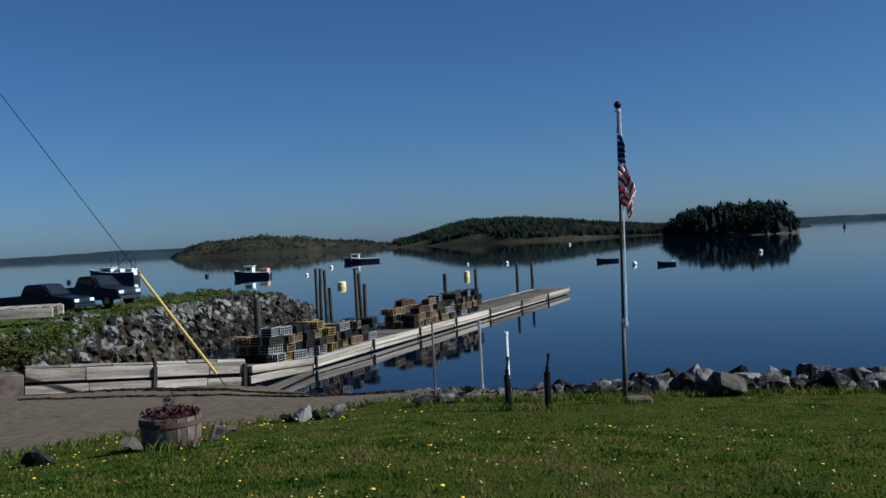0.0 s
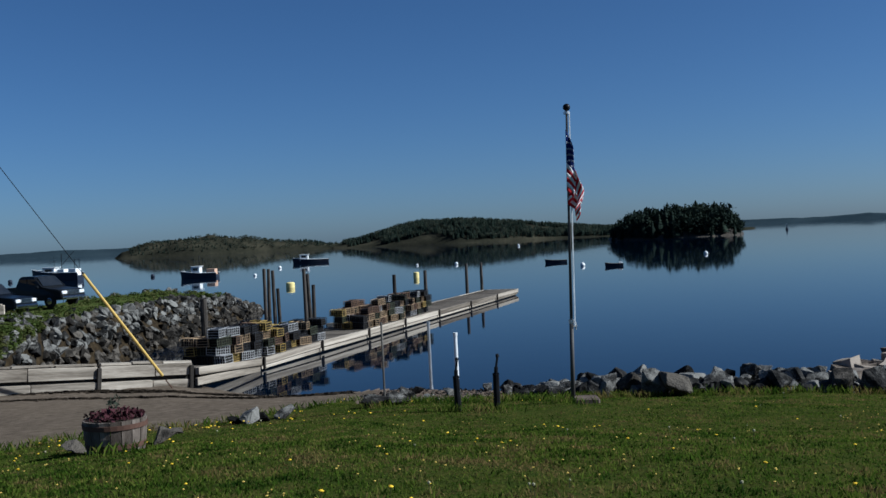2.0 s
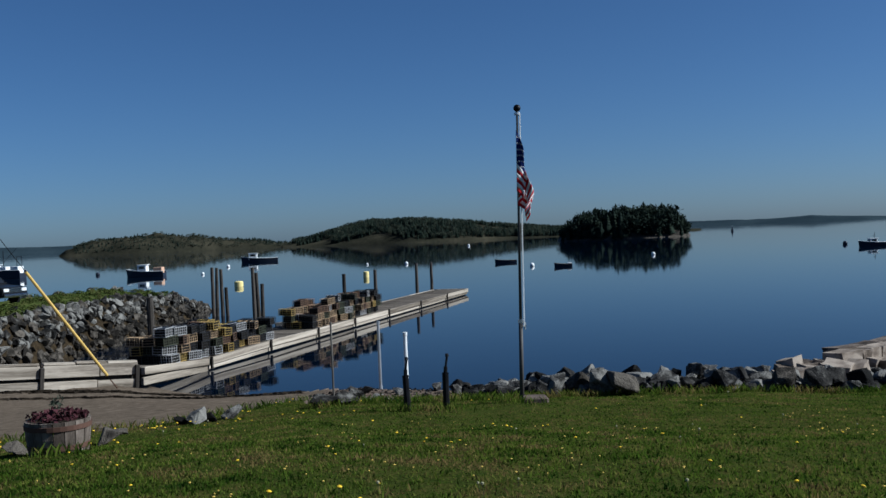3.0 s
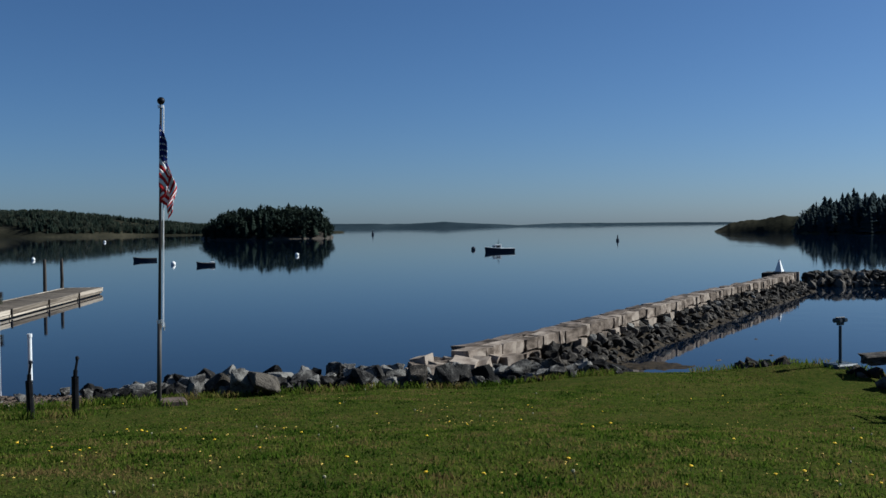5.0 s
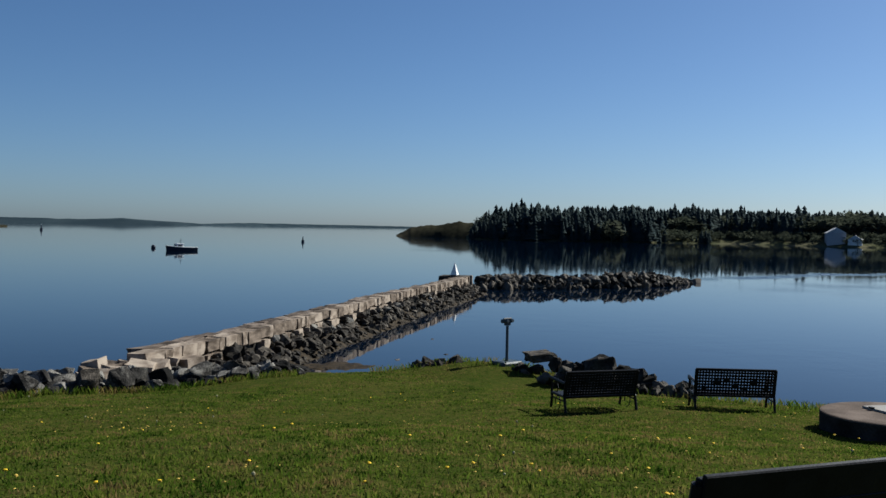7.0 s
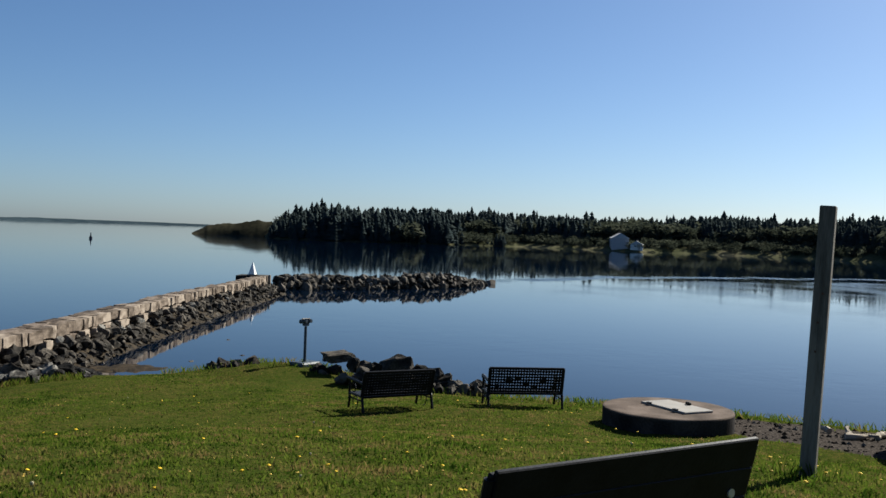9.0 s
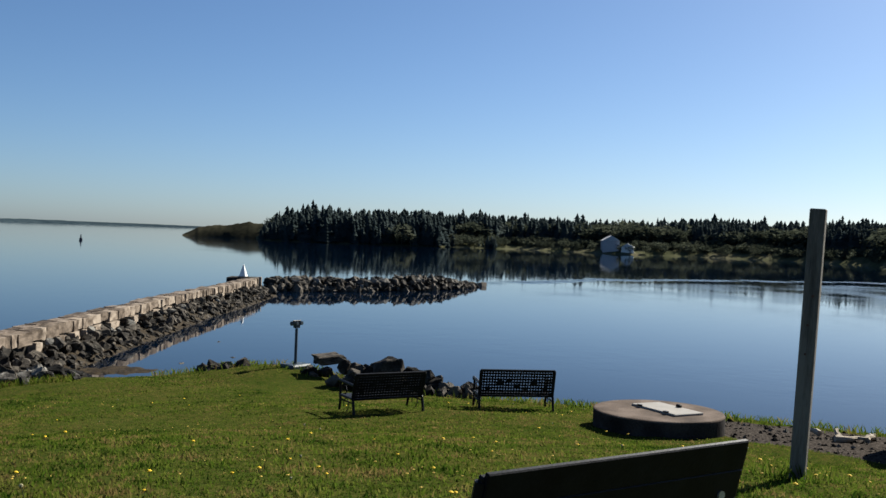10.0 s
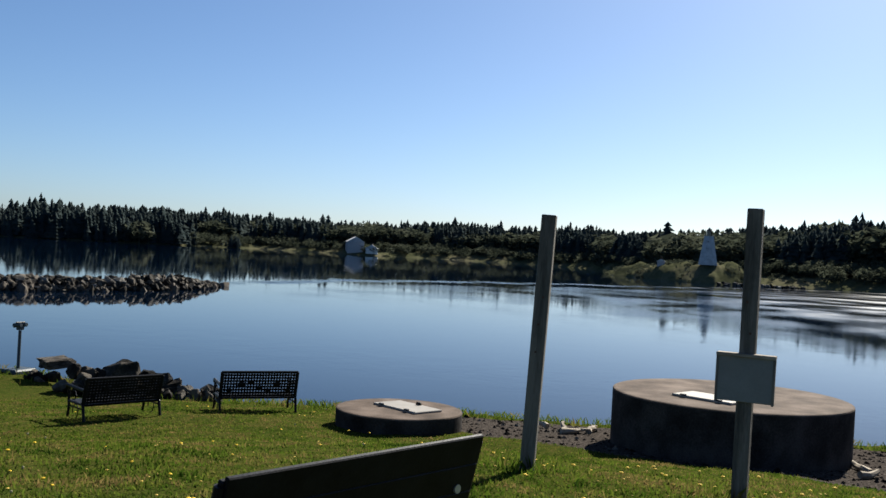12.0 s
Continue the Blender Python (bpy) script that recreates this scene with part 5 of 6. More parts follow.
def bench(p, turn, W, H, label, name="garden_bench", solid=False):
    """A cast-iron garden bench; its seat faces local +y, the back stands at y = 0."""
    root = empty(name, Matrix.Translation(p) @ pose(0, 0, 0, 0, 0, turn), label, "bench", "" if solid else "iron benches on the lawn")
    sh = H * (0.5 if solid else 0.38)
    iron = M["iron"]
    for sx in (-1, 1):
        x = sx * (W / 2 - 0.03)
        bm = bmesh.new()
        for (y0, z0), (y1, z1) in (((-0.07, 0), (-0.02, 0.2)), ((-0.02, 0.2), (0.0, sh)), ((0.0, sh), (-0.1, H))):
            rod(bm, (x, y0, z0), (x, y1, z1), 0.022, None, 8)
        for (y0, z0), (y1, z1) in (((0.46, 0), (0.42, 0.16)), ((0.42, 0.16), (0.44, sh)), ((0.44, sh), (0.42, sh + (0.01 if solid else 0.2)))):
            rod(bm, (x, y0, z0), (x, y1, z1), 0.02, None, 8)
        rod(bm, (x, 0.0, sh), (x, 0.44, sh), 0.018, None, 8)
        rod(bm, (x, 0.02, 0.16), (x, 0.42, 0.16), 0.012, None, 6)
        part("end_frame", bm, iron, root)
        bm = bmesh.new()
        if solid:
            bm.free()
            continue
        rod(bm, (x, -0.04, sh + 0.2), (x, 0.5, sh + 0.22), 0.024, None, 8)
        rod(bm, (x, 0.5, sh + 0.22), (x, 0.53, sh + 0.17), 0.024, 0.012, 8)
        for k in range(5):
            a0, a1 = k * 1.05, (k + 1) * 1.05
            rod(bm, (x, 0.28 + 0.07 * math.cos(a0), sh + 0.1 + 0.07 * math.sin(a0)), (x, 0.28 + 0.07 * math.cos(a1), sh + 0.1 + 0.07 * math.sin(a1)), 0.009, None, 5)
        part("armrest", bm, iron, root)
        bm = bmesh.new()
        for k in range(7):
            a0, a1 = -0.4 + k * 0.75, -0.4 + (k + 1) * 0.75
            rod(bm, (x, 0.2 + (0.11 - 0.008 * k) * math.cos(a0), sh * 0.5 + 0.1 * math.sin(a0)), (x, 0.2 + (0.11 - 0.008 * (k + 1)) * math.cos(a1), sh * 0.5 + 0.1 * math.sin(a1)), 0.008, None, 5)
        part("scroll", bm, iron, root)
    slat = plank_mesh("seat_slat", (W - 0.06, 0.055, 0.022), iron, 0.0, 0.004)
    for k in range(6):
        share("seat_slat", slat, Matrix.Translation((0, 0.05 + 0.075 * k, sh + 0.005)), root)
    tilt = math.degrees(math.atan2(0.1, H - sh))
    back = Matrix.Translation((0, -0.0, sh)) @ pose(0, 0, 0, tilt, 0, 0)
    hb = math.hypot(H - sh, 0.1)
    bm = bmesh.new()
    for z, t in ((-0.01, 0.034), (hb, 0.042)):
        box(bm, (W - 0.05, 0.03, t), back @ Matrix.Translation((0, 0, z)), 0.006)
    for x in (-W / 2 + 0.05, W / 2 - 0.05):
        box(bm, (0.03, 0.025, hb - 0.02), back @ Matrix.Translation((x, 0, hb / 2)))
    part("back_frame", bm, iron, root)
    if solid:
        plank = plank_mesh("back_board", (W - 0.07, 0.025, hb * 0.32), iron, 0.0, 0.005)
        for k in range(3):
            share("back_board", plank, back @ Matrix.Translation((0, -0.018, 0.06 + hb * 0.325 * (k + 0.5) * 0.97)), root)
        bm = bmesh.new()
        rod(bm, Vector((W / 2 - 0.14, -0.09, sh + 0.2)), Vector((W / 2 - 0.14, -0.03, sh + 0.2)), 0.02, 0.02, 10)
        part("bolt", bm, M["steel"], root, "bright bolt head")
        return root
    bm = bmesh.new()
    nx = int(W / 0.045)
    for k in range(1, nx):
        x = -W / 2 + W * k / nx
        box(bm, (0.024, 0.014, hb - 0.02), back @ Matrix.Translation((x, 0, hb / 2)))
    for z in np.linspace(0.03, hb - 0.05, 8):
        box(bm, (W - 0.1, 0.014, 0.03), back @ Matrix.Translation((0, 0, z)))
    part("lattice", bm, iron, root, "pierced cast lattice")
    for x, z, s in ((-0.3, 0.22, 0.06), (0.0, 0.17, 0.05), (0.3, 0.22, 0.06), (-0.5, 0.12, 0.045), (0.5, 0.12, 0.045), (0.15, 0.12, 0.04), (-0.15, 0.25, 0.04)):
        bm = bmesh.new()
        bmesh.ops.create_icosphere(bm, subdivisions=1, radius=s * W / 1.35, matrix=back @ Matrix.Translation((x * W / 1.35, 0, min(hb - 0.06, z))) @ Matrix.Diagonal((1.3, 0.25, 0.9, 1)))
        part("rosette", bm, iron, root, "cast flower ornament")
    return root


def bench_between(a0, r0, a1, r1, H, label, **kw):
    p, q = pol(a0, r0), pol(a1, r1)
    c = (p + q) / 2
    c.z = min(land(p.x, p.y), land(q.x, q.y), land(c.x, c.y)) + 0.01
    ang = math.degrees(math.atan2(q.y - p.y, q.x - p.x))
    return bench(c, ang, (q - p).length, H, label, **kw)


bench_between(-47.05, 14.65, -51.2, 15.2, 0.59, "black cast-iron garden bench with a floral back facing the sea")
bench_between(-54.3, 16.3, -58.7, 16.6, 0.67, "black iron garden bench with a lattice back facing the sea")
b3 = bench_between(-53.3, 3.49, -68.4, 4.49, 0.8, "dark bench with a solid boarded back in the near lawn", solid=True)
b3.location.z = EYE - 0.84 - 0.8


def round_slab(name, az, r, R, ztop, zbase, label, hatch):
    p = pol(az, r)
    root = empty(name, Matrix.Translation((p.x, p.y, zbase)), label, "concrete well", "round concrete wells")
    H = ztop - zbase
    bm = bmesh.new()
    prof = [(R, 0), (R, H - 0.025), (R - 0.008, H - 0.008), (R - 0.03, H), (R * 0.5, H + 0.006), (0.02, H + 0.012)]
    n = 72
    rows = [[bm.verts.new((q * math.cos(2 * math.pi * k / n), q * math.sin(2 * math.pi * k / n), z)) for k in range(n)] for q, z in prof]
    for a, b in zip(rows, rows[1:]):
        for k in range(n):
            bm.faces.new((a[k], a[(k + 1) % n], b[(k + 1) % n], b[k]))
    bm.faces.new(rows[-1])
    ob = part("drum", bm, M["concrete"], root)
    # upright faces get the dark copy, so their shade is painted on
    ob.data.materials.append(M["shaded_side"])
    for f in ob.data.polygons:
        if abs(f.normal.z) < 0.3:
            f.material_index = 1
    dx, dy, sx, sy, ang = hatch
    bm = bmesh.new()
    m = Matrix.Translation((dx, dy, H + 0.02)) @ pose(0, 0, 0, 0, 0, ang)
    box(bm, (sx, sy, 0.035), m, 0.008)
    lid = part("hatch", bm, M["hatch"], root, "pale metal access hatch")
    bm = bmesh.new()
    box(bm, (0.09, 0.05, 0.06), m @ Matrix.Translation((0, -sy / 2 + 0.04, 0.03)), 0.01)
    for q in (-0.3, 0.3):
        box(bm, (0.08, 0.04, 0.02), m @ Matrix.Translation((q * sx, sy / 2, 0.025)))
    part("hasp", bm, M["iron"], lid, "dark hasp and hinges")


M["hatch"] = principled("aluminium_plate", (0.27, 0.25, 0.225), 0.6)
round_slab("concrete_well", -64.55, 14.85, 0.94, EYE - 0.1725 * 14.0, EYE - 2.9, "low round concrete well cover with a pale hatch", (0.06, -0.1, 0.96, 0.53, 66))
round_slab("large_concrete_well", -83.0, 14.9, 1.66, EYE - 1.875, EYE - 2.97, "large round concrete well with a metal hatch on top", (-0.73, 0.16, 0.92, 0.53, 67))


def sign_post(az, r, ktop, w, lean, label, board=None):
    b = ground_at(az, r, -0.15)
    h = EYE - ktop * r - b.z
    face = az
    root = empty("sign_post", Matrix.Translation(b) @ pose(0, 0, 0, 0, 0, face - 7) @ pose(0, 0, 0, 0, lean, 0), label, "post", "square timber posts")
    bm = bmesh.new()
    box(bm, (w, w, h), Matrix.Translation((0, 0, h / 2)), 0.008)
    part("shaft", bm, M["post"], root)
    for k in range(3):
        bm = bmesh.new()
        box(bm, (0.018, 0.004, 0.018), Matrix.Translation((random.uniform(-0.02, 0.02), -w / 2 - 0.001, h * (0.5 + 0.1 * k))))
        part("nail", bm, M["rust"], root)
    if board:
        zt, zb, half = board
        zt, zb = zt - b.z, zb - b.z
        bm = bmesh.new()
        box(bm, (half * 2, 0.025, zt - zb), Matrix.Translation((0, -w / 2 - 0.016, (zt + zb) / 2)), 0.004)
        bd = part("board", bm, M["sign_back"], root, "plain grey board seen from its shaded side")
        # pale strip added as the sunlit top edge of the board
        bm = bmesh.new()
        box(bm, (half * 2 + 0.03, 0.1, 0.03), Matrix.Translation((0, -w / 2 + 0.0, zt + 0.012)), 0.004)
        part("top_ledge", bm, M["wood"], root, "pale strip for the board's sunlit top edge")
        for sx in (-1, 1):
            bm = bmesh.new()
            box(bm, (0.02, 0.05, zt - zb + 0.02), Matrix.Translation((sx * (half + 0.005), -w / 2 - 0.01, (zt + zb) / 2)), 0.003)
            part("side_strip", bm, M["post"], root)


sign_post(-72.0, 9.1, -0.0385, 0.13, 2.0, "weathered grey square timber post leaning in the grass")
sign_post(-83.75, 8.55, -0.0534, 0.125, 0.3, "weathered grey timber post carrying a small plain board", (EYE - 0.0885 * 8.5, EYE - 0.1315 * 8.5, 0.218))


def coin_viewer():
    p = ground_at(-43.85, 22.0)
    p.z = EYE - 0.1318 * 22 - 0.17
    root = empty("viewing_telescope", Matrix.Translation(p) @ Matrix.Diagonal((1, 1, 1.13, 1)), "grey public viewing binoculars on a post with a boxy foot", "binoculars")
    bm = bmesh.new()
    box(bm, (0.58, 0.45, 0.2), Matrix.Translation((0, 0, 0.04)), 0.03)
    part("foot", bm, M["viewer"], root)
    bm = bmesh.new()
    rod(bm, (0, 0, 0.08), (0, 0, 0.82), 0.035, 0.032, 12)
    rod(bm, (0, 0, 0.08), (0, 0, 0.14), 0.07, 0.04, 12)
    part("column", bm, M["viewer"], root)
    bm = bmesh.new()
    for x in (-0.07, 0.07):
        rod(bm, (x, -0.1, 0.93), (x, 0.1, 0.91), 0.035, 0.042, 12)
    box(bm, (0.14, 0.1, 0.08), Matrix.Translation((0, 0, 0.87)), 0.015)
    part("binoculars", bm, M["viewer"], root)
    bm = bmesh.new()
    box(bm, (0.24, 0.03, 0.03), Matrix.Translation((0, 0, 0.965)), 0.008)
    part("yoke", bm, M["iron"], root)
    q = Vector(p)
    q = q + Vector((-0.15, -0.35, -0.1))
    ob = share("flat_stone", BOULDERS[1][3], Matrix.Translation(q) @ Matrix.Diagonal((1.1, 0.7, 0.3, 1)))
    tagged(ob, "flat stone step beside the viewing binoculars", "rock")


coin_viewer()

# driftwood and a pale scrap lying in the gravel
for az, r, L, ang in ((-73.9, 15.6, 0.75, 20), (-74.6, 15.3, 0.5, -30), (-75.6, 15.7, 0.6, 10), (-72.8, 15.9, 0.3, 60), (-89.5, 14.5, 0.8, 30), (-90.4, 13.9, 0.6, -20)):
    p = ground_at(az, r, 0.05)
    bm = bmesh.new()
    tube(bm, [(-L / 2 + L * k / 4, random.uniform(-0.05, 0.05), random.uniform(-0.01, 0.03)) for k in range(5)], [0.05, 0.045, 0.04, 0.03, 0.018], 7)
    ob = part("driftwood", bm, M["wood"])
    ob.matrix_basis = Matrix.Translation(p) @ pose(0, 0, 0, 0, 0, ang)
    tagged(ob, "bleached piece of driftwood lying on the gravel", "driftwood", "driftwood on the gravel")


# ---- boats, buoys ----
def boat(name, az, r, L, B, heading, hullmat, label, cabin=None, free=0.8, extra=None):
    p = pol(az, r)
    root = empty(name, Matrix.Translation((p.x, p.y, 0)) @ pose(0, 0, 0, 0, 0, heading), label, "boat")
    n = 13
    outer, inner = [], []
    for k in range(n):
        u = k / (n - 1)
        x = L * (u - 0.5)
        w = B / 2 * (1 - max(0, (u - 0.45) / 0.55) ** 2.2) * (0.86 + 0.14 * min(1, u / 0.3))
        w = max(w, 0.02)
        s = free * (1 + 0.55 * u ** 3)
        outer.append([(x, -w * 0.6, -0.25), (x + 0.02 * L * u, -w * 0.92, 0.05), (x + 0.04 * L * u, -w, s), (x + 0.04 * L * u, -w + 0.06, s), (x, -w * 0.7, s * 0.62), (x, w * 0.7, s * 0.62), (x + 0.04 * L * u, w - 0.06 if w > 0.07 else 0.0, s), (x + 0.04 * L * u, w, s), (x + 0.02 * L * u, w * 0.92, 0.05), (x, w * 0.6, -0.25)])
    m = len(outer[0])
    vs = [v for r0 in outer for v in r0]
    fs = [(i * m + k, (i + 1) * m + k, (i + 1) * m + k + 1, i * m + k + 1) for i in range(n - 1) for k in range(m - 1)]
    fs += [tuple(range(m)), tuple(reversed(range((n - 1) * m, n * m)))]
    obj("hull", vs, fs, hullmat, root)
    bm = bmesh.new()
    for sy in (-1, 1):
        for k in range(n - 1):
            a, b = Vector(outer[k][7 if sy > 0 else 2]), Vector(outer[k + 1][7 if sy > 0 else 2])
            rod(bm, a, b, 0.05 if L > 5 else 0.025, None, 6)
    part("gunwale", bm, M["white"] if L > 5 else M["wood"], root, "pale rubbing strake")
    if cabin:
        x0, cl, ch, cw = cabin
        bm = bmesh.new()
        box(bm, (cl, cw, ch), Matrix.Translation((x0, 0, free * 0.6 + ch / 2)), 0.08)
        house = part("wheelhouse", bm, M["white"], root, "white wheelhouse")
        bm = bmesh.new()
        box(bm, (cl * 1.15, cw * 1.08, 0.1), Matrix.Translation((x0 - cl * 0.06, 0, free * 0.6 + ch + 0.05)), 0.03)
        part("roof", bm, M["white"], root)
        for q in (-0.28, 0.28):
            bm = bmesh.new()
            box(bm, (0.04, cw * 0.38, ch * 0.32), Matrix.Translation((x0 + cl / 2 + 0.005, q * cw, free * 0.6 + ch * 0.72)))
            part("windscreen", bm, M["window"], house)
        for sy in (-1, 1):
            bm = bmesh.new()
            box(bm, (cl * 0.6, 0.04, ch * 0.32), Matrix.Translation((x0, sy * cw / 2, free * 0.6 + ch * 0.7)))
            part("side_window", bm, M["window"], house)
        bm = bmesh.new()
        zt = free * 0.6 + ch
        rod(bm, (x0 - cl * 0.3, 0, zt), (x0 - cl * 0.3, 0, zt + ch * 1.3), 0.05, 0.03, 8)
        rod(bm, (x0 - cl * 0.3, -0.4, zt + ch * 0.7), (x0 - cl * 0.3, 0.4, zt + ch * 0.7), 0.03, None, 6)
        part("mast", bm, M["iron"], root)
        bm = bmesh.new()
        rod(bm, (x0, 0.3, zt), (x0, 0.3, zt + ch * 0.8), 0.02, None, 6)
        part("aerial", bm, M["iron"], root)
    else:
        for q in (-0.2, 0.15):
            bm = bmesh.new()
            box(bm, (0.22, B * 0.82, 0.04), Matrix.Translation((q * L, 0, free * 0.75)))
            part("thwart", bm, M["wood"], root)
    if extra:
        ex, sx, sz, mat, nm = extra
        bm = bmesh.new()
        box(bm, (sx, B * 0.7, sz), Matrix.Translation((ex, 0, free * 0.6 + sz / 2)), 0.03)
        part("stern_crate", bm, mat, root, nm)
    return root


boat("fishing_boat", 14.62, 196, 7.0, 2.5, 176, M["hull"], "moored dark-hulled fishing boat with a white wheelhouse", (0.6, 1.7, 1.6, 1.6), 0.95, (-2.4, 1.6, 1.1, M["tan"], "tan crates stacked at the stern"))
boat("lobster_boat", 8.42, 290, 10.0, 3.0, 184, M["hull"], "moored dark lobster boat with white wheelhouse and open deck", (2.0, 2.4, 1.8, 2.0), 1.0)
boat("motor_boat", -25.4, 208, 6.2, 2.2, 178, M["hull"], "moored dark motor boat with a small grey cabin", (0.6, 1.4, 0.95, 1.4), 0.7)
boat("skiff", -5.55, 181, 3.8, 1.4, 182, M["hull"], "small dark open skiff on a mooring", None, 0.45)
boat("skiff", -8.8, 152, 2.6, 1.2, 178, M["hull"], "small open skiff with a white outboard cover", None, 0.4, (-0.9, 0.5, 0.35, M["white"], "white outboard cover"))
trawler = boat("trawler", 22.05, 235, 11.0, 3.4, 172, M["hull"], "dark fishing boat with white upperworks moored behind the parked pickups", (1.4, 2.8, 1.9, 2.3), 1.75, (-4.2, 1.7, 1.5, M["white"], "white stern locker"))
bm = bmesh.new()
for p0, p1, rr in (((-1.2, 0, 2.6), (-1.2, 0, 6.0), 0.07), ((-1.2, 0, 3.4), (-4.2, 0, 6.4), 0.05), ((-4.8, -1.0, 1.8), (-4.8, -1.0, 4.6), 0.06), ((-4.8, 1.0, 1.8), (-4.8, 1.0, 4.6), 0.06), ((-4.8, -1.1, 4.6), (-4.8, 1.1, 4.6), 0.06)):
    rod(bm, p0, p1, rr, None, 6)
part("rigging", bm, M["iron"], trawler, "dark boom and stern gantry")
bm = bmesh.new()
box(bm, (1.6, 2.0, 0.7), Matrix.Translation((-1.4, 0, 2.2)), 0.05)
part("net_drum_cover", bm, M["white"], trawler, "white deck housing")
boat("dinghy", 6.35, 63.5, 3.0, 1.3, 40, M["rubber"], "dark inflatable dinghy tied at the dock", None, 0.5)


def buoy(az, r, size, mat, label, kind="ball"):
    p = pol(az, r)
    root = empty("buoy", Matrix.Translation((p.x, p.y, 0)), label, "buoy", "mooring buoys")
    bm = bmesh.new()
    if kind == "ball":
        bmesh.ops.create_uvsphere(bm, u_segments=14, v_segments=9, radius=size / 2, matrix=Matrix.Translation((0, 0, size * 0.25)))
    elif kind == "drum":
        top_ = size * (0.42 if size > 1.3 else 0.8)
        tube(bm, [(0, 0, -size * 0.3), (0, 0, top_), (0, 0, top_ + size * 0.08)], [size * 0.42, size * 0.42, size * 0.32], 18)
    else:
        rod(bm, (0, 0, -0.3), (0, 0, size * 0.35), size * 0.28, size * 0.24, 12)
        rod(bm, (0, 0, size * 0.3), (0, 0, size), size * 0.13, size * 0.06, 10)
    part("float", bm, mat, root, smooth=kind == "ball")
    bm = bmesh.new()
    rod(bm, (0, 0, size * (0.3 if size > 1.3 else 0.6)), (0, 0, size * (1.15 if kind == "spar" else 0.62 if size > 1.3 else 0.95)), size * 0.04, None, 6)
    part("eye", bm, M["steel"], root)


buoy(9.66, 131, 1.36, M["buoy_yellow"], "large yellow drum mooring buoy", "drum")
buoy(2.49, 141, 0.95, M["buoy_yellow"], "tall yellow drum mooring buoy", "drum")
for az, r, s, m in ((17.14, 222, 0.9, "hull"), (24.37, 240, 1.0, "hull"), (-7.03, 158, 0.75, "white"), (0.16, 198, 0.7, "white"), (-3.45, 440, 1.1, "white"), (-13.84, 196, 0.75, "white"), (11.6, 190, 0.6, "white"), (10.2, 240, 0.8, "white"), (-23.9, 226, 1.0, "hull"), (2.4, 205, 0.5, "white")):
    buoy(az, r, s, M[m], ("white" if m == "white" else "dark") + " ball mooring buoy afloat")
for az, r in ((-18.15, 640), (-32.08, 330)):
    buoy(az, r, 3.2 if r > 500 else 1.9, M["hull"], "dark channel marker buoy far out on the water", "spar")


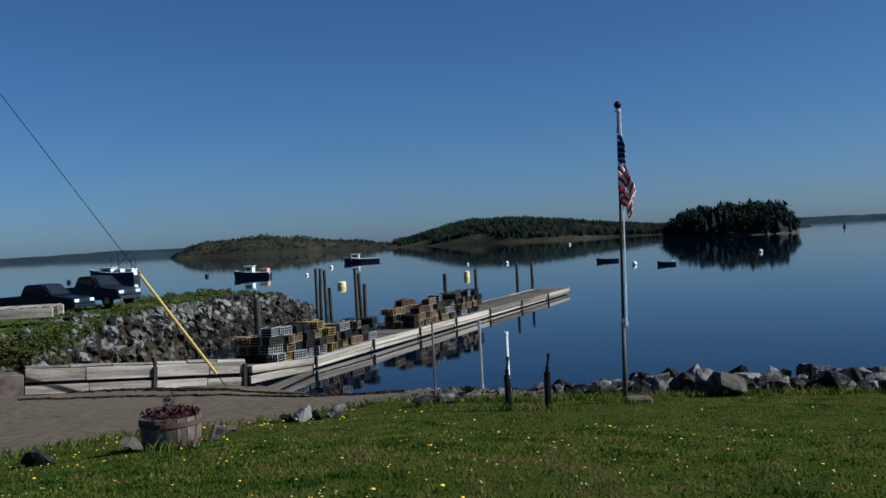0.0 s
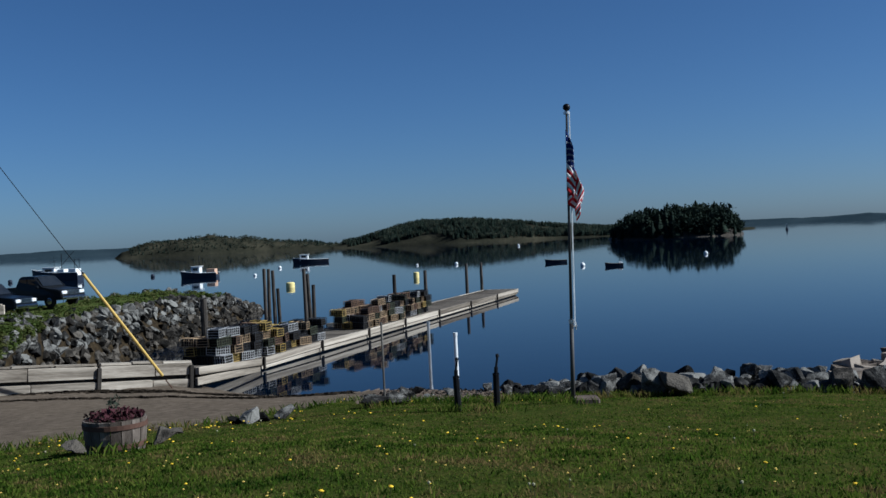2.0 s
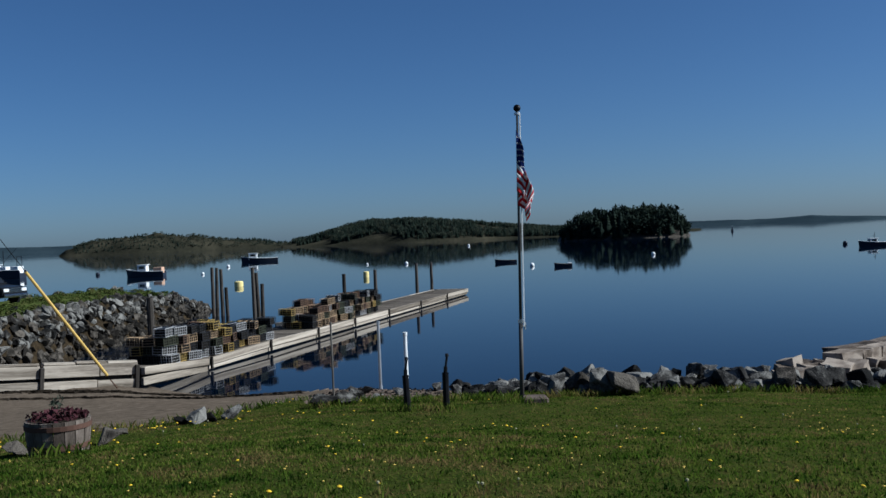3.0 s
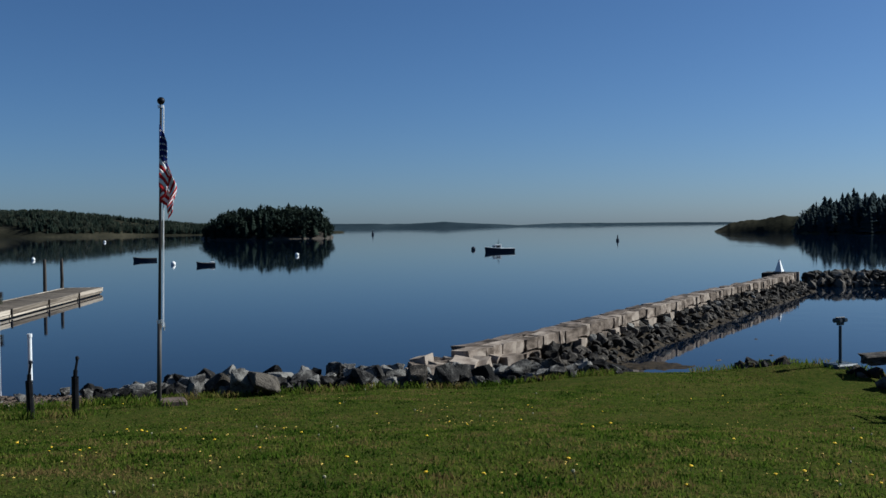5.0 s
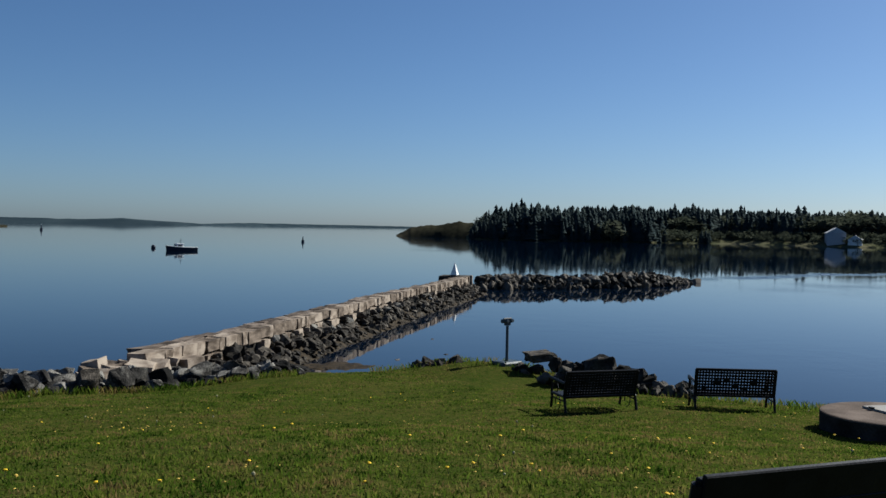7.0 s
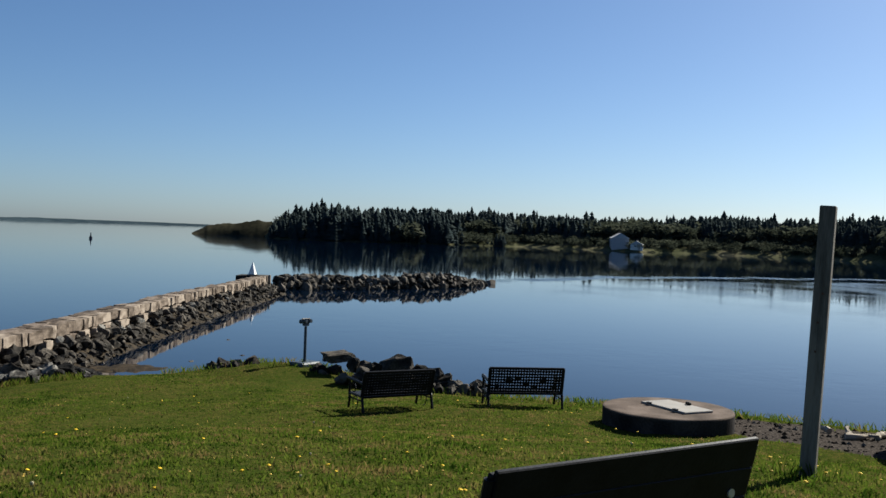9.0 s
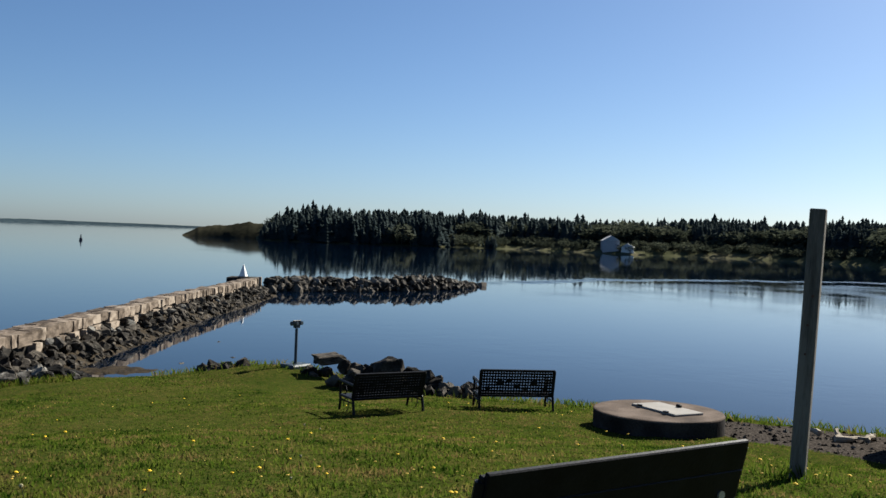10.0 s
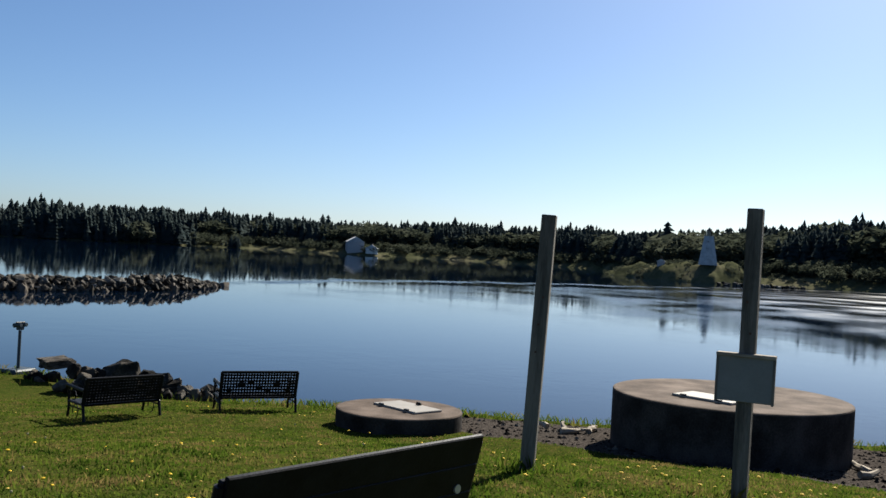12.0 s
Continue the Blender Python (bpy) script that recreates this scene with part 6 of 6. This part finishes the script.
# ---- pickups on the bank ----
def pickup(az, r, heading, paint, label):
    p = pol(az, r, 2.25 if az > 24 else 2.5)
    root = empty("pickup_truck", Matrix.Translation(p) @ pose(0, 0, 0, 0, 0, heading), label, "pickup truck", "parked pickups")
    W = 1.9
    prof = [(-2.75, 0.55), (-2.75, 1.12), (-0.95, 1.14), (-0.8, 1.82), (-0.55, 1.9), (0.45, 1.88), (1.15, 1.2), (2.5, 1.06), (2.72, 0.9), (2.75, 0.5), (2.2, 0.42), (-2.3, 0.42)]
    bm = bmesh.new()
    sides = []
    for y in (-W / 2, W / 2):
        sides.append([bm.verts.new((x, y * (0.86 if z > 1.3 else 1.0), z)) for x, z in prof])
    n = len(prof)
    bm.faces.new(sides[0])
    bm.faces.new(list(reversed(sides[1])))
    for k in range(n):
        bm.faces.new((sides[0][k], sides[0][(k + 1) % n], sides[1][(k + 1) % n], sides[1][k]))
    bmesh.ops.bevel(bm, geom=list(bm.edges), offset=0.05, segments=2, affect="EDGES")
    part("body", bm, paint, root, smooth=False)
    bm = bmesh.new()
    box(bm, (1.65, W - 0.3, 0.3), Matrix.Translation((-1.85, 0, 1.06)))
    part("load_bed", bm, M["rubber"], root)
    bm = bmesh.new()
    vs = [bm.verts.new(v) for v in ((1.1, -0.78, 1.27), (1.1, 0.78, 1.27), (0.56, 0.7, 1.83), (0.56, -0.7, 1.83))]
    bm.faces.new(vs)
    ex = bmesh.ops.extrude_face_region(bm, geom=bm.faces[:])
    bmesh.ops.translate(bm, verts=[v for v in ex["geom"] if isinstance(v, bmesh.types.BMVert)], vec=(0.03, 0, 0.02))
    part("windscreen", bm, M["window"], root)
    for sy in (-1, 1):
        for x0, x1 in ((-0.72, -0.12), (-0.06, 0.62)):
            bm = bmesh.new()
            box(bm, (x1 - x0, 0.05, 0.4), Matrix.Translation(((x0 + x1) / 2, sy * W * 0.445, 1.55)), 0.02)
            part("side_window", bm, M["window"], root)
        for x in (-1.75, 1.75):
            bm = bmesh.new()
            rod(bm, (x, sy * 0.76, 0.38), (x, sy * 0.98, 0.38), 0.38, None, 22)
            wh = part("wheel", bm, M["rubber"], root)
            bm = bmesh.new()
            rod(bm, (x, sy * 0.97, 0.38), (x, sy * 1.0, 0.38), 0.22, 0.18, 14)
            part("rim", bm, M["chrome"], wh)
        bm = bmesh.new()
        box(bm, (0.1, 0.4, 0.2), Matrix.Translation((2.7, sy * 0.68, 0.88)), 0.03)
        part("headlight", bm, M["lamp"], root)
        bm = bmesh.new()
        box(bm, (0.18, 0.12, 0.16), Matrix.Translation((0.9, sy * 1.04, 1.25)), 0.03)
        part("mirror", bm, paint, root)
    bm = bmesh.new()
    box(bm, (0.12, W * 0.96, 0.2), Matrix.Translation((2.78, 0, 0.56)), 0.04)
    part("bumper", bm, M["chrome"], root)
    bm = bmesh.new()
    for k in range(4):
        box(bm, (0.06, 0.9, 0.035), Matrix.Translation((2.74, 0, 0.78 + 0.07 * k)))
    part("grille", bm, M["chrome"], root)


pickup(22.95, 66, -24, M["truck_grey"], "dark grey pickup truck parked on the bank")
pickup(25.6, 63.0, -14, M["truck_blue"], "dark blue pickup truck parked on the bank")


def stored_float():
    root = empty("stored_float", Matrix.Translation(pol(27.3, 53, 2.82)) @ pose(0, 0, 0, 0, 0, 12), "flat weathered timber float stored on the grass", "float")
    plank = plank_mesh("deck_plank", (0.19, 2.4, 0.06), M["wood"], 0.006)
    for k in range(22):
        share("deck_plank", plank, Matrix.Translation((-2.2 + 0.2 * k, 0, 0.5)), root)
    for y in (-1.1, 0, 1.1):
        bm = bmesh.new()
        box(bm, (4.4, 0.2, 0.46), Matrix.Translation((0, y, 0.24)), 0.01)
        part("bearer", bm, M["wood"], root)


stored_float()


def utility_pole():
    a, top = pol(16.4, 38.6), pol(34.5, 30.0, 15.91)
    a.z = land(a.x, a.y)
    base = Vector((top.x, top.y, land(top.x, top.y) - 0.3))
    root = empty("utility_pole", Matrix.Translation(base), "tall timber utility pole held by a guy wire", "utility pole")
    bm = bmesh.new()
    rod(bm, (0, 0, 0), (0, 0, top.z - base.z + 0.4), 0.17, 0.11, 14)
    part("mast", bm, M["post"], root)
    bm = bmesh.new()
    box(bm, (2.2, 0.1, 0.12), Matrix.Translation((0, 0.14, top.z - base.z - 0.3)))
    part("crossarm", bm, M["post"], root)
    q = Vector(top)
    gw = empty("guy_wire", Matrix.Translation(a), "taut steel guy wire with a yellow plastic guard", "guy wire")
    d = q - a
    L = d.length
    n = d.normalized()
    bm = bmesh.new()
    rod(bm, (0, 0, 0), d, 0.013, None, 6)
    part("wire", bm, M["iron"], gw)
    s0, s1 = 0.75, 6.0
    bm = bmesh.new()
    rod(bm, n * s0, n * s1, 0.055, 0.05, 10)
    part("guard", bm, M["yellow"], gw, "yellow plastic guard tube")
    bm = bmesh.new()
    rod(bm, n * -0.2, n * 0.5, 0.022, None, 8)
    part("anchor_rod", bm, M["rust"], gw)


utility_pole()


# ---- far buildings ----
def lighthouse():
    p = pol(-81.42, 284)
    z = float(mound(-81.42, 0.36)[2]) - 0.2
    root = empty("lighthouse", Matrix.Translation((p.x, p.y, z)), "white tapered wooden lighthouse on the far shore", "lighthouse")
    H = EYE + 0.0335 * 285 - z
    bm = bmesh.new()
    bmesh.ops.create_cone(bm, cap_ends=True, segments=8, radius1=H * 0.25, radius2=H * 0.125, depth=H * 0.74, matrix=Matrix.Translation((0, 0, H * 0.37)))
    tower = part("tower", bm, M["hazed_white"], root)
    for zz in (0.2, 0.42, 0.6):
        bm = bmesh.new()
        rr = H * (0.25 - 0.125 * zz / 0.74) * 0.93
        box(bm, (0.08, 0.45, 0.7), Matrix.Translation((-rr, 0.0, H * zz)))
        part("window", bm, M["window"], tower)
    bm = bmesh.new()
    bmesh.ops.create_cone(bm, cap_ends=True, segments=8, radius1=H * 0.13, radius2=H * 0.13, depth=H * 0.03, matrix=Matrix.Translation((0, 0, H * 0.755)))
    for k in range(8):
        a = k * math.pi / 4
        rod(bm, (H * 0.125 * math.cos(a), H * 0.125 * math.sin(a), H * 0.76), (H * 0.125 * math.cos(a), H * 0.125 * math.sin(a), H * 0.82), 0.03, None, 5)
    part("gallery", bm, M["hazed_white"], root)
    bm = bmesh.new()
    rod(bm, (0, 0, H * 0.77), (0, 0, H * 0.9), H * 0.075, None, 8)
    part("lantern", bm, M["window"], root, "dark glazed lantern")
    bm = bmesh.new()
    rod(bm, (0, 0, H * 0.9), (0, 0, H), H * 0.09, 0.03, 8)
    part("cupola", bm, M["roof"], root)


lighthouse()


def house(name, az, r, z, w, d, h, turn, wall, label):
    p = pol(az, r, z)
    root = empty(name, Matrix.Translation(p) @ pose(0, 0, 0, 0, 0, turn), label, "house")
    bm = bmesh.new()
    box(bm, (w, d, h + 2), Matrix.Translation((0, 0, h / 2 - 1)))
    wl_ = part("wall", bm, wall, root)
    rise = w * 0.22
    vs = [(-w / 2 - 0.3, -d / 2 - 0.3, h - 0.1), (w / 2 + 0.3, -d / 2 - 0.3, h - 0.1), (w / 2 + 0.3, d / 2 + 0.3, h - 0.1), (-w / 2 - 0.3, d / 2 + 0.3, h - 0.1), (-w / 2 - 0.3, 0, h + rise), (w / 2 + 0.3, 0, h + rise)]
    obj("roof", vs, [(0, 1, 5, 4), (2, 3, 4, 5), (0, 4, 3), (1, 2, 5), (3, 2, 1, 0)], M["hazed_white"], root)
    for k in range(3):
        bm = bmesh.new()
        box(bm, (1.0, 0.12, 1.2), Matrix.Translation((-w * 0.3 + w * 0.3 * k, -d / 2, h * 0.55)))
        part("window", bm, M["window"], wl_)
    bm = bmesh.new()
    box(bm, (0.6, 0.6, 1.6), Matrix.Translation((w * 0.2, 0, h + rise)))
    part("chimney", bm, M["wet_rock"], root)


def set_on(land_at, az, u):
    p = land_at(az, u)
    return math.hypot(p[0], p[1]), float(p[2])


r_, z_ = set_on(main, -61.5, 0.1)
house("shore_house", -61.5, r_, z_ + 0.2, 11, 8, 4.4, 35, M["shingle"], "grey shingled house at the far water's edge")
house("boat_house", -62.5, r_ - 4, 0.9, 8, 6, 2.6, 25, M["white"], "low white boathouse beside the far water")
r_, z_ = set_on(mound, -78.9, 0.4)
house("keeper_shed", -78.9, r_, z_, 2.6, 2.2, 1.4, 10, M["shingle"], "small shed on the headland near the lighthouse")
for _ in range(60):
    az = g.uniform(-86.5, -82)
    tagged(stone("shore_rock", pol(az, 262 + g.uniform(-3, 3), 0.3), g.uniform(0.8, 1.8)), "pale rock on the shore below the lighthouse", "rock", "far shore rocks")


# ---- grass, dandelions, weeds ----
def grass_material():
    m = bpy.data.materials.new("grass_blades")
    m.use_nodes = True
    n, l = m.node_tree.nodes, m.node_tree.links
    b, out = n["Principled BSDF"], n["Material Output"]
    geo = n.new("ShaderNodeNewGeometry")
    co = n.new("ShaderNodeTexCoord")
    t = n.new("ShaderNodeTexNoise")
    t.inputs["Scale"].default_value, t.inputs["Detail"].default_value = 0.4, 8
    t.inputs["Roughness"].default_value = 0.75
    l.new(co.outputs["Object"], t.inputs["Vector"])
    s = n.new("ShaderNodeMath")
    s.operation = "MULTIPLY_ADD"
    l.new(geo.outputs["Random Per Island"], s.inputs[0])
    s.inputs[1].default_value = 0.34
    dry = n.new("ShaderNodeTexNoise")
    dry.inputs["Scale"].default_value, dry.inputs["Detail"].default_value, dry.inputs["Roughness"].default_value = 1.7, 5, 0.7
    l.new(co.outputs["Object"], dry.inputs["Vector"])
    c1 = n.new("ShaderNodeMapRange")
    c1.inputs["From Min"].default_value, c1.inputs["From Max"].default_value = 0.36, 0.64
    c1.inputs["To Min"].default_value, c1.inputs["To Max"].default_value = -0.36, 0.38
    l.new(dry.outputs["Fac"], c1.inputs["Value"])
    c2 = n.new("ShaderNodeMath")
    c2.operation = "ADD"
    l.new(c1.outputs["Result"], c2.inputs[0])
    l.new(t.outputs["Fac"], c2.inputs[1])
    l.new(c2.outputs[0], s.inputs[2])
    r = n.new("ShaderNodeValToRGB")
    e = r.color_ramp.elements
    while len(e) < 4:
        e.new(0.5)
    for k, (p, c) in enumerate(((0.26, (0.013, 0.03, 0.004)), (0.52, (0.055, 0.092, 0.009)), (0.78, (0.105, 0.13, 0.018)), (0.98, (0.16, 0.12, 0.042)))):
        e[k].position, e[k].color = p, (*c, 1)
    l.new(s.outputs[0], r.inputs["Fac"])
    l.new(r.outputs["Color"], b.inputs["Base Color"])
    b.inputs["Roughness"].default_value = 0.7
    b.inputs["Specular IOR Level"].default_value = 0.0
    tr = n.new("ShaderNodeBsdfTranslucent")
    l.new(r.outputs["Color"], tr.inputs["Color"])
    mx = n.new("ShaderNodeMixShader")
    mx.inputs[0].default_value = 0.45
    l.new(b.outputs[0], mx.inputs[1])
    l.new(tr.outputs[0], mx.inputs[2])
    l.new(mx.outputs[0], out.inputs["Surface"])
    return m


def sample_ground(az, r):
    i = np.clip(np.searchsorted(GRID["r"], r) - 1, 0, len(GRID["r"]) - 2)
    j = np.clip(np.searchsorted(GRID["az"], az) - 1, 0, len(GRID["az"]) - 2)
    u = (r - GRID["r"][i]) / (GRID["r"][i + 1] - GRID["r"][i])
    v = (az - GRID["az"][j]) / (GRID["az"][j + 1] - GRID["az"][j])
    z = GRID["z"]
    return z[i, j] * (1 - u) * (1 - v) + z[i + 1, j] * u * (1 - v) + z[i, j + 1] * (1 - u) * v + z[i + 1, j + 1] * u * v


def blades(name, az, r, h, w, mat, label, category="grass"):
    n = len(az)
    a = np.radians(az)
    x, y, z = -np.sin(a) * r, np.cos(a) * r, sample_ground(az, r) - 0.01
    t = g.uniform(0, 2 * np.pi, n)
    lean = g.uniform(0.1, 0.75, n) * h
    la = g.uniform(0, 2 * np.pi, n)
    co = np.empty((n, 4, 3))
    dx, dy = np.cos(t) * w / 2, np.sin(t) * w / 2
    co[:, 0] = np.stack([x - dx, y - dy, z], -1)
    co[:, 1] = np.stack([x + dx, y + dy, z], -1)
    mx, my = x + np.cos(la) * lean * 0.35, y + np.sin(la) * lean * 0.35
    co[:, 2] = np.stack([mx + dx * 0.8, my + dy * 0.8, z + h * 0.6], -1)
    co[:, 3] = np.stack([x + np.cos(la) * lean, y + np.sin(la) * lean, z + h], -1)
    base = np.arange(n)[:, None] * 4
    f = np.concatenate([base + np.array([[0, 1, 2]]), base + np.array([[0, 2, 3]])], 1).reshape(-1, 3)
    me = bpy.data.meshes.new(name)
    me.vertices.add(n * 4)
    me.vertices.foreach_set("co", co.ravel())
    me.loops.add(f.size)
    me.loops.foreach_set("vertex_index", f.ravel())
    me.polygons.add(len(f))
    me.polygons.foreach_set("loop_start", np.arange(len(f)) * 3)
    me.update(calc_edges=True)
    me.validate()
    me.materials.append(mat)
    return tagged(new(name, me), label, category, kind="stuff")


def on_grass(az, r):
    ok = np.array([(q < knots(p, EDGE) + 0.4) and q < road_edge(p) + g.normal() * 0.12 and gravel_at(p, q) < 0.35 + 0.3 * g.random() for p, q in zip(az, r)])
    for c, q, rad in ((-64.55, 14.85, 0.97), (-83.0, 14.9, 1.7)):
        d = (r * np.cos(np.radians(az - c)) - q) ** 2 + (r * np.sin(np.radians(az - c))) ** 2
        ok &= d > rad ** 2
    return az[ok], r[ok]


GRASS = grass_material()
N = 380000
az, r = on_grass(g.uniform(-96, 31, N), 5.5 + 19 * g.random(N) ** 0.85)
x, y = -np.sin(np.radians(az)) * r, np.cos(np.radians(az)) * r
patch = np.sin(x * 0.9 + 2 * np.sin(y * 0.6)) * np.sin(y * 1.1 + 1.5 * np.sin(x * 0.5)) * 0.5 + 0.5
blades("lawn_grass", az, r, g.uniform(0.018, 0.04, len(az)) * (0.7 + 0.6 * patch) * np.interp(r, [9, 14], [1.0, 0.75]), g.uniform(0.01, 0.02, len(az)) * (0.7 + r / 16), GRASS, "short mown lawn grass with yellowed patches")
# loose clumps of coarser grass all over the lawn
nc = 2600
ca, cr = g.uniform(-96, 31, nc), 5.8 + 12.5 * g.random(nc) ** 1.1
per = 16
az = np.repeat(ca, per) + g.normal(size=nc * per) * np.repeat(np.degrees(0.09 / cr), per)
r = np.repeat(cr, per) + g.normal(size=nc * per) * 0.09
az, r = on_grass(az, r)
blades("grass_clumps", az, r, g.uniform(0.025, 0.075, len(az)) * np.interp(r, [8, 13], [1.0, 0.65]), g.uniform(0.008, 0.018, len(az)) * (0.8 + r / 20), GRASS, "coarse clumps of longer grass in the lawn")
# taller tufts along the rocks, round posts and at the road edge
ta, trr = [], []
for _ in range(13000):
    k = g.random()
    if k < 0.45:
        a = g.uniform(-32, 6)
        q = knots(a, [(-32, 20.3), (-20, 18.9), (-13, 18.2), (-7, 17.6), (0, 17.6), (6, 18.6)]) + abs(g.normal()) * 0.6 - 0.3
    elif k < 0.66:
        a = g.uniform(-62, -36)
        q = knots(a, EDGE) - abs(g.normal()) * 0.8 + 0.3
    elif k < 0.8:
        a = g.uniform(-96, -60)
        q = knots(a, [(-96, 20.5), (-84, 17.6), (-75, 17.3), (-66, 18.0), (-60, 18.9)]) + g.normal() * 0.3
    elif k < 0.92:
        a = g.uniform(6, 29)
        q = road_edge(a) - abs(g.normal()) * 0.35
    else:
        c = [(-6.14, 16.1), (0.42, 15.7), (-1.8, 15.4), (-72, 9.1), (-83.75, 8.55), (19.5, 12.3), (5.2, 17.6)][g.integers(7)]
        a, q = c[0] + g.normal() * 14 / c[1] * 0.8, c[1] + g.normal() * 0.25
    ta.append(a)
    trr.append(q)
ta, trr = np.array(ta), np.array(trr)
blades("tall_grass", ta, trr, g.uniform(0.04, 0.17, len(ta)), g.uniform(0.008, 0.018, len(ta)), GRASS, "taller uncut grass tufts along rocks and posts")
# dandelions
fl = bpy.data.meshes.new("dandelion_flower")
bm = bmesh.new()
for k in range(3):
    bmesh.ops.create_cone(bm, cap_ends=True, segments=9, radius1=0.012 + 0.006 * k, radius2=0.021 - 0.005 * k, depth=0.008, matrix=Matrix.Translation((0, 0, 0.075 + 0.006 * k)))
bm.to_mesh(fl)
bm.free()
sd = bpy.data.meshes.new("dandelion_seed")
bm = bmesh.new()
bmesh.ops.create_icosphere(bm, subdivisions=1, radius=0.018, matrix=Matrix.Translation((0, 0, 0.12)))
bm.to_mesh(sd)
bm.free()
st = bpy.data.meshes.new("dandelion_stem")
bm = bmesh.new()
rod(bm, (0, 0, -0.01), (0, 0, 0.11), 0.003, None, 5)
bm.to_mesh(st)
bm.free()
M["petal"] = principled("dandelion_yellow", (0.75, 0.5, 0.02), 0.7)
M["seed"] = principled("seed_down", (0.3, 0.28, 0.17), 0.9)
fl.materials.append(M["petal"])
sd.materials.append(M["seed"])
st.materials.append(M["leaf"])
count = 0
while count < 280:
    k = g.random()
    if k < 0.3:
        a, q = g.uniform(4, 29), 0
        q = road_edge(a) - abs(g.normal()) * 2.2 - 0.3
    elif k < 0.5:
        a, q = g.uniform(-96, -66), 6.5 + 4.5 * g.random()
    else:
        a, q = g.uniform(-66, 29), 6.8 + 11 * g.random() ** 1.3
    if q < 6 or q > road_edge(a) or gravel_at(a, q) > 0.3:
        continue
    yellow = g.random() < (0.9 if (a > 4 or a < -66) else 0.65)
    p = pol(a, q)
    s = g.uniform(0.5, 0.85)
    root = empty("dandelion", Matrix.Translation((p.x, p.y, land(p.x, p.y))) @ pose(0, 0, 0, g.uniform(-15, 15), g.uniform(-15, 15), 0) @ Matrix.Scale(s, 4), "yellow dandelion flower in the lawn" if yellow else "white dandelion seed head in the lawn", "dandelion", "dandelions in the lawn")
    share("flower" if yellow else "seed_head", fl if yellow else sd, Matrix(), root)
    share("stem", st, Matrix.Scale(0.75 if yellow else 1, 4), root)
    count += 1

# further small flower heads in loose clusters, past counting
pv, pf, c = [], [], 0
for _ in range(95):
    a0, q0 = g.uniform(-94, 28), 6.8 + 9.5 * g.random() ** 1.2
    for _ in range(g.integers(2, 8)):
        a, q = a0 + g.normal() * 1.6, q0 + g.normal() * 0.3
        if q > road_edge(a) or q > knots(a, EDGE) - 1 or gravel_at(a, q) > 0.3 or q < 5.5 or abs(a + 64.55) + abs(q - 14.85) < 5 or abs(a + 83) + abs(q - 14.9) < 8:
            continue
        p = pol(a, q)
        z, w = land(p.x, p.y) + g.uniform(0.025, 0.045), g.uniform(0.007, 0.014)
        pv += [(p.x + w * math.cos(k * 1.047), p.y + w * math.sin(k * 1.047), z) for k in range(6)] + [(p.x, p.y, z + 0.006), (p.x, p.y, z - 0.012)]
        pf += [(c + k, c + (k + 1) % 6, c + 6) for k in range(6)] + [(c + (k + 1) % 6, c + k, c + 7) for k in range(6)]
        c += 8
M["cream"] = principled("pale_petals", (0.62, 0.44, 0.09), 0.8)
tagged(obj("small_flowers", pv, pf, M["cream"]), "pale yellow flower heads scattered in clusters over the lawn", "flowers", kind="stuff")

# flat of mud and weed laid bare at the foot of the breakwater
mv, mf = [], []
mc, ma = pol(-34.0, 40.0), radians(-34.0)
ax, ay = Vector((math.cos(ma), math.sin(ma), 0)), Vector((-math.sin(ma), math.cos(ma), 0))
for i in range(25):
    for k in range(9):
        u, v = i / 12 - 1, k / 4 - 1
        p = mc + ax * u * 2.3 + ay * (v * 1.8 + 0.6 * fract(u * 3, v, 1.0, 6))
        mv.append((p.x, p.y, 0.06 - 0.14 * (u * u + v * v) + 0.05 * fract(p.x, p.y, 0.5, 11)))
mf = [(i * 9 + k, (i + 1) * 9 + k, (i + 1) * 9 + k + 1, i * 9 + k + 1) for i in range(24) for k in range(8)]
tagged(obj("mud_flat", mv, mf, M["weed"]), "low brown flat of mud and weed in the cove", "mud", kind="structure")

# wrack line of dried weed on the ramp
wa, wr = [], []
for _ in range(3600):
    a = g.uniform(6.5, 27)
    k = g.random()
    q = knots(a, [(6, 34.5), (10, 34), (16, 36.5), (22, 38.6), (27, 39.5)]) if k < 0.7 else knots(a, [(6, 30), (12, 31), (18, 33.5), (27, 36)])
    wa.append(a)
    wr.append(q + g.normal() * (0.35 if k < 0.7 else 0.15))
M["wrack"] = principled("dried_weed", (0.022, 0.016, 0.01), 0.9)
blades("seaweed_wrack", np.array(wa), np.array(wr), g.uniform(0.02, 0.07, len(wa)), g.uniform(0.2, 0.6, len(wa)), M["wrack"], "dark line of dried seaweed across the ramp", "seaweed")

for az, r, w in ((-36.6, 38, 1.3), (-38.4, 46, 1.1), (-39.6, 50, 1.0), (-37.6, 42, 0.7), (-40.4, 44, 0.6), (-34.2, 27.5, 2.2), (-35.2, 28.5, 2.0), (-33.2, 29.5, 2.2), (-36.0, 27.6, 1.4), (-19.5, 38, 1.0), (-18.2, 40, 0.7)):
    ob = share("awash_rock", BOULDERS[1][int(r) % 10], Matrix.Translation(pol(az, r, -0.06)) @ pose(0, 0, 0, 0, 0, r * 40) @ Matrix.Diagonal((w, w * 0.6, 0.28, 1)))
    tagged(ob, "flat weedy rock just breaking the water surface", "rock", "rocks awash in the cove")
